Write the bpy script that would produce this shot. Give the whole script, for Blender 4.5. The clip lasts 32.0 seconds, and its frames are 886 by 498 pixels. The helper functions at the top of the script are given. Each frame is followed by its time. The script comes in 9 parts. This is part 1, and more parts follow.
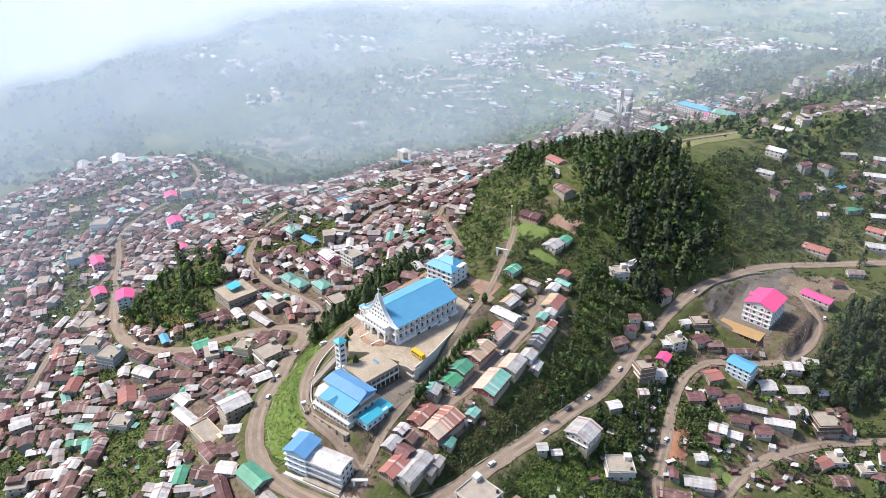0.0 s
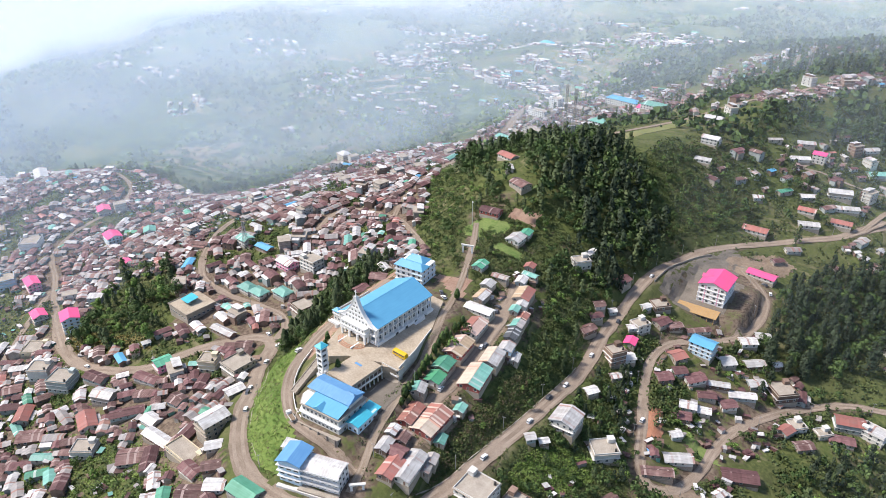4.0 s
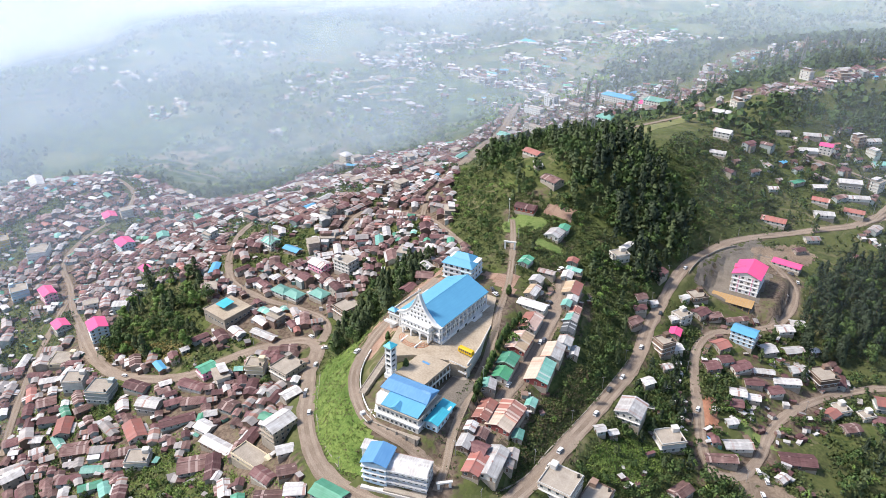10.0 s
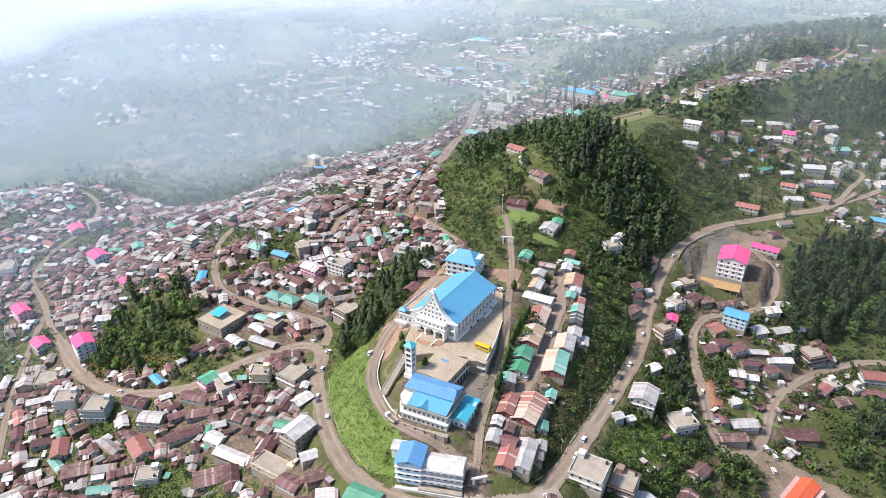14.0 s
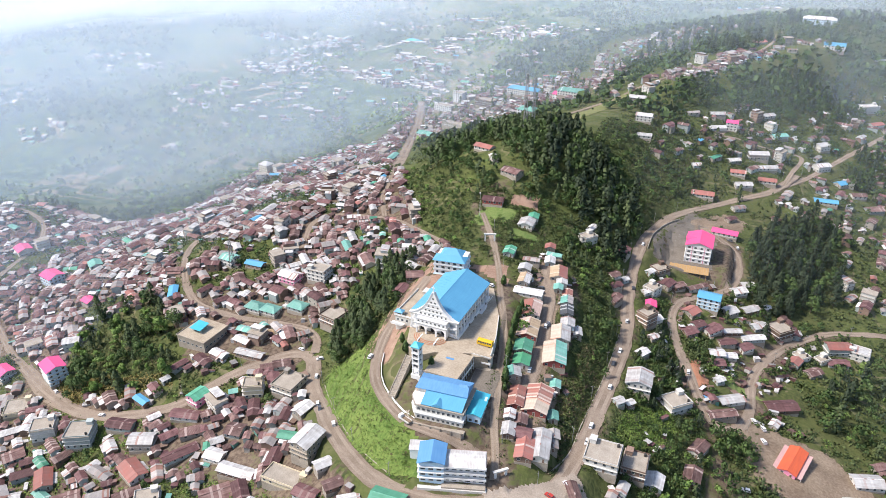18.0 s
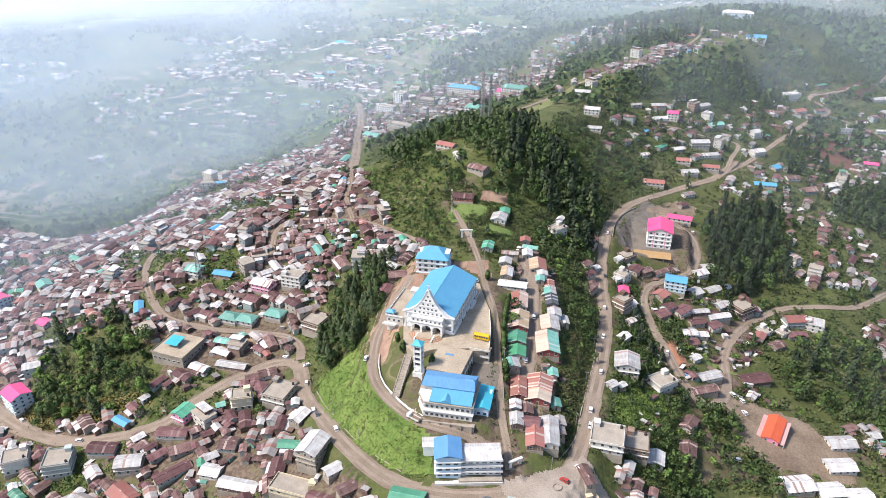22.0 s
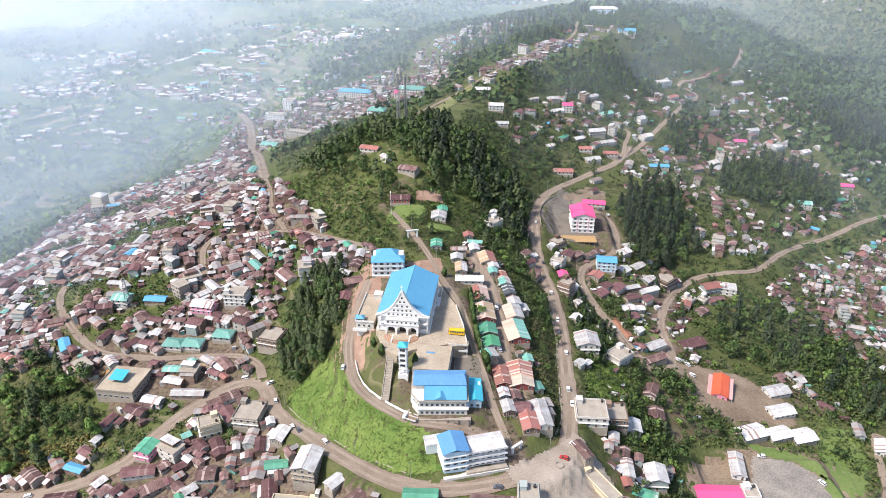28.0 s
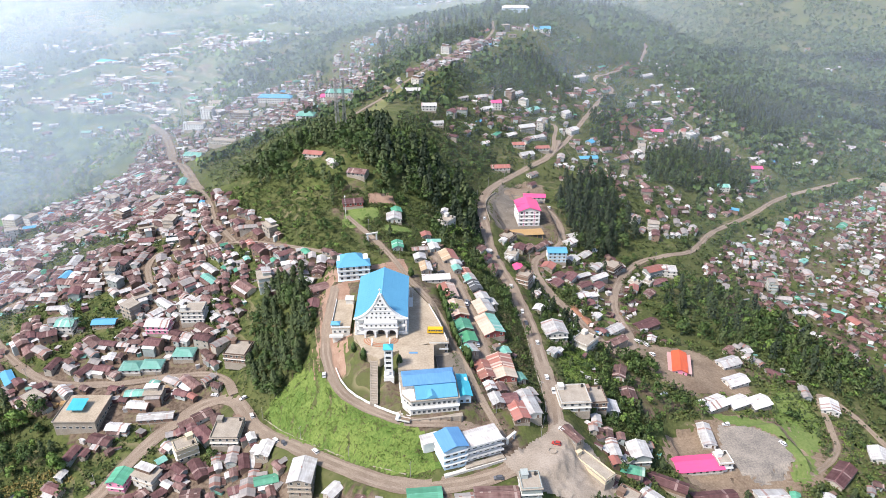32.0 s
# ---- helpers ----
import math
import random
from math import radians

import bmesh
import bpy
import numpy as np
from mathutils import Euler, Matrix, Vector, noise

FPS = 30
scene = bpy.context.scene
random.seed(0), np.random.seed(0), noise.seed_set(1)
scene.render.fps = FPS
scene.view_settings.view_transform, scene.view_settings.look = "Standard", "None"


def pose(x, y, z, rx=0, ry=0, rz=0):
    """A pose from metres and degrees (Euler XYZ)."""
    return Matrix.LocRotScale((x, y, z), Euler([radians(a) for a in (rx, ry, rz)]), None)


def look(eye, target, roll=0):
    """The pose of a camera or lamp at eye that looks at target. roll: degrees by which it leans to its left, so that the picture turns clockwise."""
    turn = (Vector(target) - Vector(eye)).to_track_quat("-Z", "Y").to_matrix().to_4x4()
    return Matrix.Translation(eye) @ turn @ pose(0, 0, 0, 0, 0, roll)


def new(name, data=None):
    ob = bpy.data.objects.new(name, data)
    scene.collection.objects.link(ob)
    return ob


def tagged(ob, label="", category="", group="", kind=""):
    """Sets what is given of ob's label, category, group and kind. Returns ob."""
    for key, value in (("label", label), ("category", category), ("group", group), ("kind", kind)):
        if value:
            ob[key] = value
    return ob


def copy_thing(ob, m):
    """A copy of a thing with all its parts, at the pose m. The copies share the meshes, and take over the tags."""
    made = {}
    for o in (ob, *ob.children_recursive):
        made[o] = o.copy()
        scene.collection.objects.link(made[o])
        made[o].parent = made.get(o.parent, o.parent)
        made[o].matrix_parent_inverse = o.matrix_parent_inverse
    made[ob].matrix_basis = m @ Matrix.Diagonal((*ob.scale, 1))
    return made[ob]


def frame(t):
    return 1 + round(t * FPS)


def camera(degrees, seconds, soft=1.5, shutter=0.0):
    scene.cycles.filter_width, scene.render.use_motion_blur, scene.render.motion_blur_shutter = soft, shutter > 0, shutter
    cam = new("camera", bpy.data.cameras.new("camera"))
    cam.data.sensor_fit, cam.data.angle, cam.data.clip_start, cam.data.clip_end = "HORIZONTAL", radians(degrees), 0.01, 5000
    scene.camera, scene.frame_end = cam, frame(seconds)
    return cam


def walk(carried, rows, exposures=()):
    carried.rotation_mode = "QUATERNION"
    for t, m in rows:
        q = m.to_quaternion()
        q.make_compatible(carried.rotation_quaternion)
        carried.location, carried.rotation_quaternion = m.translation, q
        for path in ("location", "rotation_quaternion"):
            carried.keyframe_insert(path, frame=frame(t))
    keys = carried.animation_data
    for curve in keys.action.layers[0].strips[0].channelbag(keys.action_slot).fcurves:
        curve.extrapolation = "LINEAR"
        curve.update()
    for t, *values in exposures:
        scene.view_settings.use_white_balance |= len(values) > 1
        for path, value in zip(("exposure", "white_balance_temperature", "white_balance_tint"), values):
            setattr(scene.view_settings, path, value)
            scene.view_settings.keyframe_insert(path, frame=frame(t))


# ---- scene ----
cam = camera(64.88, 32.0, soft=0.8)
# seconds, x, y, z, heading to the left of north, dip below level, lean
PATH = [
    (0, 189.27, -181.11, 184.16, 35.876, 28.318, -0.148),
    (0.5, 187.28, -182.80, 183.88, 35.433, 28.301, -0.102),
    (1, 185.21, -184.47, 183.65, 34.887, 28.270, -0.079),
    (1.5, 183.00, -186.14, 183.46, 33.973, 28.236, -0.040),
    (2, 180.66, -187.82, 183.31, 32.970, 28.209, -0.004),
    (2.5, 178.16, -189.52, 183.20, 31.929, 28.221, 0.023),
    (3, 175.51, -191.24, 183.11, 30.894, 28.206, 0.051),
    (3.5, 172.74, -192.98, 183.01, 29.880, 28.192, 0.052),
    (4, 169.88, -194.75, 182.84, 28.912, 28.218, 0.036),
    (4.5, 166.98, -196.54, 182.66, 27.908, 28.207, 0.118),
    (6.5, 154.71, -203.71, 182.01, 26.588, 28.176, 0.148),
    (7, 151.46, -205.46, 181.93, 26.461, 28.135, 0.144),
    (8, 144.76, -208.95, 181.80, 26.368, 28.190, 0.079),
    (9, 137.92, -212.33, 181.70, 26.206, 28.206, 0.008),
    (10, 130.96, -215.92, 181.55, 25.870, 28.189, -0.011),
    (11, 124.08, -219.41, 181.38, 25.258, 28.163, -0.027),
    (11.5, 120.60, -221.04, 181.35, 24.895, 28.185, -0.068),
    (12, 117.18, -222.61, 181.34, 24.119, 28.194, -0.092),
    (12.5, 113.86, -224.15, 181.32, 23.358, 28.202, -0.113),
    (13, 110.59, -225.68, 181.27, 22.589, 28.218, -0.107),
    (14, 103.80, -229.00, 181.20, 21.002, 28.223, -0.116),
    (14.5, 100.32, -230.66, 181.19, 20.212, 28.232, -0.151),
    (16.5, 86.18, -236.85, 181.52, 17.045, 28.187, -0.193),
    (17, 82.63, -238.24, 181.57, 16.234, 28.111, -0.213),
    (18, 75.48, -240.77, 181.47, 14.702, 28.131, -0.210),
    (19, 68.21, -243.12, 181.38, 13.087, 28.122, -0.204),
    (20, 60.77, -245.41, 181.27, 11.472, 28.105, -0.174),
    (21, 53.26, -247.51, 181.14, 9.672, 28.084, -0.152),
    (22, 45.74, -249.26, 181.01, 7.884, 28.083, -0.114),
    (23, 38.18, -250.78, 181.04, 6.011, 28.044, -0.080),
    (24, 30.75, -252.14, 181.00, 4.059, 27.990, -0.051),
    (25, 23.10, -253.31, 180.90, 2.062, 27.935, -0.048),
    (25.5, 19.26, -253.74, 180.94, 1.055, 27.896, 0.067),
    (27.5, 3.82, -254.85, 181.27, -3.012, 27.895, 0.141),
    (28, 0.00, -255.00, 181.28, -3.994, 27.868, 0.144),
    (29, -7.62, -255.03, 181.38, -6.069, 27.824, 0.209),
    (30, -15.26, -254.95, 181.36, -8.107, 27.778, 0.212),
    (31, -22.98, -254.24, 181.44, -10.194, 27.759, 0.259),
    (32, -30.38, -253.34, 181.48, -12.260, 27.737, 0.293),
]
walk(cam, [(t, pose(x, y, z, 90 - dip, 0, yaw) @ pose(0, 0, 0, 0, 0, lean)) for t, x, y, z, yaw, dip, lean in PATH], ((0, 0.70, 6500, 13), (14, 0.73, 6500, 13), (24, 0.75, 6500, 13), (32, 0.79, 6500, 13)))

# ---------- light ----------
SUN_ELEV, SUN_AZ = 52.0, -112.0     # degrees; azimuth from north, towards the east is positive
world = bpy.data.worlds.new("sky_world")
scene.world = world
world.use_nodes = True
wn = world.node_tree
wn.nodes.clear()
sky = wn.nodes.new("ShaderNodeTexSky")
sky.sky_type = 'NISHITA'
sky.sun_disc = False
sky.sun_elevation = radians(SUN_ELEV)
sky.sun_rotation = radians(SUN_AZ)
sky.air_density, sky.dust_density, sky.ozone_density = 1.0, 1.5, 1.5
bg = wn.nodes.new("ShaderNodeBackground")
bg.inputs["Strength"].default_value = 0.125
wo = wn.nodes.new("ShaderNodeOutputWorld")
wn.links.new(sky.outputs[0], bg.inputs["Color"])
wn.links.new(bg.outputs[0], wo.inputs["Surface"])
sun_data = bpy.data.lights.new("sun", 'SUN')
sun_data.energy, sun_data.angle, sun_data.color = 3.2, radians(10), (1.0, 0.942, 0.86)
sun = new("sun", sun_data)
sd = Vector((math.sin(radians(SUN_AZ)) * math.cos(radians(SUN_ELEV)), math.cos(radians(SUN_AZ)) * math.cos(radians(SUN_ELEV)), math.sin(radians(SUN_ELEV))))
sun.matrix_world = look(sd * 900, (0, 0, 0))

# ---------- materials ----------
def mat(name, c1, c2, rough=0.85, scale=0.6, fine=6.0, spread=0.25, bump=0.15, metal=0.0, tint=0.0, streak=0.0, extra=None, panel=None):
    """A worn surface: two tones mixed by a coarse and a fine noise, a little relief, and a shift of tone from thing to thing."""
    m = bpy.data.materials.new(name)
    m.use_nodes = True
    nt = m.node_tree
    n, l = nt.nodes, nt.links
    bsdf = n["Principled BSDF"]
    geo = n.new("ShaderNodeTexCoord")
    info = n.new("ShaderNodeObjectInfo")
    off = n.new("ShaderNodeVectorMath")
    off.operation = 'MULTIPLY_ADD'
    comb = n.new("ShaderNodeCombineXYZ")
    for k in range(3):
        l.new(info.outputs["Random"], comb.inputs[k])
    l.new(comb.outputs[0], off.inputs[0])
    off.inputs[1].default_value = (37.0, 53.0, 11.0)
    l.new(geo.outputs["Object"], off.inputs[2])
    a = n.new("ShaderNodeTexNoise")
    a.inputs["Scale"].default_value, a.inputs["Detail"].default_value = scale, 3.0
    b = n.new("ShaderNodeTexNoise")
    b.inputs["Scale"].default_value, b.inputs["Detail"].default_value = fine, 2.0
    l.new(off.outputs[0], a.inputs["Vector"])
    if streak:
        sc = n.new("ShaderNodeVectorMath")
        sc.operation = 'MULTIPLY'
        sc.inputs[1].default_value = (1.0, streak, 1.0)
        l.new(off.outputs[0], sc.inputs[0])
        l.new(sc.outputs[0], b.inputs["Vector"])
    else:
        l.new(off.outputs[0], b.inputs["Vector"])
    add = n.new("ShaderNodeMath")
    add.operation = 'ADD'
    l.new(a.outputs["Fac"], add.inputs[0])
    l.new(b.outputs["Fac"], add.inputs[1])
    ramp = n.new("ShaderNodeMapRange")
    ramp.inputs["From Min"].default_value, ramp.inputs["From Max"].default_value = 1.0 - spread, 1.0 + spread
    l.new(add.outputs[0], ramp.inputs["Value"])
    mix = n.new("ShaderNodeMix")
    mix.data_type = 'RGBA'
    mix.inputs["A"].default_value, mix.inputs["B"].default_value = (*c1, 1), (*c2, 1)
    l.new(ramp.outputs[0], mix.inputs["Factor"])
    out = mix.outputs["Result"]
    if tint:
        hsv = n.new("ShaderNodeHueSaturation")
        mr = n.new("ShaderNodeMapRange")
        mr.inputs["To Min"].default_value, mr.inputs["To Max"].default_value = 1.0 - tint, 1.0 + tint
        if extra == "island":
            isl = n.new("ShaderNodeNewGeometry")
            l.new(isl.outputs["Random Per Island"], mr.inputs["Value"])
        else:
            l.new(info.outputs["Random"], mr.inputs["Value"])
        l.new(mr.outputs[0], hsv.inputs["Value"])
        l.new(out, hsv.inputs["Color"])
        out = hsv.outputs[0]
    if panel:
        # single sheets of another tone, laid across the ridge
        sx = n.new("ShaderNodeSeparateXYZ")
        l.new(geo.outputs["Object"], sx.inputs[0])
        pitch = n.new("ShaderNodeMath")
        pitch.name, pitch.operation = "sheet_pitch", 'MULTIPLY_ADD'
        l.new(sx.outputs["Y"], pitch.inputs[0])
        pitch.inputs[1].default_value = 1 / 1.1
        scat = n.new("ShaderNodeMath")
        scat.operation = 'MULTIPLY'
        scat.inputs[1].default_value = 91.0
        l.new(info.outputs["Random"], scat.inputs[0])
        l.new(scat.outputs[0], pitch.inputs[2])
        fl = n.new("ShaderNodeMath")
        fl.operation = 'FLOOR'
        l.new(pitch.outputs[0], fl.inputs[0])
        wn1 = n.new("ShaderNodeTexWhiteNoise")
        wn1.noise_dimensions = '1D'
        l.new(fl.outputs[0], wn1.inputs["W"])
        cut = n.new("ShaderNodeMapRange")
        cut.inputs["From Min"].default_value, cut.inputs["From Max"].default_value = 1 - panel[1], 1.03 - panel[1]
        cut.inputs["To Max"].default_value = 0.85
        l.new(wn1.outputs["Value"], cut.inputs["Value"])
        pm = n.new("ShaderNodeMix")
        pm.data_type = 'RGBA'
        pm.inputs["B"].default_value = (*panel[0], 1)
        l.new(cut.outputs[0], pm.inputs["Factor"])
        l.new(out, pm.inputs["A"])
        hv = n.new("ShaderNodeHueSaturation")
        mv = n.new("ShaderNodeMapRange")
        mv.inputs["To Min"].default_value, mv.inputs["To Max"].default_value = 0.86, 1.12
        sep = n.new("ShaderNodeSeparateColor")
        l.new(wn1.outputs["Color"], sep.inputs[0])
        l.new(sep.outputs[1], mv.inputs["Value"])
        l.new(mv.outputs[0], hv.inputs["Value"])
        l.new(pm.outputs["Result"], hv.inputs["Color"])
        out = hv.outputs[0]
    l.new(out, bsdf.inputs["Base Color"])
    bsdf.inputs["Roughness"].default_value = rough
    bsdf.inputs["Metallic"].default_value = metal
    bsdf.inputs["Specular IOR Level"].default_value = 0.3
    if bump:
        bp = n.new("ShaderNodeBump")
        bp.inputs["Strength"].default_value, bp.inputs["Distance"].default_value = bump, 0.1
        l.new(b.outputs["Fac"], bp.inputs["Height"])
        l.new(bp.outputs[0], bsdf.inputs["Normal"])
    return m


def leaf(name, c1, c2, tint=0.35):
    m = mat(name, c1, c2, rough=0.7, scale=0.14, fine=1.1, spread=0.26, bump=0, tint=tint * 0.55, extra="island")
    return m


WHITE = mat("white_paint", (0.80, 0.80, 0.79), (0.66, 0.66, 0.64), 0.6, 0.4, 4, 0.45, 0.05)
OFFWHITE = mat("old_white_paint", (0.70, 0.69, 0.65), (0.48, 0.46, 0.42), 0.8, 0.5, 3, 0.4, 0.1)
PALEBLUE = mat("pale_blue_paint", (0.55, 0.70, 0.80), (0.42, 0.56, 0.66), 0.7, 0.5, 4, 0.4, 0.05)
PALEPINK = mat("pink_paint", (0.78, 0.30, 0.45), (0.62, 0.24, 0.36), 0.7, 0.5, 4, 0.4, 0.05)
CONCRETE = mat("bare_concrete", (0.44, 0.39, 0.325), (0.25, 0.215, 0.175), 0.9, 0.25, 2.5, 0.4, 0.3)
PLAZA = mat("stained_paving", (0.48, 0.405, 0.31), (0.29, 0.235, 0.17), 0.92, 0.12, 1.2, 0.35, 0.2)
DARK = mat("dark_interior", (0.035, 0.034, 0.033), (0.06, 0.058, 0.055), 0.6, 0.5, 3, 0.4, 0.0)
GLASS = mat("window_glass", (0.05, 0.06, 0.07), (0.09, 0.10, 0.11), 0.12, 0.5, 2, 0.4, 0.0)
BLUE = mat("blue_sheet_roof", (0.118, 0.365, 0.56), (0.095, 0.315, 0.505), 0.48, 0.15, 1.5, 0.4, 0.08, streak=0.1)
BLUE2 = mat("deep_blue_sheet_roof", (0.092, 0.245, 0.47), (0.135, 0.315, 0.53), 0.48, 0.15, 1.2, 0.4, 0.08, streak=0.1)
CYAN = mat("turquoise_sheet_roof", (0.07, 0.46, 0.58), (0.05, 0.36, 0.48), 0.45, 0.2, 1.5, 0.4, 0.08, streak=0.1)
PINKROOF = mat("magenta_sheet_roof", (0.82, 0.10, 0.27), (0.70, 0.10, 0.23), 0.45, 0.15, 1.5, 0.4, 0.08, streak=0.1)
REDROOF = mat("red_sheet_roof", (0.36, 0.125, 0.10), (0.31, 0.165, 0.14), 0.6, 0.25, 1.8, 0.35, 0.1, tint=0.2, streak=0.1, panel=((0.55, 0.45, 0.40), 0.06))
GREENROOF = mat("green_sheet_roof", (0.07, 0.27, 0.16), (0.12, 0.34, 0.24), 0.55, 0.25, 1.8, 0.35, 0.1, tint=0.25, streak=0.1, panel=((0.45, 0.50, 0.46), 0.05))
TEALROOF = mat("teal_sheet_roof", (0.12, 0.34, 0.27), (0.22, 0.41, 0.36), 0.5, 0.25, 1.8, 0.35, 0.1, tint=0.2, streak=0.1, panel=((0.50, 0.55, 0.52), 0.08))
RUST = mat("rusted_sheet_roof", (0.105, 0.052, 0.048), (0.225, 0.148, 0.132), 0.8, 0.3, 1.6, 0.3, 0.2, tint=0.35, streak=0.12, panel=((0.40, 0.31, 0.28), 0.14))
MAROON = mat("dark_maroon_sheet_roof", (0.100, 0.044, 0.046), (0.18, 0.098, 0.095), 0.75, 0.3, 1.6, 0.3, 0.2, tint=0.35, streak=0.12, panel=((0.27, 0.19, 0.175), 0.12))
ZINC = mat("weathered_zinc_roof", (0.66, 0.66, 0.65), (0.39, 0.36, 0.335), 0.5, 0.3, 1.6, 0.35, 0.15, tint=0.25, streak=0.12, panel=((0.30, 0.17, 0.14), 0.09))
GREYROOF = mat("dull_grey_sheet_roof", (0.26, 0.25, 0.25), (0.38, 0.34, 0.31), 0.7, 0.3, 1.6, 0.35, 0.15, tint=0.3, streak=0.12, panel=((0.27, 0.13, 0.10), 0.22))
WALL_A = mat("limewashed_wall", (0.46, 0.43, 0.38), (0.27, 0.235, 0.195), 0.9, 0.4, 3, 0.4, 0.2, tint=0.25)
WALL_B = mat("brown_board_wall", (0.16, 0.10, 0.075), (0.25, 0.18, 0.14), 0.9, 0.6, 4, 0.4, 0.2, tint=0.35)
WALL_C = mat("tinted_plaster_wall", (0.40, 0.47, 0.46), (0.30, 0.31, 0.29), 0.9, 0.5, 3, 0.4, 0.2, tint=0.3)
WOOD = mat("yellow_formwork_timber", (0.50, 0.33, 0.15), (0.36, 0.22, 0.10), 0.85, 0.5, 4, 0.4, 0.2)
POLE = mat("galvanised_pole", (0.33, 0.33, 0.33), (0.24, 0.23, 0.22), 0.5, 1, 5, 0.4, 0.05)
BUSYEL = mat("yellow_bus_paint", (0.75, 0.47, 0.02), (0.66, 0.40, 0.02), 0.35, 0.5, 4, 0.4, 0.0)
TYRE = mat("rubber", (0.03, 0.03, 0.03), (0.05, 0.05, 0.05), 0.9, 2, 9, 0.4, 0.1)
CARWHITE = mat("white_car_paint", (0.75, 0.75, 0.75), (0.66, 0.66, 0.66), 0.3, 0.5, 4, 0.4, 0.0)
CARDARK = mat("dark_car_paint", (0.08, 0.09, 0.11), (0.12, 0.12, 0.13), 0.3, 0.5, 4, 0.4, 0.0, tint=0.4)
CARRED = mat("red_car_paint", (0.45, 0.05, 0.04), (0.36, 0.05, 0.04), 0.3, 0.5, 4, 0.4, 0.0)
ROADM = mat("muddy_road", (0.165, 0.123, 0.091), (0.315, 0.252, 0.196), 0.95, 0.07, 2.2, 0.32, 0.3)
WHEELM = mat("worn_wheel_track", (0.205, 0.16, 0.121), (0.345, 0.282, 0.224), 0.95, 0.09, 2.0, 0.3, 0.2)
TRACKM = mat("rutted_track", (0.185, 0.14, 0.098), (0.30, 0.24, 0.18), 0.95, 0.07, 2.2, 0.32, 0.3)
REDEARTH = mat("red_earth", (0.33, 0.13, 0.075), (0.44, 0.23, 0.14), 0.95, 0.2, 1.5, 0.3, 0.3)
EARTH = mat("bare_earth", (0.16, 0.115, 0.08), (0.30, 0.232, 0.166), 0.95, 0.08, 0.9, 0.3, 0.3)
BARK = mat("bark", (0.11, 0.08, 0.055), (0.17, 0.13, 0.09), 0.95, 2, 9, 0.4, 0.3)
PINE_L = leaf("pine_needles", (0.024, 0.046, 0.019), (0.098, 0.128, 0.047))
# Near-black needles: a dark tone with the flanks' shade put into it.
SHADE_PINE_L = leaf("dark_pine_needles", (0.011, 0.024, 0.013), (0.044, 0.064, 0.029))
BROAD_L = leaf("broad_leaves", (0.024, 0.056, 0.016), (0.104, 0.158, 0.046))
LIGHT_L = leaf("young_leaves", (0.10, 0.19, 0.035), (0.19, 0.265, 0.075))
DRY_L = leaf("dry_shrub_leaves", (0.16, 0.14, 0.035), (0.24, 0.19, 0.07))
SHRUB_L = leaf("shrub_leaves", (0.028, 0.052, 0.016), (0.116, 0.142, 0.044), 0.3)
STRAW_L = leaf("dry_grass_blades", (0.075, 0.062, 0.032), (0.155, 0.125, 0.07), 0.3)
RED_L = leaf("red_blossom_leaves", (0.24, 0.05, 0.03), (0.16, 0.07, 0.03))
PATCH = mat("patchwork_field", (0.13, 0.16, 0.05), (0.22, 0.20, 0.09), 0.95, 0.05, 0.6, 0.3, 0.2)
MEADOW = mat("short_grass", (0.100, 0.165, 0.038), (0.185, 0.225, 0.075), 0.95, 0.06, 0.7, 0.3, 0.2)
BANKM = mat("bank_turf", (0.070, 0.130, 0.024), (0.185, 0.240, 0.062), 0.95, 0.09, 1.2, 0.28, 0.4)
TURF_L = leaf("turf_blades", (0.080, 0.150, 0.026), (0.185, 0.25, 0.060), 0.25)
BROWNEARTH = mat("brown_earth", (0.25, 0.15, 0.105), (0.36, 0.25, 0.185), 0.95, 0.15, 1.5, 0.3, 0.3)

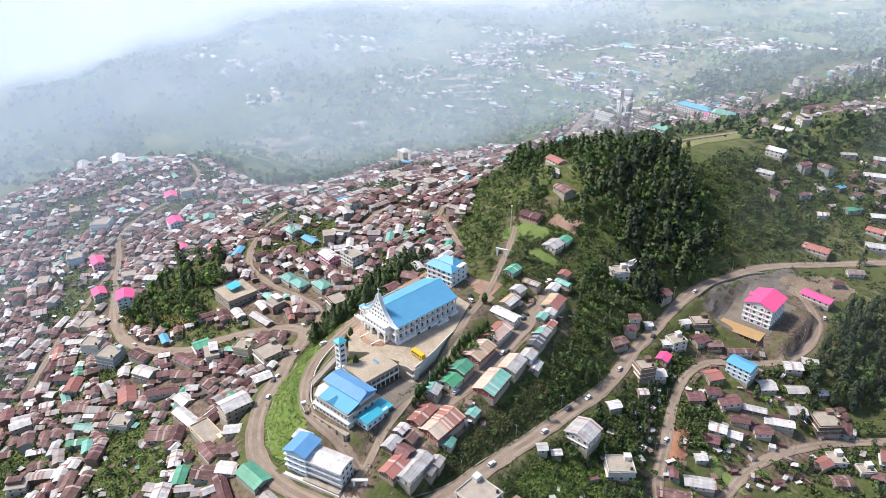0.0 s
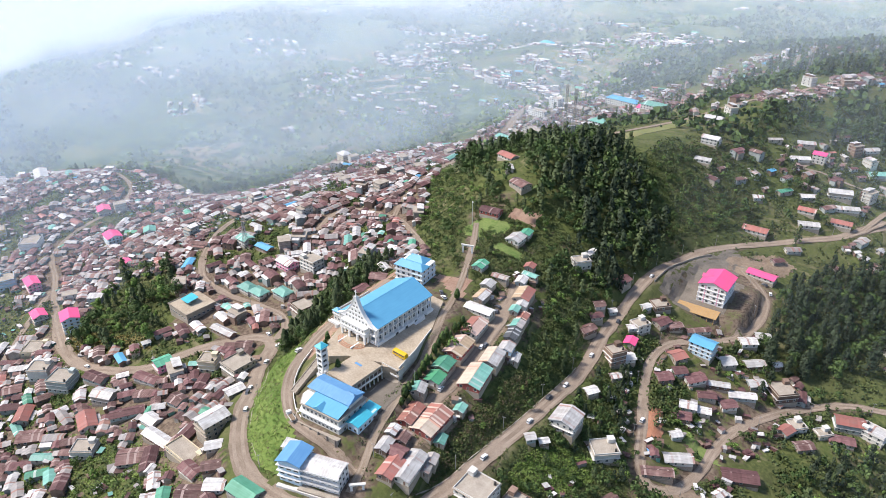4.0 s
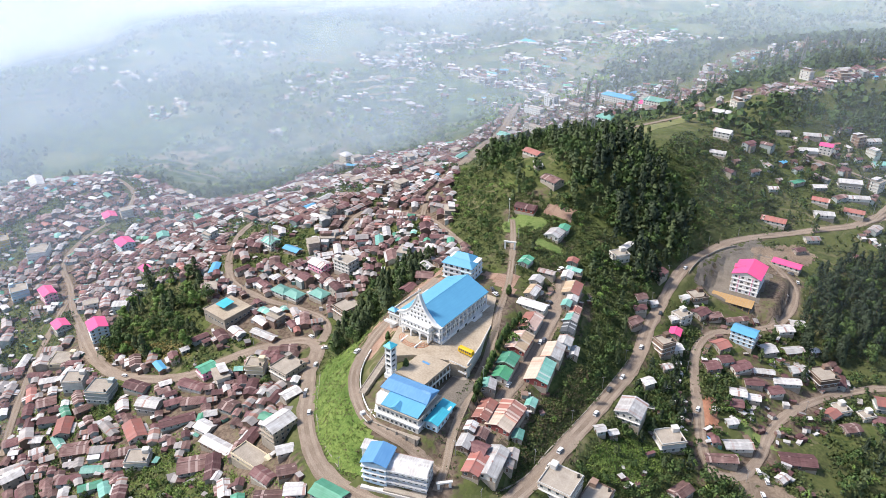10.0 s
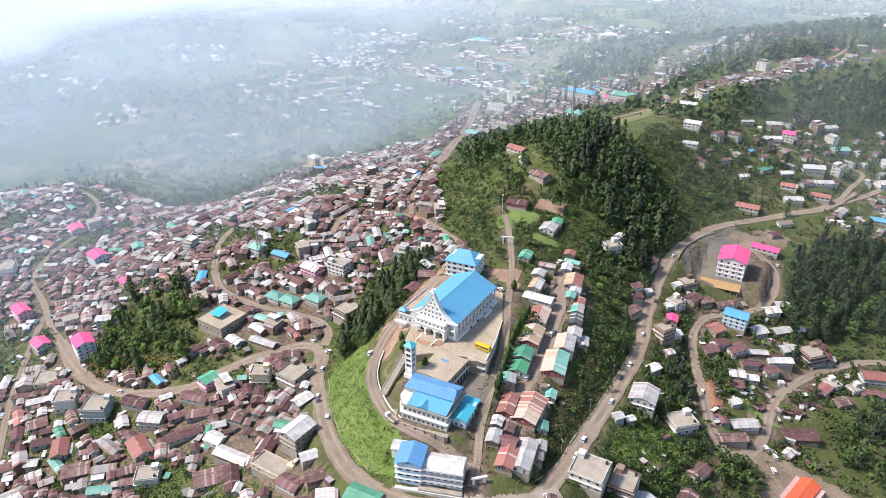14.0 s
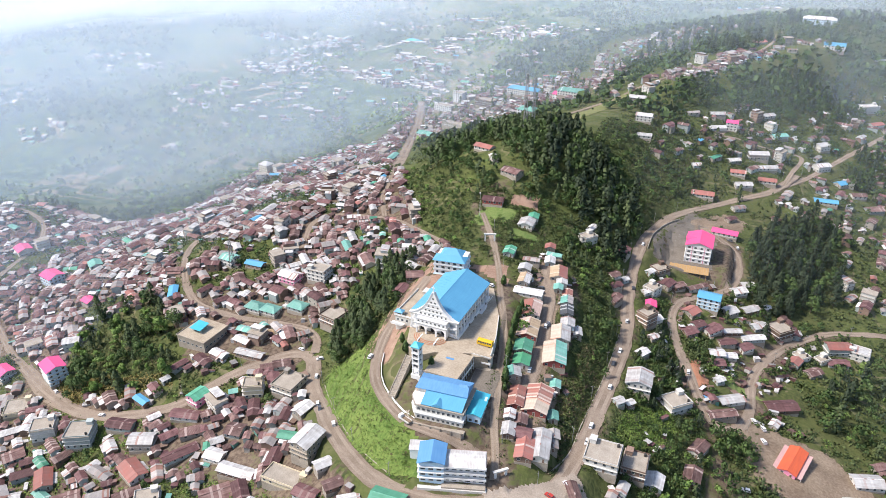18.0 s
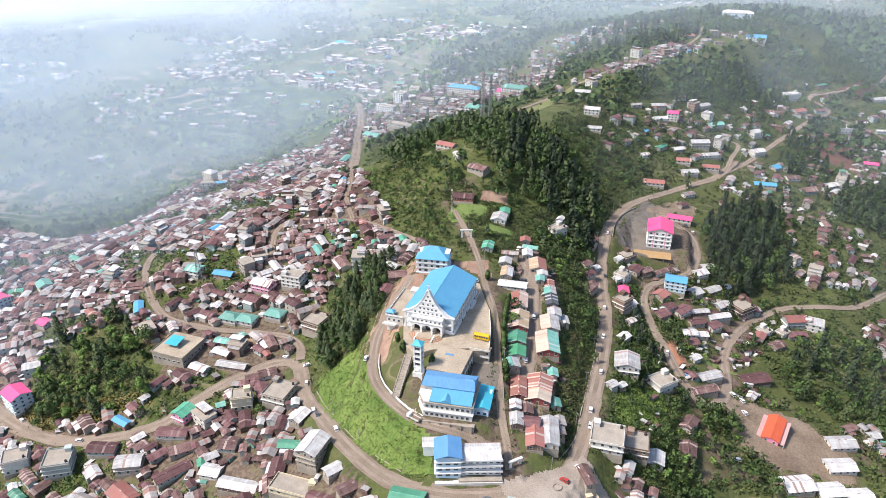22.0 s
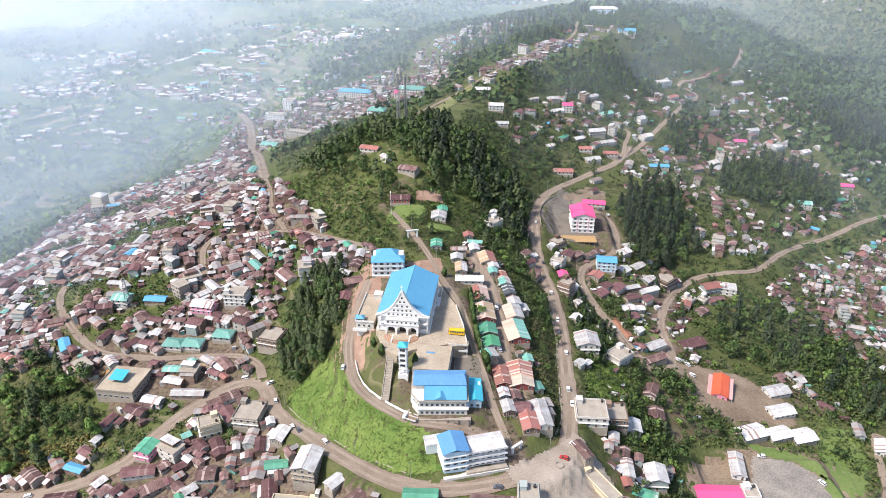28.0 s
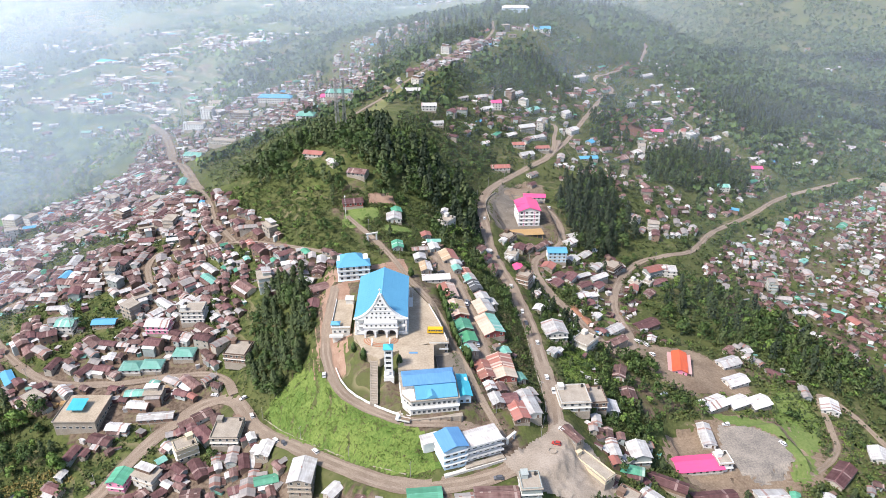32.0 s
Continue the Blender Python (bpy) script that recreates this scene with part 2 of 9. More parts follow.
# ---------- mesh building ----------
class B:
    """Collects faces of one mesh."""
    def __init__(self):
        self.v, self.f, self.m = [], [], []

    def add(self, vs, fs, mi=0):
        o = len(self.v)
        self.v += [tuple(p) for p in vs]
        self.f += [tuple(i + o for i in q) for q in fs]
        self.m += [mi] * len(fs)
        return self

    def box(self, x0, x1, y0, y1, z0, z1, mi=0):
        return self.add([(x0, y0, z0), (x1, y0, z0), (x1, y1, z0), (x0, y1, z0), (x0, y0, z1), (x1, y0, z1), (x1, y1, z1), (x0, y1, z1)],
                        [(3, 2, 1, 0), (4, 5, 6, 7), (0, 1, 5, 4), (1, 2, 6, 5), (2, 3, 7, 6), (3, 0, 4, 7)], mi)

    def prism(self, poly, z0, z1, mi=0):
        n = len(poly)
        return self.add([(x, y, z0) for x, y in poly] + [(x, y, z1) for x, y in poly],
                        [tuple(range(n))[::-1], tuple(range(n, 2 * n))] + [(i, (i + 1) % n, (i + 1) % n + n, i + n) for i in range(n)], mi)

    def profile_x(self, poly, x0, x1, mi=0):
        """A polygon in (y, z) drawn out along x."""
        n = len(poly)
        return self.add([(x0, y, z) for y, z in poly] + [(x1, y, z) for y, z in poly],
                        [tuple(range(n))[::-1], tuple(range(n, 2 * n))] + [(i, (i + 1) % n, (i + 1) % n + n, i + n) for i in range(n)], mi)

    def profile_y(self, poly, y0, y1, mi=0):
        """A polygon in (x, z) drawn out along y."""
        n = len(poly)
        return self.add([(x, y0, z) for x, z in poly] + [(x, y1, z) for x, z in poly],
                        [tuple(range(n)), tuple(range(n, 2 * n))[::-1]] + [(i, i + n, (i + 1) % n + n, (i + 1) % n) for i in range(n)], mi)

    def gable_y(self, w, y0, y1, ze, zr, t=0.18, mi=0):
        """A ridge roof along y, of half width w, with sheet thickness t."""
        return self.profile_y([(-w, ze), (0, zr), (w, ze), (w, ze - t), (0, zr - t), (-w, ze - t)], y0, y1, mi)

    def hip(self, x0, x1, y0, y1, ze, zr, inset, t=0.18, mi=0):
        cx, cy = (x0 + x1) / 2, (y0 + y1) / 2
        if x1 - x0 > y1 - y0:
            r = [(x0 + inset, cy, zr), (x1 - inset, cy, zr)]
            fs = [(0, 1, 5, 4), (1, 2, 5), (2, 3, 4, 5), (3, 0, 4)]
        else:
            r = [(cx, y0 + inset, zr), (cx, y1 - inset, zr)]
            fs = [(0, 1, 4), (1, 2, 5, 4), (2, 3, 5), (3, 0, 4, 5)]
        top = [(x0, y0, ze), (x1, y0, ze), (x1, y1, ze), (x0, y1, ze)] + r
        low = [(x0, y0, ze - t), (x1, y0, ze - t), (x1, y1, ze - t), (x0, y1, ze - t)]
        return self.add(top + low, fs + [(0, 6, 7, 1), (1, 7, 8, 2), (2, 8, 9, 3), (3, 9, 6, 0), (9, 8, 7, 6)], mi)

    def cyl(self, x, y, z0, z1, r0, r1=None, n=8, mi=0):
        r1 = r0 if r1 is None else r1
        a = [2 * math.pi * i / n for i in range(n)]
        return self.add([(x + r0 * math.cos(t), y + r0 * math.sin(t), z0) for t in a] + [(x + r1 * math.cos(t), y + r1 * math.sin(t), z1) for t in a],
                        [tuple(range(n))[::-1], tuple(range(n, 2 * n))] + [(i, (i + 1) % n, (i + 1) % n + n, i + n) for i in range(n)], mi)

    def mesh(self, name, mats):
        me = bpy.data.meshes.new(name)
        me.from_pydata(self.v, [], self.f)
        for m in (mats if isinstance(mats, (list, tuple)) else [mats]):
            me.materials.append(m)
        if any(self.m):
            me.polygons.foreach_set("material_index", self.m)
        me.update()
        return me


def part(name, b, material, parent, label="", at=None):
    """One mesh object under a thing or under a part."""
    ob = new(name, b.mesh(name, material) if isinstance(b, B) else b)
    ob.parent = parent
    if at is not None:
        ob.location = at
    return tagged(ob, label=label)


def thing(name, m, label, category, group="", kind=""):
    ob = new(name)
    ob.matrix_basis = m
    return tagged(ob, label, category, group, kind)


def single(name, b, material, label, category, kind="", m=None):
    ob = new(name, b.mesh(name, material))
    if m is not None:
        ob.matrix_basis = m
    return tagged(ob, label, category, "", kind)

# ---------- the land ----------
# The land is drawn from its ridges, roads, terraces and valley lines: x, y, height along each.
LINES = {}


def land_line(name, points):
    LINES[name] = points


land_line("church_spur", [(9, 124, -12), (12, 100, -14), (14, 60, -15.5), (10, 25, -15.5), (0, 0, -18), (22, -8, -19), (14, -28, -23), (0, -26, -23.5), (40, -38, -29.5), (62, -48, -32.5), (30, -58, -34)])
land_line("front_road", [(-24, -50, -42), (-40, -30, -47), (-52, 10, -53), (-62, 40, -54), (-75, 69, -54), (-95, 80, -57), (-120, 20, -65), (-148, -18, -76), (-194, -13, -82), (-230, 40, -84), (-5, -62, -38)])
land_line("school_terrace", [(58, 26, -26.8), (58, 45, -26), (60, 65, -25), (60, 85, -24), (54, 105, -22.5), (46, 128, -21), (43, 138, -20), (43, 60, -21.9), (42, 35, -22.3), (41, 20, -23), (38, 84, -19.6), (34, 100, -17.6), (52, 5, -26.8), (54, -20, -27.3), (60, -26, -27.6), (76, 30, -35), (72, 90, -34), (71, -8, -34)])
land_line("main_road", [(85, -5, -37), (82, 30, -40), (85, 90, -45), (97, 156, -50), (112, 250, -52), (135, 285, -53), (175, 345, -52), (95, 44, -44)])
land_line("right_slope", [(137, 215, -54), (160, 266, -57), (150, 332, -55), (142, 155, -59), (125, 110, -58), (163, 104, -71), (206, 172, -80), (172, 34, -67), (142, -35, -72), (173, -21, -71), (259, 27, -80), (265, 183, -82), (120, -30, -62), (110, 60, -52)])
land_line("right_valley", [(297, 134, -103), (392, 174, -122), (458, 322, -108), (393, 490, -84), (342, 532, -62), (256, 404, -64), (496, 739, -70), (509, 677, -62), (619, 1056, -48), (638, 1156, -62), (327, 614, -52), (330, 20, -105), (640, 420, -120), (300, -160, -100), (250, 300, -68)])
land_line("knoll", [(8, 204, 1), (1, 175, -9), (20, 238, 8), (-15, 235, 4), (26, 158, -16), (60, 230, -20), (80, 180, -36), (-50, 200, -22), (-45, 130, -27), (-60, 260, -16), (35, 290, 0)])
land_line("ridge", [(68, 367, -9), (100, 406, -15), (120, 500, 0), (185, 600, 4), (304, 665, 5), (322, 720, 2), (345, 880, -2), (450, 900, -12), (420, 760, -22), (200, 406, -46), (183, 465, -34), (60, 470, -20), (100, 310, -36)])
land_line("church_west", [(-26, 14, -25), (-27, 35, -22.5), (-24, 60, -19), (-18, 85, -17), (-14, -12, -24)])
land_line("town_west", [(-104, 172, -42), (-101, 242, -40), (-152, 247, -49), (-156, 171, -48), (-120, 111, -52), (-105, 89, -57), (-152, 56, -62), (-195, 116, -60), (-213, 122, -66), (-250, 160, -74), (-273, 103, -82), (-311, 186, -92), (-390, 185, -102), (-438, 201, -103), (-333, 133, -98), (-321, 76, -101)])
land_line("far_west", [(-471, 246, -96), (-529, 214, -106), (-351, 65, -102), (-281, 3, -104), (-173, -44, -90), (-135, -37, -80), (-600, 190, -118), (-450, 20, -120), (-260, -120, -125), (-120, -140, -100), (-560, 330, -150), (-400, 300, -135)])
land_line("town_north", [(-297, 266, -96), (-302, 367, -118), (-314, 438, -116), (-225, 489, -103), (-154, 576, -106), (-200, 676, -117), (-137, 691, -92), (0, 697, -74), (-56, 716, -84), (-150, 360, -72), (-60, 330, -30), (-60, 560, -72)])
land_line("north_valley", [(-293, 705, -146), (-292, 605, -165), (-430, 480, -190), (-600, 560, -240), (-480, 760, -230), (-300, 850, -170), (-140, 900, -120), (10, 1025, -76), (-200, 1150, -140), (-424, 1402, -165)])
land_line("far_side", [(-636, 922, -190), (-565, 1243, -168), (-790, 1148, -178), (-832, 1472, -150), (-466, 1556, -182), (-1000, 1112, -190), (-883, 654, -228), (-1130, 660, -205), (-1278, 650, -184), (-1400, 1020, -190), (-1490, 1370, -176), (-1750, 800, -340), (-1950, 1300, -330), (-1000, 1750, -150), (-300, 1900, -150), (200, 1700, -150), (600, 1500, -160), (900, 1200, -190), (800, 800, -150), (-700, 2400, -60), (400, 2500, -90), (1500, 1800, -160)])
land_line("edges", [(-900, 200, -260), (-700, -200, -200), (-200, -500, -160), (300, -500, -140), (700, -200, -150), (1000, 300, -160), (-2600, 1500, -220), (-2600, 3200, 60), (-900, 3600, 120), (900, 3600, 60), (2600, 3200, 40), (2600, 800, -120), (-2400, -400, -260), (2400, -900, -160), (0, -1500, -200)])

LAND = np.array([q for l in LINES.values() for q in l], float)


def land_weights(P, smooth=6.0):
    n = len(P)
    A = np.zeros((n + 3, n + 3))
    A[:n, :n] = smooth * np.eye(n) - np.hypot(P[:, None, 0] - P[None, :, 0], P[:, None, 1] - P[None, :, 1])
    A[:n, n], A[:n, n + 1:] = 1, P[:, :2] / 1000
    A[n:, :n] = A[:n, n:].T
    return np.linalg.solve(A, np.concatenate([P[:, 2], [0, 0, 0]]))


LAND_W = land_weights(LAND)


def base_height(x, y):
    x, y, n = np.asarray(x, float), np.asarray(y, float), len(LAND)
    h = LAND_W[n] + LAND_W[n + 1] * x / 1000 + LAND_W[n + 2] * y / 1000
    for i in range(n):
        h = h - LAND_W[i] * np.hypot(x - LAND[i, 0], y - LAND[i, 1])
    return h

# levelled ground: centre x, y, half sizes, turn, height
PADS = [(11.8, 44, 17.6, 28, -10.7, -14.0), (18, -14, 15, 11, -4, -22.0), (29, 5, 8, 12, -4, -20.5), (26, -41, 15, 6, 10, -30.3), (-5, 94, 14, 9, 0, -15.6), (141, 221, 20, 24, -8, -54.0), (172, -28, 30, 14, 0, -71.0)]


def in_pad(x, y, p):
    c, s = math.cos(radians(p[4])), math.sin(radians(p[4]))
    dx, dy = x - p[0], y - p[1]
    u, v = np.abs(dx * c + dy * s) - p[2], np.abs(-dx * s + dy * c) - p[3]
    return np.hypot(np.maximum(u, 0), np.maximum(v, 0))


def padded(x, y):
    h = base_height(x, y)
    for p in PADS:
        w = np.clip(1 - in_pad(x, y, p) / 5.0, 0, 1)
        w = w * w * (3 - 2 * w)
        h = h * (1 - w) + p[5] * w
    return h


ROADS = {}


def road(name, width, points):
    ROADS[name] = (width, points)


road("road_lower", 7.8, [(-275, 38), (-232, 14), (-196, -2), (-165, -3), (-139, 5), (-128, 17), (-111, 36), (-92, 49), (-76, 46), (-65, 23), (-52, 4), (-36, -19), (-19, -38), (-3, -50), (16, -55), (34, -54), (48, -50), (60, -46), (69, -33), (74, -18), (78, -1), (82, 23), (88, 56), (93, 97), (93, 132), (95, 167), (102, 214), (119, 266), (157, 314), (206, 356), (235, 405)])
road("road_east", 5.5, [(150, 268), (164, 250), (169, 234), (166, 210), (158, 190), (139, 171), (125, 155), (120, 135), (123, 110), (129, 85), (134, 62), (141, 50), (152, 55), (160, 76), (164, 101), (173, 124), (194, 155), (218, 178), (246, 187), (275, 197), (323, 241), (393, 285), (465, 329), (600, 380)])
road("road_church", 5.0, [(40, -33), (27, -30), (4, -26), (-12, -12), (-23, 6), (-27, 28), (-26, 45), (-22, 66), (-18, 84)])
road("lane_church", 3.6, [(44, -42), (42, -30), (38.5, -15), (36.4, 4), (34.6, 20), (33.2, 35), (30.9, 49), (26.6, 64.5), (22.4, 84), (19.5, 97), (13.5, 117), (5, 142), (-4, 164)])
road("lane_school", 7.0, [(52, -22), (48, 0), (49, 20), (51, 42), (50, 76), (47, 106), (44, 119)])
road("road_west", 5.0, [(-76, 50), (-80, 62), (-91, 72), (-110, 76), (-140, 77), (-166, 84), (-183, 94), (-204, 118), (-226, 153), (-232, 180), (-215, 193)])
road("lane_town", 4.0, [(-128, 150), (-136, 185), (-124, 199), (-78, 182), (-47, 155), (-22, 130)])
road("lane_north", 4.0, [(-79, 184), (-94, 224), (-103, 270), (-118, 330)])
road("road_far_west", 4.5, [(-196, -2), (-215, 3), (-245, 17), (-275, 38), (-300, 52), (-334, 76), (-372, 100), (-395, 140), (-405, 190), (-440, 236), (-480, 246)])
road("lane_far_west", 4.0, [(-215, -65), (-262, -14), (-292, 25), (-317, 61)])
road("road_hill", 5.5, [(206, 356), (232, 389), (276, 450), (317, 509), (352, 559), (374, 582), (380, 597), (366, 617), (403, 638), (449, 685), (500, 752), (543, 820), (552, 850)])
road("lane_hill", 4.2, [(217, 368), (232, 408), (244, 441), (213, 437), (184, 436), (169, 430), (180, 450), (205, 470)])
road("lane_crest", 3.6, [(15, 392), (48, 448), (84, 489), (109, 510), (155, 575), (209, 632), (242, 688), (262, 760), (300, 850)])
road("lane_valley", 4.0, [(374, 582), (420, 560), (450, 510), (430, 470), (439, 440)])
road("road_north", 10.0, [(-118, 330), (-150, 470), (-176, 560), (-190, 640), (-215, 740), (-250, 860)])
road("road_far", 10.0, [(-424, 1380), (-338, 1279), (-262, 1213), (-179, 1109), (-117, 1060), (20, 1040)])
road("path_field", 3.5, [(186, -46), (204, -44), (229, -30), (238, -14), (251, 12), (262, -6), (264, -30)])


def smooth_line(pts, step=2.5):
    p = np.array([pts[0]] + list(pts) + [pts[-1]], float)
    out = []
    for i in range(1, len(p) - 2):
        n = max(2, int(np.hypot(*(p[i + 1] - p[i])) / step))
        t = (np.arange(n) / n)[:, None]
        a, b, c, d = p[i - 1], p[i], p[i + 1], p[i + 2]
        out.append(0.5 * (2 * b + (c - a) * t + (2 * a - 5 * b + 4 * c - d) * t ** 2 + (3 * b - a - 3 * c + d) * t ** 3))
    return np.vstack(out + [p[-1:]])


ROAD_LINES = {}
for rname, (rw, rp) in ROADS.items():
    xy = smooth_line(rp)
    z = padded(xy[:, 0], xy[:, 1])
    k = np.ones(9) / 9
    z = np.convolve(np.pad(z, 4, mode="edge"), k, mode="valid")
    ROAD_LINES[rname] = (rw, np.column_stack([xy, z]))
ROAD_ALL = np.vstack([np.column_stack([l, np.full(len(l), w)]) for w, l in ROAD_LINES.values()])


def road_near(x, y, reach=16.0):
    """Distance to the nearest road's edge and that road's height."""
    x, y = np.atleast_1d(np.asarray(x, float)), np.atleast_1d(np.asarray(y, float))
    best, hz = np.full(x.shape, 1e9), np.zeros(x.shape)
    for i in range(0, len(ROAD_ALL), 12):
        q = ROAD_ALL[i:i + 12]
        lo, hi = q[:, :2].min(0) - reach, q[:, :2].max(0) + reach
        s = np.nonzero((x > lo[0]) & (x < hi[0]) & (y > lo[1]) & (y < hi[1]))[0]
        if not len(s):
            continue
        d = np.hypot(x[s, None] - q[None, :, 0], y[s, None] - q[None, :, 1]) - q[None, :, 3] / 2
        j = d.argmin(1)
        dm = d[np.arange(len(s)), j]
        c = dm < best[s]
        best[s[c]], hz[s[c]] = dm[c], q[j[c], 2]
    return best, hz


def ground(x, y):
    """The finished height of the ground."""
    x, y = np.atleast_1d(np.asarray(x, float)), np.atleast_1d(np.asarray(y, float))
    h = padded(x, y)
    d, hz = road_near(x, y)
    w = np.clip(1 - (d - 1.0) / 7.0, 0, 1)
    w = w * w * (3 - 2 * w)
    pad = np.min([in_pad(x, y, p) for p in PADS], axis=0)
    w = w * np.clip(pad / 3.0, 0, 1)
    return h * (1 - w) + (hz - 0.25) * w


def gz(x, y):
    return float(ground(x, y)[0])


def inside(x, y, poly):
    x, y = np.atleast_1d(np.asarray(x, float)), np.atleast_1d(np.asarray(y, float))
    r = np.zeros(x.shape, bool)
    n = len(poly)
    for i in range(n):
        (x0, y0), (x1, y1) = poly[i], poly[(i + 1) % n]
        c = ((y0 > y) != (y1 > y)) & (x < (x1 - x0) * (y - y0) / (y1 - y0 + 1e-12) + x0)
        r ^= c
    return r


TOWN_WEST = [(-700, 130), (-640, 250), (-540, 275), (-440, 285), (-345, 300), (-350, 440), (-330, 470), (-230, 510), (-170, 470), (-105, 300), (-75, 235), (-42, 168), (-25, 138), (-62, 127), (-80, 95), (-90, 66), (-70, 36), (-58, 4), (-42, -30), (-10, -56), (40, -60), (40, -95), (-36, -110), (-110, -140), (-215, -135), (-330, -90), (-450, -30), (-600, 40)]
TOWN_EAST = [(92, -5), (103, 60), (106, 120), (106, 165), (118, 178), (145, 186), (168, 200), (200, 175), (215, 150), (190, 118), (172, 90), (200, 45), (235, 65), (275, 150), (310, 120), (290, 40), (240, 6), (262, -40), (262, -90), (60, -95), (60, -62), (78, -56), (88, -40)]
TOWN_VALLEY = [(270, 170), (330, 225), (470, 300), (600, 350), (600, 230), (440, 110), (350, 40), (295, 80)]
TOWN_HILL = [(140, 300), (170, 345), (235, 410), (330, 540), (400, 620), (380, 660), (300, 570), (190, 500), (125, 430), (105, 345)]
TOWN_NORTH = [(-170, 540), (-240, 620), (-240, 760), (-120, 800), (-20, 800), (70, 740), (80, 600), (30, 500), (-70, 530)]
RIDGE_ROW = [(60, 480), (110, 545), (200, 640), (300, 715), (330, 700), (225, 625), (140, 520), (100, 470)]
FAR_SLOPE = [(-1050, 1000), (-820, 1280), (-450, 1560), (-120, 1350), (120, 1120), (-60, 980), (-260, 920), (-500, 1060), (-720, 1000)]
FAR_VALLEY = [(-1300, 700), (-900, 1500), (-300, 1700), (200, 1250), (-100, 880), (-400, 800), (-800, 650)]
FAR_EAST = [(420, 520), (470, 640), (650, 800), (900, 800), (800, 500), (600, 420)]
WOOD_KNOLL = [(-75, 285), (-20, 335), (45, 335), (95, 262), (90, 190), (78, 152), (62, 168), (52, 192), (28, 192), (14, 204), (-10, 192), (-16, 205), (-44, 222), (-62, 245)]
WOOD_WEST = [(-238, 22), (-250, 76), (-208, 94), (-163, 55), (-150, 24), (-176, 8), (-210, 8)]
WOOD_ROW = [(-66, 44), (-68, 80), (-54, 116), (-31, 114), (-28, 86), (-32, 58), (-41, 33), (-52, 32)]
WOOD_EAST = [(172, 170), (174, 247), (205, 305), (250, 322), (249, 257), (227, 202)]
SLOPE_EAST = [(47, 160), (72, 180), (80, 165), (82, 112), (90, 104), (89, 60), (80, 14), (72, -20), (62, -33), (63, 18), (66, 30), (71, 65), (66, 105), (58, 130)]
SLOPE_LOW = [(88, 4), (92, 44), (101, 78), (104, 118), (116, 120), (124, 70), (136, 34), (127, -16), (112, -30), (96, -20)]
WOOD_BROW = [(170, 625), (250, 690), (240, 720), (150, 650)]
SCRUB_KNOLL = [(-30, 136), (-6, 112), (0, 118), (-2, 150), (-14, 168), (-14, 200), (-42, 222), (-66, 250), (-85, 270), (-84, 236), (-62, 200), (-46, 160)]
WOOD_SE = [(190, 75), (197, 108), (225, 150), (258, 162), (283, 145), (300, 110), (331, 43), (290, 2), (250, 10), (236, 60)]
SCRUB_RIDGE = [(46, 300), (60, 360), (95, 395), (101, 406), (148, 384), (142, 333), (112, 275), (100, 255)]
GROVE = [(141, 44), (160, 40), (146, 4), (130, -22), (110, -30), (113, -6), (128, 10)]
PINE_FAR = [(532, 587), (600, 655), (739, 640), (661, 528), (542, 481), (518, 500)]
MIDWOOD = [(194, 530), (236, 600), (317, 639), (324, 602), (243, 499), (204, 507)]
COPSE = [(300, 325), (318, 381), (402, 449), (455, 425), (406, 340), (340, 318)]
WOODS = [WOOD_KNOLL, WOOD_WEST, WOOD_ROW, WOOD_EAST, SLOPE_EAST, SLOPE_LOW, WOOD_SE, GROVE, COPSE, PINE_FAR, MIDWOOD]
BANK = [(-62, 34), (-34, 38), (-16, -6), (6, -31), (12, -50), (-6, -46), (-22, -33), (-40, -12), (-56, 12)]

OPEN = [[(128, -10), (178, -2), (222, -14), (214, -50), (165, -52), (128, -48)], [(156, 24), (170, 15), (206, 12), (214, 30), (196, 56), (168, 62), (148, 60), (150, 50), (160, 44)],
        [(36, -46), (52, -36), (80, -22), (92, -42), (90, -62), (52, -68)], [(108, 196), (122, 190), (160, 190), (164, 214), (168, 250), (140, 290), (118, 260)], [(330, 440), (335, 510), (365, 525), (382, 484), (350, 432)],
        [(-36, 240), (-40, 266), (-10, 266), (-4, 236), (-18, 226)], [(-16, 210), (-16, 236), (0, 234), (4, 212)], [(-2, 192), (-4, 214), (20, 216), (24, 202), (16, 190)], [(-2, 158), (-3, 171), (16, 172), (18, 160)], [(16, 142), (18, 150), (34, 150), (36, 142)], [(12, 176), (12, 186), (30, 191), (30, 178)]]

# one sheet of ground, fine in the middle and coarser towards the horizon
def axis(lo, hi, step, far0, far1):
    mid = np.arange(lo, hi + step, step)
    left, right, s = [], [], step
    v = lo
    while v > far0:
        s *= 1.05
        v -= s
        left.append(v)
    v, s = mid[-1], step
    while v < far1:
        s *= 1.05
        v += s
        right.append(v)
    return np.concatenate([left[::-1], mid, right])


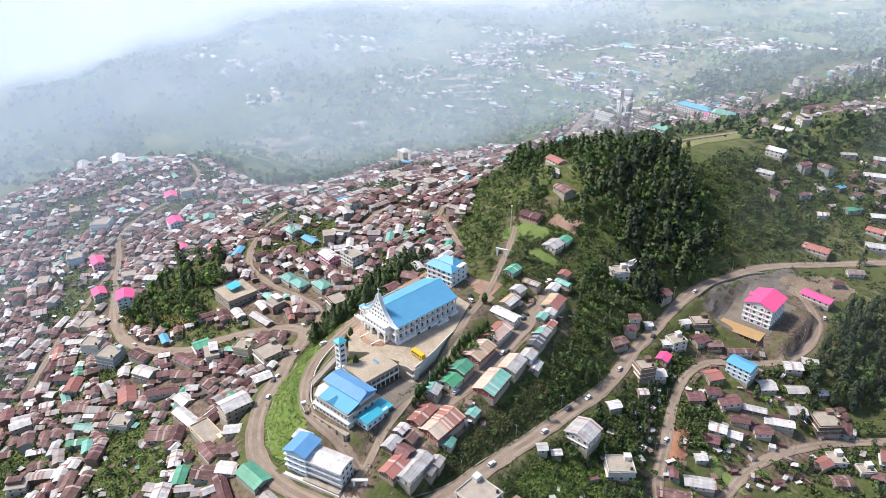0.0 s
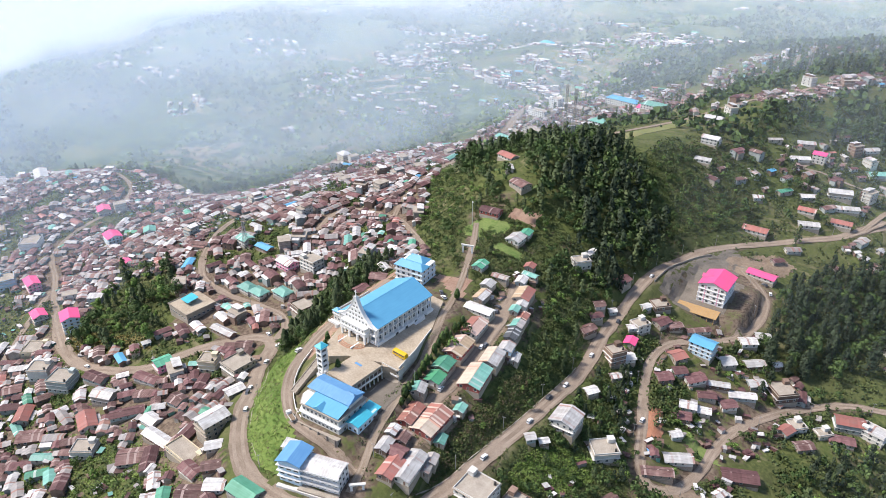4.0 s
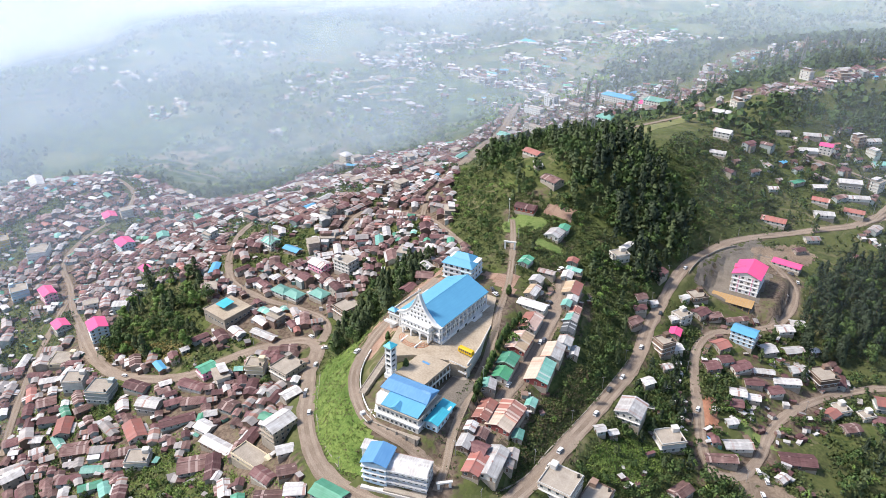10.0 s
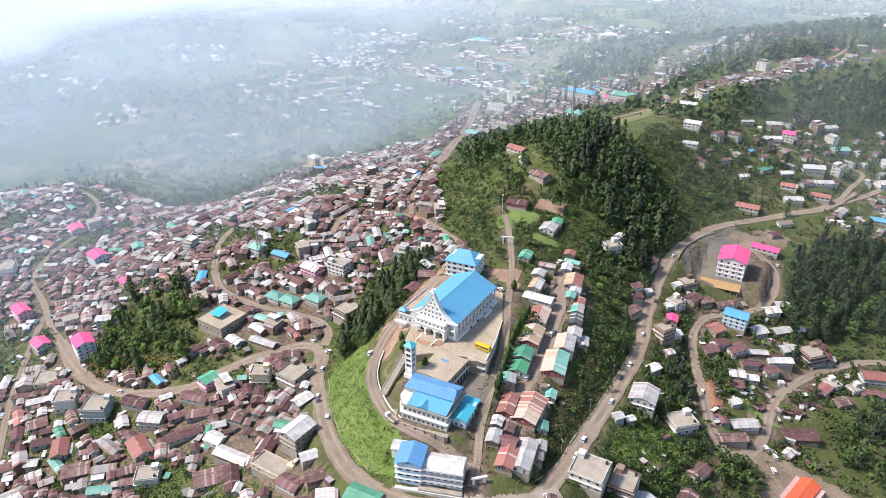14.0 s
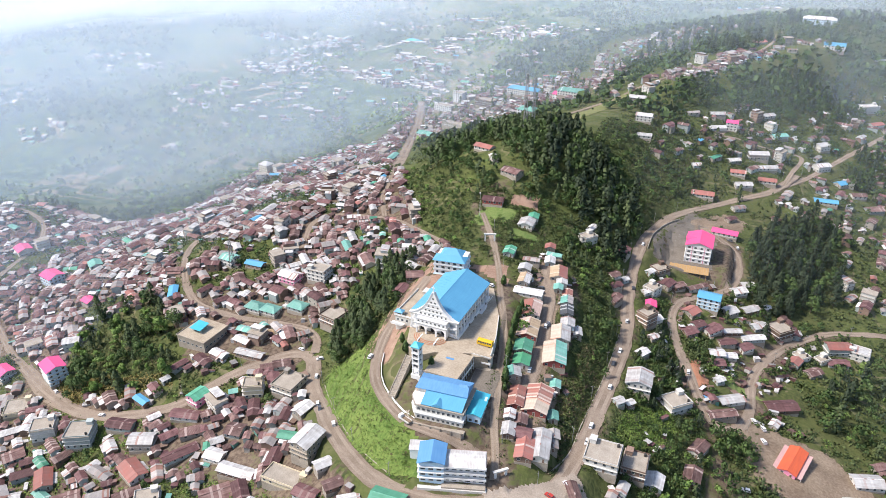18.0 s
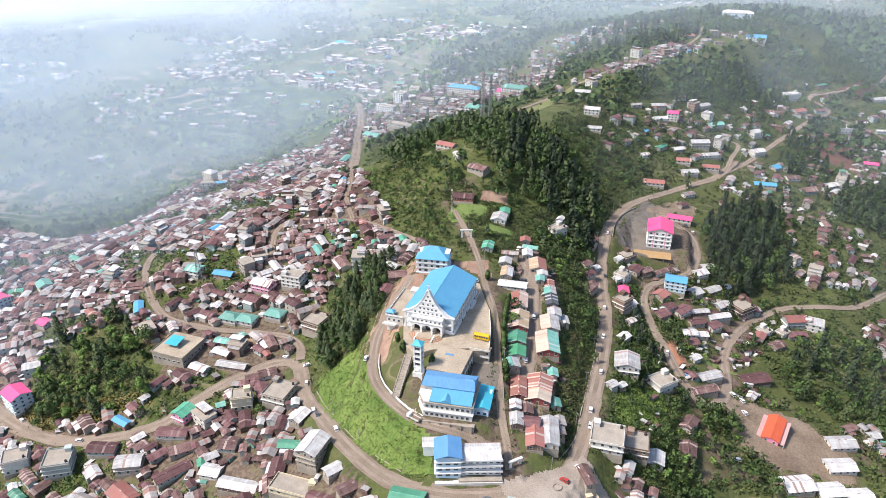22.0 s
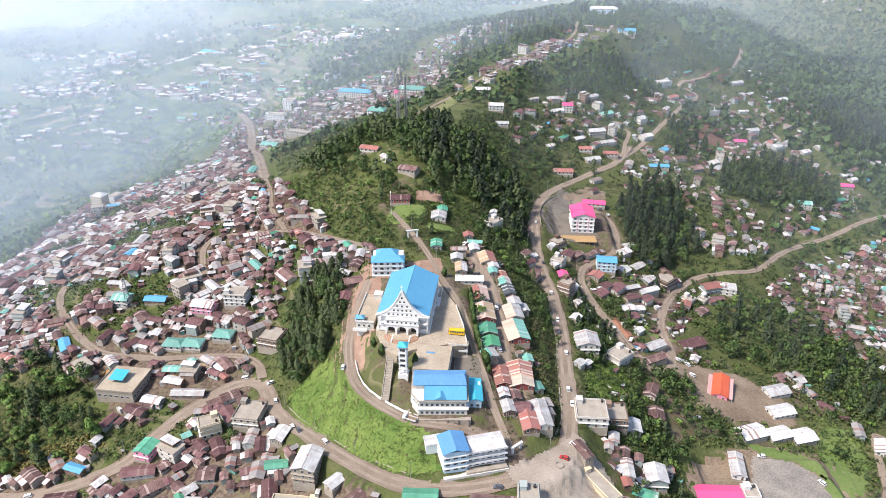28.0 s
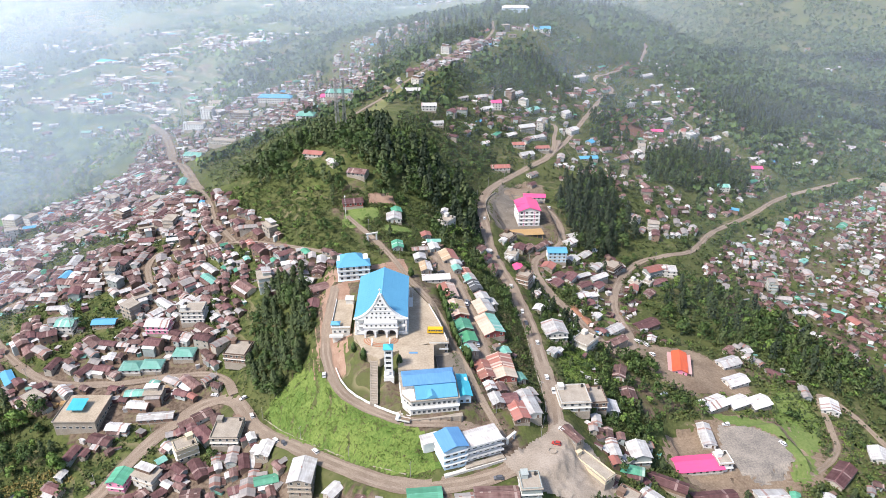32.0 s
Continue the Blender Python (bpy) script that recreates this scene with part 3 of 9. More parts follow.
gx, gy = axis(-420, 330, 3.0, -3600, 3600), axis(-130, 420, 3.0, -2500, 4200)
GX, GY = np.meshgrid(gx, gy)
fx, fy = GX.ravel(), GY.ravel()
fz = ground(fx, fy)
rough = np.array([noise.noise((x * 0.05, y * 0.05, 0)) * 0.9 + noise.noise((x * 0.2, y * 0.2, 3)) * 0.35 for x, y in zip(fx, fy)])
rd, _ = road_near(fx, fy)
far_amp = np.clip((np.hypot(fx, fy - 150) - 500) / 600, 0, 1)
hills = np.array([noise.fractal((x * 0.0023, y * 0.0023, 7), 1.0, 2.0, 5) + 0.5 * noise.ridged_multi_fractal((x * 0.0016, y * 0.0016, 3), 0.9, 2.1, 4, 1.0, 2.0) - 0.6 for x, y in zip(fx, fy)])
calm = np.clip((rd - 1) / 10, 0, 1) * np.clip(np.min([in_pad(fx, fy, p) for p in PADS], axis=0) / 8, 0, 1)
near_ridge = np.clip((fx - 20) / 120, 0, 1) * np.clip((1500 - fy) / 300, 0, 1) * np.clip((1100 - fx) / 200, 0, 1)
fz = fz + rough * calm + hills * 45 * far_amp * calm * (1 - 0.8 * near_ridge)
nxg, nyg = len(gx), len(gy)
idx = np.arange(nxg * nyg).reshape(nyg, nxg)
quads = np.column_stack([idx[:-1, :-1].ravel(), idx[:-1, 1:].ravel(), idx[1:, 1:].ravel(), idx[1:, :-1].ravel()])
gme = bpy.data.meshes.new("ground")
gme.from_pydata(np.column_stack([fx, fy, fz]).tolist(), [], quads.tolist())
gme.polygons.foreach_set("use_smooth", [True] * len(gme.polygons))
# how much grass grows on it: little among the houses, most on the open slopes
cover = np.full(fx.shape, 0.78)
for poly, c in (([(-8, 112), (-16, 205), (30, 215), (60, 190), (64, 130), (30, 106)], 0.55), ([(30, -50), (62, -40), (68, 110), (40, 140), (-34, 124), (-34, 50), (0, -35)], 0.5), (TOWN_WEST, 0.36), ([(112, 190), (120, 262), (150, 285), (178, 250), (170, 205), (150, 186)], 0.42), (TOWN_EAST, 0.48), (TOWN_VALLEY, 0.5), (TOWN_NORTH, 0.5), (FAR_SLOPE, 0.6), (WOOD_WEST, 0.8), (WOOD_ROW, 0.8), (BANK, 1.0), (SLOPE_EAST, 0.9), (WOOD_KNOLL, 0.8), (WOOD_EAST, 0.85), (SLOPE_LOW, 0.9), (SCRUB_KNOLL, 0.9)):
    cover[inside(fx, fy, poly)] = c
green = np.array([noise.noise((x * 0.022, y * 0.022, 9)) for x, y in zip(fx, fy)])
cover[(cover < 0.5) & (green > 0.14)] = 0.78
cover[(rd < 3.0)] *= 0.75
att = gme.attributes.new("cover", 'FLOAT', 'POINT')
att.data.foreach_set("value", cover)
gme.attributes.new("outer_slope", 'FLOAT', 'POINT').data.foreach_set("value", np.clip((np.hypot(fx, fy - 150) - 420) / 300, 0, 1) * np.maximum(np.clip((120 - fx) / 300, 0, 1), np.clip((fy - 900) / 300, 0, 1) * np.clip((420 - fx) / 200, 0, 1)))


def ground_material():
    m = bpy.data.materials.new("grass_and_earth")
    m.use_nodes = True
    n, l = m.node_tree.nodes, m.node_tree.links
    bsdf = n["Principled BSDF"]
    tc = n.new("ShaderNodeTexCoord")

    def ns(scale, detail=4.0):
        t = n.new("ShaderNodeTexNoise")
        t.inputs["Scale"].default_value, t.inputs["Detail"].default_value = scale, detail
        l.new(tc.outputs["Object"], t.inputs["Vector"])
        return t.outputs["Fac"]

    def mix(f, a, b):
        x = n.new("ShaderNodeMix")
        x.data_type = 'RGBA'
        l.new(f, x.inputs["Factor"])
        for key, v in (("A", a), ("B", b)):
            if isinstance(v, tuple):
                x.inputs[key].default_value = (*v, 1)
            else:
                l.new(v, x.inputs[key])
        return x.outputs["Result"]

    def rng(v, a, b):
        x = n.new("ShaderNodeMapRange")
        x.inputs["From Min"].default_value, x.inputs["From Max"].default_value = a, b
        l.new(v, x.inputs["Value"])
        return x.outputs[0]
    coarse, mid, fine = ns(0.012), ns(0.06, 6), ns(0.5, 5)
    grass = mix(rng(mid, 0.35, 0.65), (0.031, 0.050, 0.017), (0.088, 0.112, 0.034))
    grass = mix(rng(fine, 0.40, 0.70), grass, (0.125, 0.138, 0.050))
    grass = mix(rng(coarse, 0.45, 0.7), grass, (0.092, 0.098, 0.042))
    # terraces cut into the slope show as thin bands along its contours
    pz = n.new("ShaderNodeSeparateXYZ")
    l.new(tc.outputs["Object"], pz.inputs[0])
    band = n.new("ShaderNodeMath")
    band.operation = 'MULTIPLY_ADD'
    l.new(coarse, band.inputs[0])
    band.inputs[1].default_value = 14.0
    bz = n.new("ShaderNodeMath")
    bz.operation = 'MULTIPLY'
    bz.inputs[1].default_value = 0.22
    l.new(pz.outputs["Z"], bz.inputs[0])
    l.new(bz.outputs[0], band.inputs[2])
    fr_ = n.new("ShaderNodeMath")
    fr_.operation = 'FRACT'
    l.new(band.outputs[0], fr_.inputs[0])
    tm = n.new("ShaderNodeMath")
    tm.operation = 'MULTIPLY'
    l.new(rng(fr_.outputs[0], 0.62, 0.9), tm.inputs[0])
    l.new(rng(ns(0.02), 0.45, 0.6), tm.inputs[1])
    grass = mix(tm.outputs[0], grass, (0.17, 0.155, 0.085))
    # the outer slopes carry a patchwork of pale fields and dark woods
    o = n.new("ShaderNodeAttribute")
    o.attribute_name = "outer_slope"
    om = n.new("ShaderNodeMath")
    om.operation = 'MULTIPLY'
    l.new(o.outputs["Fac"], om.inputs[0])
    l.new(rng(ns(0.011, 8), 0.36, 0.58), om.inputs[1])
    grass = mix(om.outputs[0], grass, (0.132, 0.158, 0.074))
    od = n.new("ShaderNodeMath")
    od.operation = 'MULTIPLY'
    l.new(o.outputs["Fac"], od.inputs[0])
    l.new(rng(ns(0.0075, 8), 0.56, 0.48), od.inputs[1])
    grass = mix(od.outputs[0], grass, mix(rng(mid, 0.4, 0.6), (0.030, 0.056, 0.025), (0.092, 0.135, 0.052)))
    # far terraces: pale cut edges along the contours, in patches
    fb = n.new("ShaderNodeMath")
    fb.operation = 'MULTIPLY_ADD'
    l.new(mid, fb.inputs[0])
    fb.inputs[1].default_value = 0.8
    fz_ = n.new("ShaderNodeMath")
    fz_.operation = 'MULTIPLY'
    fz_.inputs[1].default_value = 0.13
    l.new(pz.outputs["Z"], fz_.inputs[0])
    l.new(fz_.outputs[0], fb.inputs[2])
    ff = n.new("ShaderNodeMath")
    ff.operation = 'FRACT'
    l.new(fb.outputs[0], ff.inputs[0])
    ft = n.new("ShaderNodeMath")
    ft.operation = 'MULTIPLY'
    l.new(rng(ff.outputs[0], 0.68, 0.85), ft.inputs[0])
    l.new(rng(ns(0.006, 5), 0.50, 0.60), ft.inputs[1])
    fo = n.new("ShaderNodeMath")
    fo.operation = 'MULTIPLY'
    l.new(ft.outputs[0], fo.inputs[0])
    l.new(o.outputs["Fac"], fo.inputs[1])
    grass = mix(fo.outputs[0], grass, (0.25, 0.215, 0.15))
    earth = mix(rng(fine, 0.35, 0.65), (0.095, 0.069, 0.051), (0.215, 0.166, 0.126))
    a = n.new("ShaderNodeAttribute")
    a.attribute_name = "cover"
    s = n.new("ShaderNodeMath")
    s.operation = 'MULTIPLY_ADD'
    l.new(mid, s.inputs[0])
    s.inputs[1].default_value = 0.9
    l.new(a.outputs["Fac"], s.inputs[2])
    s2 = n.new("ShaderNodeMath")
    s2.operation = 'MULTIPLY_ADD'
    l.new(fine, s2.inputs[0])
    s2.inputs[1].default_value = 0.6
    l.new(s.outputs[0], s2.inputs[2])
    l.new(mix(rng(s2.outputs[0], 1.12, 1.30), earth, grass), bsdf.inputs["Base Color"])
    bsdf.inputs["Roughness"].default_value = 0.95
    bsdf.inputs["Specular IOR Level"].default_value = 0.1
    bp = n.new("ShaderNodeBump")
    bp.inputs["Strength"].default_value, bp.inputs["Distance"].default_value = 0.7, 0.8
    l.new(fine, bp.inputs["Height"])
    l.new(bp.outputs[0], bsdf.inputs["Normal"])
    return m


gme.materials.append(ground_material())
tagged(new("ground", gme), "steep green and brown hillside with grass and bare earth", "ground", "", "structure")


def surface(x, y):
    """Height of the finished sheet, with its roughness, by the grid."""
    x, y = np.atleast_1d(np.asarray(x, float)), np.atleast_1d(np.asarray(y, float))
    i = np.clip(np.searchsorted(gx, x) - 1, 0, nxg - 2)
    j = np.clip(np.searchsorted(gy, y) - 1, 0, nyg - 2)
    u, v = (x - gx[i]) / (gx[i + 1] - gx[i]), (y - gy[j]) / (gy[j + 1] - gy[j])
    Z = fz.reshape(nyg, nxg)
    return (Z[j, i] * (1 - u) + Z[j, i + 1] * u) * (1 - v) + (Z[j + 1, i] * (1 - u) + Z[j + 1, i + 1] * u) * v


def sz(x, y):
    return float(surface(x, y)[0])


for rname, (rw, l) in ROAD_LINES.items():
    d = np.gradient(l[:, :2], axis=0)
    d /= np.maximum(np.hypot(d[:, 0], d[:, 1]), 1e-6)[:, None]
    nrm = np.column_stack([-d[:, 1], d[:, 0]])
    b = B()
    wob = np.array([noise.noise((x * 0.11, y * 0.11, 5)) for x, y in l[:, :2]])
    vs = []
    for off in (-0.5, -0.34, -0.14, 0.14, 0.34, 0.5):
        wv = rw * off * (1 + 0.22 * wob * (abs(off) == 0.5))
        q = l[:, :2] + nrm * np.atleast_1d(wv)[:, None] if np.ndim(wv) else l[:, :2] + nrm * wv
        zz = np.maximum(l[:, 2], surface(q[:, 0], q[:, 1])) + 0.10 + 0.06 * (1 - 2 * abs(off))
        vs.append(np.column_stack([q, zz]))
    n = len(l)
    V = np.vstack(vs)
    F = [(c * n + i, (c + 1) * n + i, (c + 1) * n + i + 1, c * n + i + 1) for c in range(5) for i in range(n - 1)]
    b.add(V.tolist(), [f[::-1] for f in F])
    b.m = [int(c in (1, 3)) for c in range(5) for i in range(n - 1)]
    ob = single(rname, b, [ROADM if rw >= 5 else TRACKM, WHEELM], "muddy unpaved hill road with worn wheel tracks", "road", "structure")


def draped(name, poly, material, label, category, step=2.5, lift=0.14):
    """A patch of other ground laid over the hillside."""
    xs, ys = [p[0] for p in poly], [p[1] for p in poly]
    X, Y = np.arange(min(xs), max(xs) + step, step), np.arange(min(ys), max(ys) + step, step)
    PX, PY = np.meshgrid(X, Y)
    jx = np.array([noise.noise((x * 0.3, y * 0.3, 1)) for x, y in zip(PX.ravel(), PY.ravel())]) * 0.9
    z = surface(PX.ravel(), PY.ravel()) + lift
    n = len(X)
    b = B()
    cx, cy = (PX[:-1, :-1] + step / 2).ravel(), (PY[:-1, :-1] + step / 2).ravel()
    ins = inside(cx, cy, poly)
    fs = []
    for k in np.nonzero(ins)[0]:
        j, i = divmod(int(k), n - 1)
        a = j * n + i
        fs.append((a, a + 1, a + n + 1, a + n))
    b.add(np.column_stack([PX.ravel() + jx, PY.ravel() - jx, z]).tolist(), fs)
    return single(name, b, material, label, category, "structure")


RUST_SOIL = mat("dark_red_soil", (0.115, 0.052, 0.036), (0.19, 0.105, 0.075), 0.95, 0.09, 0.8, 0.3, 0.3)
GRAVEL = mat("grey_yard_gravel", (0.115, 0.10, 0.082), (0.235, 0.205, 0.17), 0.95, 0.12, 1.4, 0.35, 0.3)
draped("road_cutting", [(404, 642), (430, 668), (452, 700), (470, 695), (448, 655), (420, 630)], RUST_SOIL, "raw red cutting below the hill road", "bank", 4.0, 0.3)
draped("knoll_lawn", [(-2, 158), (-3, 171), (16, 172), (18, 160)], MEADOW, "short bright lawn below the red-walled house", "lawn", 2.0, 0.2)
draped("garden_lawn", [(16, 142), (18, 150), (34, 150), (36, 142)], MEADOW, "short grass garden below the white gabled house", "lawn", 2.0, 0.2)
draped("earth_scar", [(12, 176), (12, 186), (30, 191), (30, 178)], BROWNEARTH, "bare brown earth cut into the knoll", "earth", 1.5, 0.2)
draped("long_house_court", [(140, 262), (138, 276), (150, 290), (168, 304), (182, 296), (176, 278), (156, 262)], EARTH, "trodden earth court beside the long house", "yard", 2.0, 0.2)
draped("block_yard", [(112, 200), (118, 192), (146, 192), (148, 208), (152, 236), (156, 246), (128, 244), (118, 226)], GRAVEL, "bare building yard round the pink-roofed block", "yard", 2.0, 0.2)
# Dark patch over the concrete court; its tone carries the shade there.
draped("hall_court", [(22.5, -4), (35, -6), (36.5, 4), (35, 15), (24.5, 13)], GRAVEL, "sunken court between hall and church terrace, its shade put into a dark gravel tone", "yard", 1.5, 0.3)
draped("hall_yard", [(156, 24), (170, 15), (206, 12), (214, 30), (196, 56), (168, 62), (148, 60), (150, 50), (160, 44)], EARTH, "trodden earth yard round the hall", "yard", 2.5, 0.18)
JUNCTION = mat("pale_drying_mud", (0.26, 0.215, 0.17), (0.41, 0.35, 0.29), 0.9, 0.1, 1.6, 0.3, 0.3)
draped("road_junction", [(40, -47), (52, -42), (62, -36), (74, -26), (84, -38), (92, -60), (72, -68), (46, -60)], JUNCTION, "wide muddy road junction with puddled ruts", "road", 0.8, 0.55)
draped("field", [(136, -16), (160, -6), (186, -2), (216, -8), (222, -30), (206, -50), (165, -58), (140, -50), (128, -30)], EARTH, "bare earth playing field with worn patches", "field")
MUD = mat("grey_puddled_mud", (0.16, 0.145, 0.13), (0.36, 0.315, 0.26), 0.6, 0.12, 1.1, 0.3, 0.2)
draped("field_mud", [(170, -10), (187, -12), (197, -24), (195, -38), (186, -46), (172, -48), (164, -42), (164, -24)], MUD, "grey dried mud in the middle of the playing field", "field", 1.6, 0.32)
draped("field_grass", [(168, -1), (184, -4), (200, -8), (204, -20), (199, -26), (190, -14), (176, -9)], MEADOW, "thin grass along the upper edge of the field", "grass", 1.6, 0.40)
draped("field_grass_low", [(198, -22), (204, -30), (212, -34), (206, -44), (194, -50), (188, -47), (196, -38)], MEADOW, "thin grass along the lower edge of the field", "grass", 1.6, 0.40)
draped("green_slope", [(210, 2), (222, 14), (240, 14), (236, -6), (224, -26), (211, -32), (206, -20)], MEADOW, "bright green grass slope between field and track", "grass", 2.0, 0.2)
draped("yard_east", [(108, 196), (126, 200), (126, 236), (140, 250), (156, 272), (140, 290), (122, 262), (108, 230)], GRAVEL, "stony yard in front of the pink-roofed block", "yard")
draped("yard_hall", [(150, 60), (168, 62), (190, 52), (196, 20), (168, 12), (152, 26)], EARTH, "bare earth yard round the red-roofed hall", "yard")
draped("yard_school", [(44, -6), (58, -10), (64, 10), (58, 22), (56, 60), (57, 118), (40, 122), (43, 60), (44, 14)], EARTH, "trodden earth school yard", "yard")
draped("yard_west", [(-36, 20), (-20, 14), (-14, 40), (-12, 70), (-10, 84), (2, 84), (2, 100), (24, 104), (26, 84), (-16, 108), (-28, 90), (-30, 50)], BROWNEARTH, "brown earth track beside the church", "yard")
draped("red_patch", [(-92, 82), (-84, 90), (-86, 100), (-96, 98)], REDEARTH, "patch of raw red earth by the road", "yard")
draped("works_yard", [(-135, 62), (-100, 58), (-96, 68), (-112, 74), (-134, 74)], EARTH, "sandy works yard with heaps of earth", "yard")
draped("ridge_meadow", [(22, 362), (32, 359), (62, 430), (88, 480), (80, 487), (54, 454), (36, 412)], PATCH, "dry grassy meadow along the ridge", "meadow", 1.6, 0.3)
draped("sports_ground", [(46, 690), (88, 652), (84, 572), (54, 580)], MEADOW, "short green sports ground on the shelf", "field", 5.0, 0.5)
draped("red_bank", [(340, 522), (366, 534), (376, 505), (372, 462), (350, 452), (332, 468)], RUST_SOIL, "raw red earth bank on the eastern slope", "bank", 4.0, 0.3)
draped("red_heap", [(130, 100), (136, 104), (139, 84), (131, 76), (127, 86)], REDEARTH, "spilled red earth beside the road", "bank", 1.5, 0.3)
draped("green_plot", [(146, 100), (160, 96), (168, 86), (158, 84), (148, 92)], MEADOW, "small bright green grass plot", "field", 2.0, 0.2)
draped("house_lawn", [(-8, 150), (-6, 168), (10, 170), (14, 158), (6, 146)], MEADOW, "mown green lawn before the hillside house", "lawn", 2.0, 0.2)
draped("bank_turf", [(-60, 30), (-40, 36), (-20, 0), (2, -27), (10, -33), (14, -48), (-4, -44), (-20, -31), (-38, -10), (-54, 12)], BANKM, "bright green turf on the road bank", "grass", 2.0, 0.25)

REDWALL = mat("red_oxide_wall", (0.36, 0.08, 0.07), (0.28, 0.10, 0.085), 0.85, 0.4, 3, 0.4, 0.15, tint=0.2)
YELLOWP = mat("yellow_paint", (0.62, 0.44, 0.12), (0.48, 0.35, 0.12), 0.8, 0.4, 3, 0.4, 0.1)
CREAM = mat("cream_paint", (0.70, 0.62, 0.44), (0.55, 0.47, 0.33), 0.8, 0.4, 3, 0.4, 0.1)
ORANGE = mat("orange_red_sheet_roof", (0.66, 0.13, 0.05), (0.52, 0.10, 0.05), 0.5, 0.2, 1.5, 0.35, 0.1, streak=0.1)

# ---------- openings shared by all houses ----------
def inset_mesh(name, w, h, frame, pane):
    """A frame with its pane set back, one closed piece standing on a wall."""
    b = B()
    o, i = [(-w / 2 - 0.1, -0.1), (w / 2 + 0.1, -0.1), (w / 2 + 0.1, h + 0.1), (-w / 2 - 0.1, h + 0.1)], [(-w / 2, 0), (w / 2, 0), (w / 2, h), (-w / 2, h)]
    vs = [(x, 0.0, z) for x, z in o] + [(x, -0.09, z) for x, z in o] + [(x, -0.09, z) for x, z in i] + [(x, -0.02, z) for x, z in i]
    fs = []
    for k in range(4):
        n = (k + 1) % 4
        fs += [(k, n, n + 4, k + 4), (k + 4, n + 4, n + 8, k + 8), (k + 8, n + 8, n + 12, k + 12)]
    b.add(vs, fs)
    b.f.append((12, 13, 14, 15))
    b.m.append(1)
    return b.mesh(name, [frame, pane])


WIN = inset_mesh("window", 1.2, 1.25, OFFWHITE, GLASS)
WIN_S = inset_mesh("small_window", 0.8, 0.95, OFFWHITE, GLASS)
WIN_W = inset_mesh("wide_window", 1.8, 1.3, OFFWHITE, GLASS)
DOOR = inset_mesh("door", 0.95, 2.0, OFFWHITE, WALL_B)


def opening(me, name, parent, x, y, z, rz):
    ob = new(name, me)
    ob.parent = parent
    ob.matrix_basis = pose(x, y, z, 0, 0, rz)
    return ob


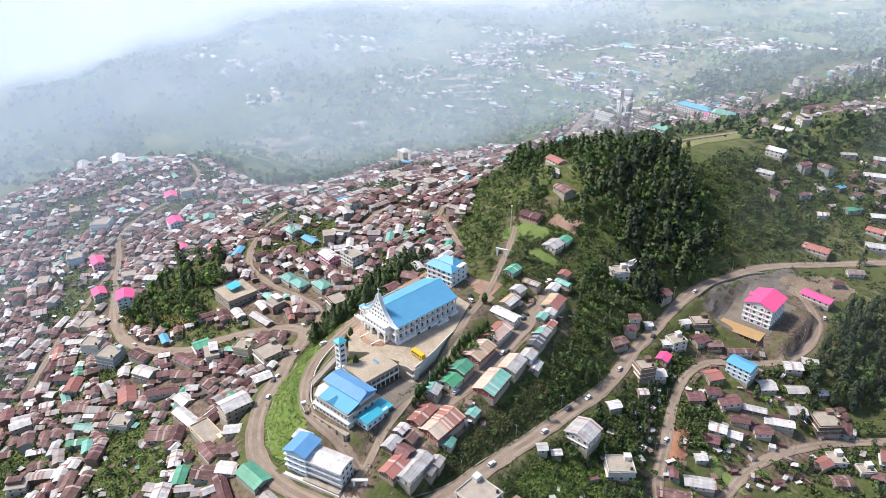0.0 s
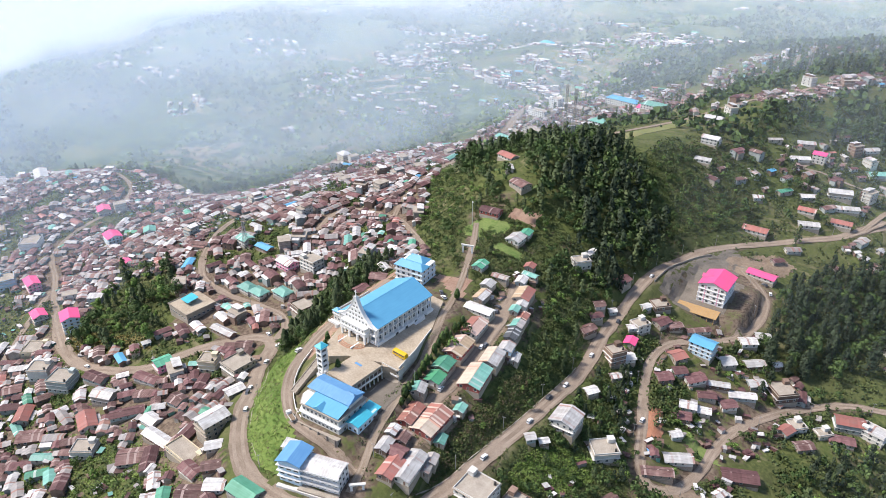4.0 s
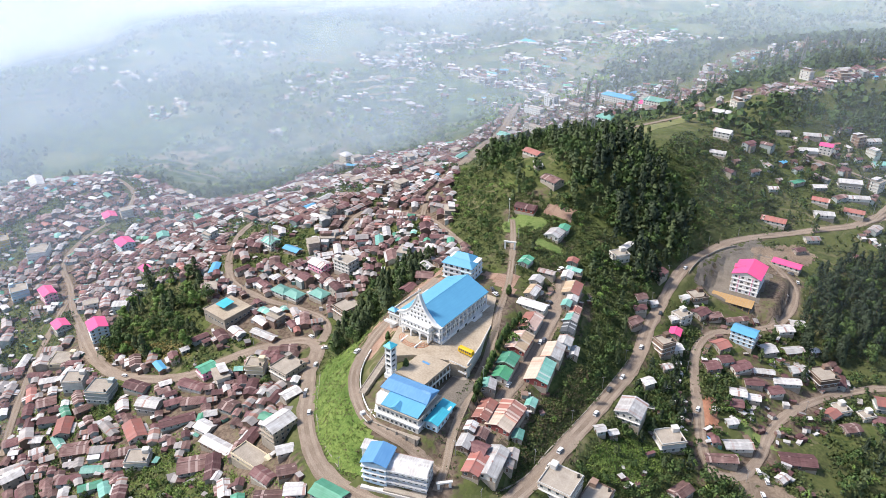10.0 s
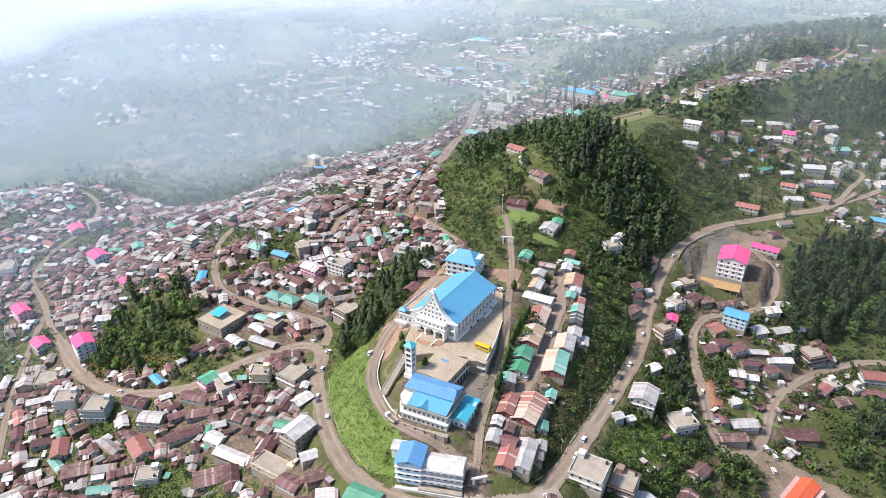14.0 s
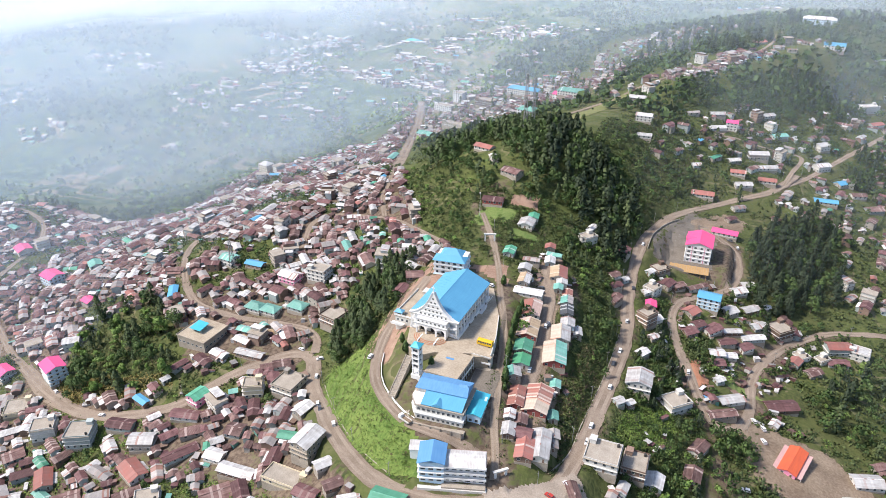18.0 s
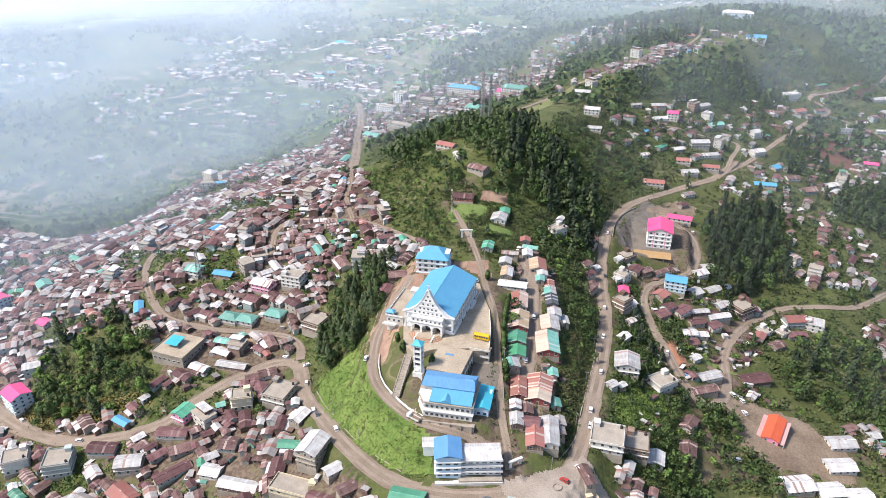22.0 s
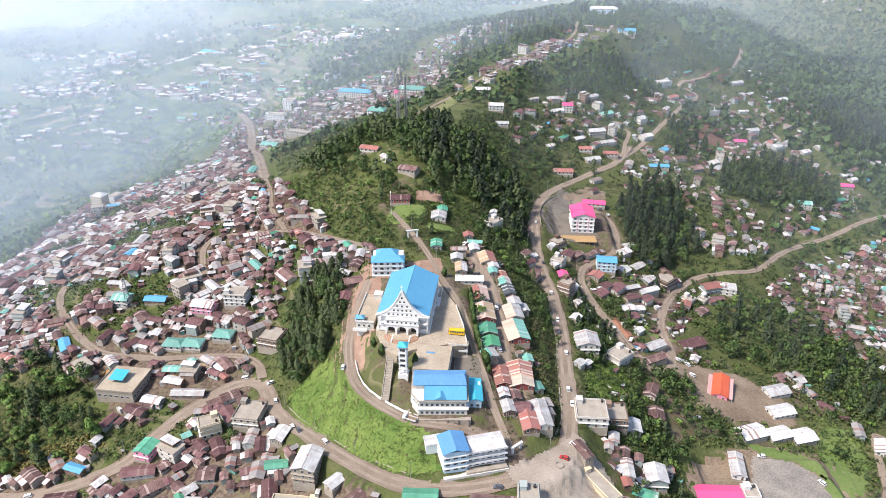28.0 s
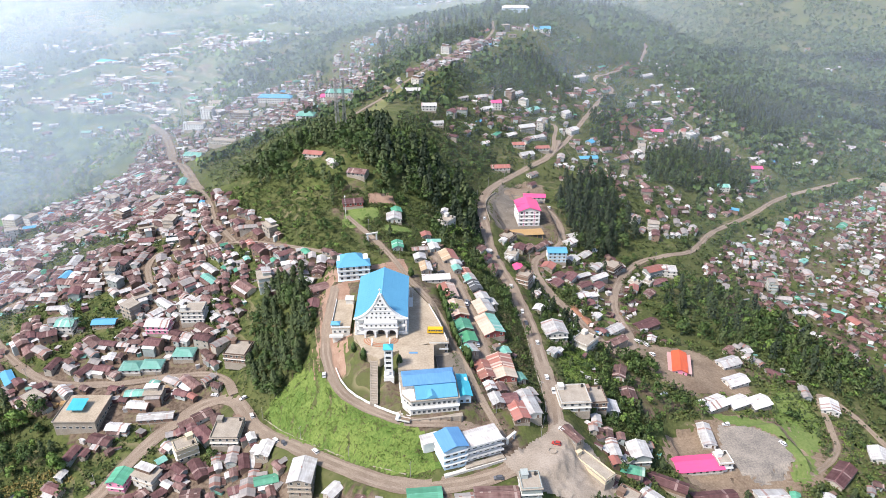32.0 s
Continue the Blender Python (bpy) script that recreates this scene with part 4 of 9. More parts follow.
def make_house(w, d, st, roof, kind, wall, m, label, category="house", group="", wins=99, hs=2.6, lean=False, other=None):
    """A hillside house: footing, walls, roof sheets, bands, door and windows; its ridge runs along y."""
    root = thing("house", m, label, category, group)
    H = st * hs
    w2, d2 = w / 2, d / 2
    part("plinth", B().box(-w2 - 0.12, w2 + 0.12, -d2 - 0.12, d2 + 0.12, -4.5, 0.12), CONCRETE, root, "stained concrete footing")
    if kind == "gable":
        rise = w * 0.16 + 0.15
        part("wall", B().profile_y([(-w2, 0.1), (w2, 0.1), (w2, H), (0, H + rise), (-w2, H)], -d2, d2), wall, root)
        e, o = 0.55, 0.6
        ze = H - e * rise / w2 + 0.1
        if other is None:
            part("roof", B().gable_y(w2 + e, -d2 - o, d2 + o, ze + 0.12, H + rise + 0.22, 0.14), roof, root)
        else:
            for sg, mt in ((-1, roof), (1, other)):
                part("roof_slope", B().profile_y([(0, H + rise + 0.22), (sg * (w2 + e), ze + 0.12), (sg * (w2 + e), ze - 0.02), (0, H + rise + 0.08)][::sg], -d2 - o, d2 + o), mt, root)
        part("ridge_cap", B().profile_y([(-0.3, H + rise + 0.16), (0, H + rise + 0.30), (0.3, H + rise + 0.16), (0, H + rise + 0.2)], -d2 - o, d2 + o), roof, root)
    elif kind == "hip":
        part("wall", B().box(-w2, w2, -d2, d2, 0.1, H), wall, root)
        part("roof", B().hip(-w2 - 0.6, w2 + 0.6, -d2 - 0.6, d2 + 0.6, H + 0.1, H + 0.1 + w * 0.24, w2 * 0.85, 0.16), roof, root)
    else:
        part("wall", B().box(-w2, w2, -d2, d2, 0.1, H), wall, root)
        part("roof_slab", B().box(-w2 - 0.45, w2 + 0.45, -d2 - 0.45, d2 + 0.45, H, H + 0.2), roof, root)
        pb = B()
        for x0, x1, y0, y1 in ((-w2, w2, -d2, -d2 + 0.2), (-w2, w2, d2 - 0.2, d2), (-w2, -w2 + 0.2, -d2 + 0.2, d2 - 0.2), (w2 - 0.2, w2, -d2 + 0.2, d2 - 0.2)):
            pb.box(x0, x1, y0, y1, H + 0.2, H + 0.85)
        part("parapet", pb, wall, root)
        part("stair_room", B().box(-w2 + 0.6, -w2 + 3.2, d2 - 3.6, d2 - 0.6, H + 0.2, H + 2.4).box(-w2 + 0.4, -w2 + 3.4, d2 - 3.8, d2 - 0.4, H + 2.4, H + 2.55), wall, root)
        part("water_tank", B().cyl(w2 - 1.6, d2 - 1.6, H + 0.2, H + 1.5, 0.6, 0.55, 10).cyl(w2 - 1.6, d2 - 1.6, H + 1.5, H + 1.7, 0.55, 0.2, 10), DARK, root, "black plastic water tank")
    for s in range(1, st):
        part("floor_band", B().box(-w2 - 0.3, w2 + 0.3, -d2 - 0.75, d2 + 0.3, s * hs - 0.1, s * hs + 0.1), OFFWHITE if wall is not CONCRETE else CONCRETE, root)
    if lean:
        part("lean_to", B().add([(w2, -d2 * 0.8, H - 0.5), (w2 + 2.2, -d2 * 0.8, H - 1.2), (w2 + 2.2, d2 * 0.5, H - 1.2), (w2, d2 * 0.5, H - 0.5), (w2, -d2 * 0.8, H - 0.6), (w2 + 2.2, -d2 * 0.8, H - 1.3), (w2 + 2.2, d2 * 0.5, H - 1.3), (w2, d2 * 0.5, H - 0.6)],
                             [(0, 1, 2, 3), (7, 6, 5, 4), (0, 4, 5, 1), (1, 5, 6, 2), (2, 6, 7, 3)]), ZINC if roof is not ZINC else RUST, root, "patched sheet lean-to")
        part("lean_to_wall", B().box(w2 + 1.7, w2 + 1.85, -d2 * 0.7, d2 * 0.4, -1.5, H - 1.25).box(w2, w2 + 1.8, -d2 * 0.7, -d2 * 0.7 + 0.12, -1.5, H - 1.1), wall, root)
    me = WIN if w > 6.5 else WIN_S
    spots = []
    for s in range(st):
        z = s * hs + 1.0
        nx, ny = max(1, int(w / 3.0)), max(1, int(d / 3.2))
        for i in range(nx):
            x = -w2 + w * (i + 0.5) / nx
            if s == 0 and i == nx // 2:
                opening(DOOR, "door", root, x, -d2, 0.12, 0)
            else:
                spots.append((x, -d2, z, 0))
        for i in range(ny):
            spots.append((w2, -d2 + d * (i + 0.5) / ny, z, 90))
        for i in range(ny):
            spots.append((-w2, -d2 + d * (i + 0.5) / ny, z, -90))
    for q in spots[:wins]:
        opening(me, "window", root, *q)
    return root


# ---------- the church ----------
def church():
    m = pose(0.5, 29.0, -14.0, 0, 0, -10.7)
    c = thing("church", m, "large white church with a bright blue sheet roof and spired front", "church")
    W, L, EV, RG = 12.2, 38.5, 9.6, 15.4
    part("plinth", B().box(-W - 0.8, W + 0.8, -1.0, L + 0.8, -6, 1.6), WHITE, c)
    part("hall_wall", B().profile_y([(-W + 1.2, 1.6), (W - 1.2, 1.6), (W - 1.2, EV), (0, RG - 0.7), (-W + 1.2, EV)], 0.6, L - 0.4), WHITE, c)
    part("roof", B().gable_y(W + 0.7, -0.4, L + 0.6, EV + 0.1, RG, 0.25), BLUE, c, "bright blue profiled sheet roof")
    part("ridge_cap", B().profile_y([(-0.6, RG - 0.28), (0, RG + 0.14), (0.6, RG - 0.28), (0, RG + 0.02)], -0.4, L + 0.6), BLUE, c)
    seam = B()
    for i in range(1, 20):
        y = -0.4 + i * (L + 1.0) / 20
        for sg in (-1, 1):
            seam.profile_y([(sg * (W + 0.7), EV + 0.1), (0, RG + 0.02), (0, RG + 0.045), (sg * (W + 0.7), EV + 0.135)][::sg], y - 0.025, y + 0.025)
    part("roof_seam", seam, BLUE, c)
    for sg in (-1, 1):
        part("eave_beam", B().box(min(sg * (W - 0.6), sg * (W + 0.5)), max(sg * (W - 0.6), sg * (W + 0.5)), -0.3, L + 0.4, EV - 0.75, EV - 0.1), WHITE, c)
        part("gallery_beam", B().box(min(sg * (W - 1.2), sg * (W + 0.2)), max(sg * (W - 1.2), sg * (W + 0.2)), 0, L, 5.2, 5.7), WHITE, c)
        part("rail", B().box(sg * W - 0.08, sg * W + 0.08, 0, L, 2.4, 2.55), WHITE, c)
        for i in range(12):
            y = 0.3 + i * (L - 0.6) / 11
            part("column", B().box(sg * W - 0.28, sg * W + 0.28, y - 0.28, y + 0.28, 1.6, EV - 0.7), WHITE, c)
            if i < 11:
                yc = y + (L - 0.6) / 22
                for z, h in ((2.0, 2.6), (6.1, 2.2)):
                    win = part("side_window", B().box(sg * (W - 1.18) - 0.06, sg * (W - 1.18) + 0.06, yc - 1.15, yc + 1.15, z, z + h), GLASS, c)
                    part("mullion", B().box(sg * (W - 1.12) - 0.05, sg * (W - 1.12) + 0.05, yc - 0.06, yc + 0.06, z, z + h).box(sg * (W - 1.12) - 0.05, sg * (W - 1.12) + 0.05, yc - 1.15, yc + 1.15, z + h * 0.5, z + h * 0.5 + 0.1), WHITE, win)
                if i % 2 == 1 and i > 2:
                    part("basement_door", B().box(sg * (W + 0.8) - 0.05, sg * (W + 0.8) + 0.05, yc - 0.9, yc + 0.9, -0.1, 1.3), DARK, c)
    part("side_stair", B().profile_x([(24, 0), (31, 0), (31, 1.5), (30, 1.5)], W + 0.8, W + 2.6), WHITE, c)
    part("side_rail", B().profile_x([(23.6, 0.9), (30.6, 2.6), (38, 2.6), (38, 2.9), (30.5, 2.9), (23.6, 1.2)], W + 2.6, W + 2.75), WHITE, c)
    # front: arcade, stepped wall and the swept gable with its cross
    part("porch_floor", B().box(-8.0, 8.0, -4.9, -1.0, -4, 0.9), PLAZA, c)
    arch = B()
    cols = [-7.6, -2.7, 2.7, 7.6]
    for x in cols:
        arch.box(x - 0.45, x + 0.45, -4.7, -3.9, 0.9, 4.3)
    for a, bb in zip(cols[:-1], cols[1:]):
        r, cx = (bb - a) / 2 - 0.45, (a + bb) / 2
        n = 10
        pts = [(cx - r * math.cos(math.pi * i / n), 3.4 + r * 0.85 * math.sin(math.pi * i / n)) for i in range(n + 1)]
        for p, q in zip(pts[:-1], pts[1:]):
            arch.profile_y([(p[0], p[1]), (q[0], q[1]), (q[0], 6.2), (p[0], 6.2)], -4.6, -4.0)
    for x in cols:
        arch.box(x - 0.45, x + 0.45, -4.6, -4.0, 4.3, 6.2)
    part("arcade", arch, WHITE, c, "white arcade of three round arches")
    for sg in (-1, 1):
        part("porch_side", B().box(sg * 7.6 - 0.35, sg * 7.6 + 0.35, -3.9, 0.5, 4.4, 6.2).box(sg * 7.6 - 0.4, sg * 7.6 + 0.4, -2.6, -1.9, 0.9, 4.4), WHITE, c)
        part("wing", B().box(min(sg * 8.5, sg * 12.2), max(sg * 8.5, sg * 12.2), -1.6, 0.4, 1.0, 1.4).box(min(sg * 8.5, sg * 12.2), max(sg * 8.5, sg * 12.2), -1.6, 0.4, 5.0, 5.5)
             .box(min(sg * 8.5, sg * 12.2), max(sg * 8.5, sg * 12.2), -1.6, 0.4, 8.7, 9.4).box(sg * 12.0 - 0.3, sg * 12.0 + 0.3, -1.6, -1.0, 1.0, 9.0).box(min(sg * 8.5, sg * 12.0), max(sg * 8.5, sg * 12.0), -1.2, -1.05, 1.4, 2.4), WHITE, c)
    part("porch_wall", B().box(-8.5, 8.5, -1.4, -0.6, 0.9, 6.4), OFFWHITE, c)
    for x in (-5.6, 0, 5.6):
        part("entrance_door", B().box(x - 1.5, x + 1.5, -1.55, -1.4, 0.95, 4.0), DARK, c)
    part("porch_ceiling", B().box(-8.1, 8.1, -4.8, -0.6, 6.2, 6.5), WHITE, c)
    part("porch_cornice", B().box(-8.4, 8.4, -5.0, -0.6, 6.5, 6.8).box(-8.2, 8.2, -4.75, -4.55, 9.0, 9.3), WHITE, c)
    part("upper_wall", B().box(-7.9, 7.9, -4.4, -0.6, 6.8, 9.0), WHITE, c)
    half = [(12.8, 9.5), (10.8, 10.2), (9.0, 11.1), (7.4, 12.2), (5.9, 13.5), (4.6, 15.0), (3.5, 16.6), (2.5, 18.3), (1.6, 20.2), (0.85, 21.9), (0.25, 23.2)]
    part("gable", B().profile_y([(x, z) for x, z in half] + [(-x, z) for x, z in half[::-1]], -1.7, -0.5), WHITE, c, "white swept gable rising to a spire")
    for k in range(len(half) - 1):
        (x0, z0), (x1, z1) = half[k], half[k + 1]
        for sg in (-1, 1):
            part("coping", B().profile_y([(sg * x0, z0), (sg * x1, z1), (sg * (x1 + 0.35), z1 + 0.1), (sg * (x0 + 0.35), z0 + 0.1)][::sg], -2.0, -0.1), WHITE, c)
    part("spire", B().cyl(0, -1.1, 22.8, 24.6, 0.5, 0.12, 6), WHITE, c)
    part("cross", B().box(-0.13, 0.13, -1.23, -0.97, 24.4, 26.6).box(-0.75, 0.75, -1.23, -0.97, 25.5, 25.8), WHITE, c)
    for z, xs in ((7.2, (-6.6, -4.4, -2.2, 0, 2.2, 4.4, 6.6)), (10.0, (-6.6, -4.4, -2.2, 0, 2.2, 4.4, 6.6)), (12.4, (-4.0, -2.0, 0, 2.0, 4.0)), (14.8, (-2.4, 0, 2.4)), (17.2, (-1.0, 1.0)), (19.4, (0,))):
        for x in xs:
            y = -4.4 if z < 9 else -1.7
            opening(WIN_S, "front_window", c, x, y, z, 0)
    for z in (9.6, 11.9, 14.3, 16.7):
        wz = np.interp(z, [h[1] for h in half], [h[0] for h in half])
        part("string_course", B().box(-wz, wz, -1.95, -1.7, z - 0.12, z + 0.12), WHITE, c)
    for i in range(7):
        r = 9.0 - i * 0.55
        n = 14
        pts = [(r * math.cos(math.pi + math.pi * k / n), -4.9 + 0.72 * r * math.sin(math.pi + math.pi * k / n)) for k in range(n + 1)]
        part("step", B().prism(pts, -2.5, 0.02 + i * 0.14), REDEARTH if i % 2 else PLAZA, c, "curved stair step")
    for sg in (-1, 1):
        part("stair_wall", B().box(sg * 4.2 - 0.3, sg * 4.2 + 0.3, -10.4, -4.9, -1, 0.9), WHITE, c)
    return c


church()


single("church_terrace", B().prism([(-13, 32), (-10, 16), (-3, 8.5), (4.5, 13.2), (21.3, 16.4), (22.5, 14.2), (30.6, 16.2), (30.2, 32), (28.2, 50), (23.4, 66), (20.6, 76), (2, 80), (-8, 62)], -24, -13.96), PLAZA, "stained concrete church terrace", "terrace", "structure")
tw = thing("terrace_wall", pose(0, 0, 0), "low white parapet along the terrace edge", "wall")
for p, q in (((30.5, 16.4), (30.1, 32)), ((30.1, 32), (28.1, 50))):
    d = Vector((q[0] - p[0], q[1] - p[1], 0)).normalized()
    nn = Vector((-d.y, d.x, 0)) * 0.2
    part("parapet", B().prism([(p[0] - nn.x, p[1] - nn.y), (q[0] - nn.x, q[1] - nn.y), (q[0] + nn.x, q[1] + nn.y), (p[0] + nn.x, p[1] + nn.y)], -19, -13.1), OFFWHITE, tw)


def stair_flight():
    s = thing("garden_stair", pose(-6.0, 8.0, -14.2, 0, 0, -8), "long concrete stair between low walls below the church", "stairs")
    for i in range(26):
        part("step", B().box(-1.4, 1.4, -0.75 * (i + 1), -0.75 * i, -3.5 - i * 0.3, -i * 0.34), CONCRETE, s)
    for sx in (-1, 1):
        part("side_wall", B().profile_x([(0, -3), (0, 0.6), (-19.5, -8.3), (-19.5, -12)], sx * 1.6 - 0.15, sx * 1.6 + 0.15), CONCRETE, s)


stair_flight()


def kerb_wall():
    """The white parapet that follows the church road."""
    k = thing("road_parapet", pose(0, 0, 0), "low white parapet following the church road", "wall")
    l = ROAD_LINES["road_church"][1]
    for i in range(14, len(l) - 26, 3):
        p, q = l[i], l[min(i + 3, len(l) - 1)]
        d = Vector((q[0] - p[0], q[1] - p[1], 0)).normalized()
        r = Vector((d.y, -d.x, 0))
        a, c = r * 2.9, r * 3.25
        part("segment", B().add([(p[0] + a.x, p[1] + a.y, p[2] - 1), (q[0] + a.x, q[1] + a.y, q[2] - 1), (q[0] + c.x, q[1] + c.y, q[2] - 1), (p[0] + c.x, p[1] + c.y, p[2] - 1),
                                 (p[0] + a.x, p[1] + a.y, p[2] + 1), (q[0] + a.x, q[1] + a.y, q[2] + 1), (q[0] + c.x, q[1] + c.y, q[2] + 1), (p[0] + c.x, p[1] + c.y, p[2] + 1)],
                                [(0, 1, 5, 4), (1, 2, 6, 5), (2, 3, 7, 6), (3, 0, 4, 7), (4, 5, 6, 7), (3, 2, 1, 0)]), WHITE, k)


kerb_wall()


def bell_tower():
    t = thing("bell_tower", pose(0, 0.6, -17.8, 0, 0, -10.7), "slim white bell tower with a small blue cap roof", "tower")
    part("base", B().box(-2.3, 2.3, -2.3, 2.3, -3, 0.8), WHITE, t)
    for x in (-1.5, 1.5):
        for y in (-1.5, 1.5):
            part("post", B().box(x - 0.3, x + 0.3, y - 0.3, y + 0.3, 0.8, 15.6), WHITE, t)
    for k, z in enumerate((3.6, 6.4, 9.2, 12.0, 14.8)):
        part("floor_slab", B().box(-1.9, 1.9, -1.9, 1.9, z, z + 0.35), WHITE, t)
        part("rail_wall", B().box(-1.7, 1.7, -1.75, -1.6, z + 0.35, z + 1.15).box(1.6, 1.75, -1.6, 1.6, z + 0.35, z + 1.15).box(-1.75, -1.6, -1.6, 1.6, z + 0.35, z + 1.15), WHITE if k != 2 else OFFWHITE, t)
        if k < 4:
            part("louvre", B().box(-1.2, 1.2, -1.35, -1.25, z + 1.2, z + 2.7).box(1.25, 1.35, -1.2, 1.2, z + 1.2, z + 2.7).box(-1.35, -1.25, -1.2, 1.2, z + 1.2, z + 2.7), GLASS, t)
    part("cap_roof", B().hip(-2.3, 2.3, -2.35, 2.35, 16.0, 17.5, 2.2, 0.2), CYAN, t, "pale turquoise cap roof")
    part("finial", B().cyl(0, 0, 17.4, 18.6, 0.08, 0.04, 6), POLE, t)


bell_tower()


def school_hall():
    """The blue-roofed hall below the church, with its paved roof deck and gallery round a yard."""
    h = thing("community_hall", pose(15.9, -14.5, -22.3, 0, 0, -4), "cream two-storey hall with stepped blue sheet roofs", "building")
    part("lower_storey", B().prism([(-12.5, -4), (-9.5, -9.2), (11.5, -9.2), (12, 9), (-12.5, 9)], -4, 3.6), OFFWHITE, h)
    part("upper_storey", B().prism([(-12, -4), (-9, -8.6), (11, -8.6), (11.6, 8.6), (-12, 8.6)], 3.6, 7.4), OFFWHITE, h)
    part("floor_band", B().prism([(-13, -4.2), (-10, -9.8), (12, -9.8), (12.6, 9.2), (-13, 9.2)], 3.4, 3.8), WHITE, h)
    part("upper_slab", B().prism([(-12.8, -4.2), (-9.6, -9.4), (12, -9.4), (12.6, 9.0), (-12.8, 9.0)], 7.4, 7.75), CONCRETE, h)
    part("clerestory", B().box(-11, 10.6, -1.0, 8.2, 7.7, 10.4), OFFWHITE, h)
    part("main_roof", B().hip(-12.0, 11.4, -1.8, 8.8, 10.4, 12.0, 0.8, 0.25), BLUE2, h, "blue sheet main roof")
    part("ridge_vent", B().profile_x([(2.6, 11.7), (4.4, 11.7), (3.5, 12.5)], 6.2, 10.2), BLUE2, h)
    part("front_roof", B().profile_x([(-8.9, 8.0), (-1.2, 9.7), (-1.2, 9.95), (-8.9, 8.25)], -7.0, 11.2), BLUE, h, "lower blue front roof")
    part("front_gablet", B().profile_y([(-2.8, 8.2), (2.8, 8.2), (0, 9.9)], -8.95, -4.5), BLUE, h)
    part("white_terrace", B().prism([(-12.4, -3.9), (-9.3, -8.8), (-7.2, -8.8), (-7.2, -1.2), (-12.4, -1.2)], 7.75, 7.95), WHITE, h)
    for s, z in ((0, 0.9), (1, 4.6)):
        for i in range(9):
            opening(WIN, "window", h, -8.0 + i * 2.2, -9.2 if s == 0 else -8.6, z, 0)
        for i in range(3):
            opening(WIN_S, "window", h, -12.0 + i * 1.0 + 0.5, -5.2 - i * 1.55, z, -60)
        for i in range(4):
            opening(WIN, "window", h, 12.0 if s == 0 else 11.6, -6 + i * 3.6, z, 90)
    part("terrace_wall", B().prism([(-15, -6), (-11, -12.4), (13, -12.4), (13, -11.8), (-10.7, -11.8), (-14.4, -6)], -6, 0.2), CONCRETE, h)
    part("terrace", B().prism([(-14.4, -6), (-10.7, -11.8), (13, -11.8), (13, -9), (-10, -9), (-13, -4)], -6, -0.1), CONCRETE, h)
    for i in range(6):
        part("support_post", B().box(-11 + i * 4.6 - 0.2, -11 + i * 4.6 + 0.2, -12.9, -12.4, -6, 0.6), CONCRETE, h)
    a = thing("hall_annex", pose(31.0, -13.5, -24.0, 0, 0, -4), "annex with a turquoise sheet roof beside the hall", "building")
    part("wall", B().box(-2.8, 2.8, -6.5, 6.5, -4, 6.0), PALEBLUE, a)
    part("roof", B().gable_y(3.5, -7.2, 3.2, 6.1, 7.3, 0.2), CYAN, a)
    part("back_roof", B().profile_y([(-3.3, 6.4), (3.3, 5.6), (3.3, 5.8), (-3.3, 6.6)], 3.2, 9.0), CYAN, a)
    for i in range(2):
        opening(WIN, "window", a, -1.4 + 2.6 * i, -6.5, 2.6, 0)
    for i in range(4):
        opening(WIN, "window", a, 2.8, -4.8 + 3 * i, 2.6, 90)
    d = thing("parish_block", pose(13.5, 5.5, -20.6, 0, 0, -10.7), "two-storey concrete block under a stained roof terrace", "building")
    part("roof_terrace", B().box(-8.2, 8.2, -9.2, 10.2, 6.5, 6.95), PLAZA, d, "stained concrete roof terrace")
    part("room_block", B().box(-8, 5.6, -9, 10, -2, 6.5), OFFWHITE, d)
    part("gallery_floor", B().box(5.6, 8.2, -9, 10, 3.0, 3.3), CONCRETE, d)
    for i in range(8):
        y = -8.6 + i * 2.6
        part("gallery_post", B().box(7.75, 8.1, y - 0.17, y + 0.17, -2, 6.5), WHITE, d)
        for z in (0.6, 4.0):
            if i < 7:
                opening(WIN_W, "window", d, 5.6, y + 1.3, z, 90)
    for z in (3.3, 6.95):
        part("gallery_rail", B().box(8.0, 8.2, -9, 10, z, z + 0.9), WHITE if z < 4 else CONCRETE, d)
    part("skylight", B().box(-3.4, 0.6, 3.6, 4.8, 6.95, 7.05), BLUE2, d)
    part("edge_wall", B().box(-8.2, 8.2, -9.4, -9.2, 6.5, 7.6), CONCRETE, d)
    y = thing("yard_block", pose(29.0, 16.0, -20.6, 0, 0, -10.7), "white-railed block under the parking terrace", "building")
    part("room_block", B().box(-7.4, 1.8, 0, 2.5, -2, 6.2), OFFWHITE, y)
    part("deck_edge", B().box(-7.6, 2.2, -1.2, 3.0, 6.2, 6.6), PLAZA, y)
    part("rail", B().box(-7.4, 2.0, -1.3, -1.1, 6.6, 7.3), OFFWHITE, y)
    part("lower_rail", B().box(-7.4, 2.0, -1.3, -1.1, 2.9, 3.8), WHITE, y)
    part("gallery_floor", B().box(-7.4, 2.0, -1.2, 0, 2.6, 2.9), CONCRETE, y)
    for i in range(3):
        opening(WIN_W, "window", y, -5.6 + i * 3.0, 0, 3.9, 0)
        opening(WIN_W, "window", y, -5.6 + i * 3.0, 0, 0.6, 0)


school_hall()
single("yard_paving", B().prism([(22.5, -5), (34.0, -5), (32.0, 15.6), (24.5, 17)], -24, -20.35), CONCRETE, "grey paved school yard", "yard", "structure")


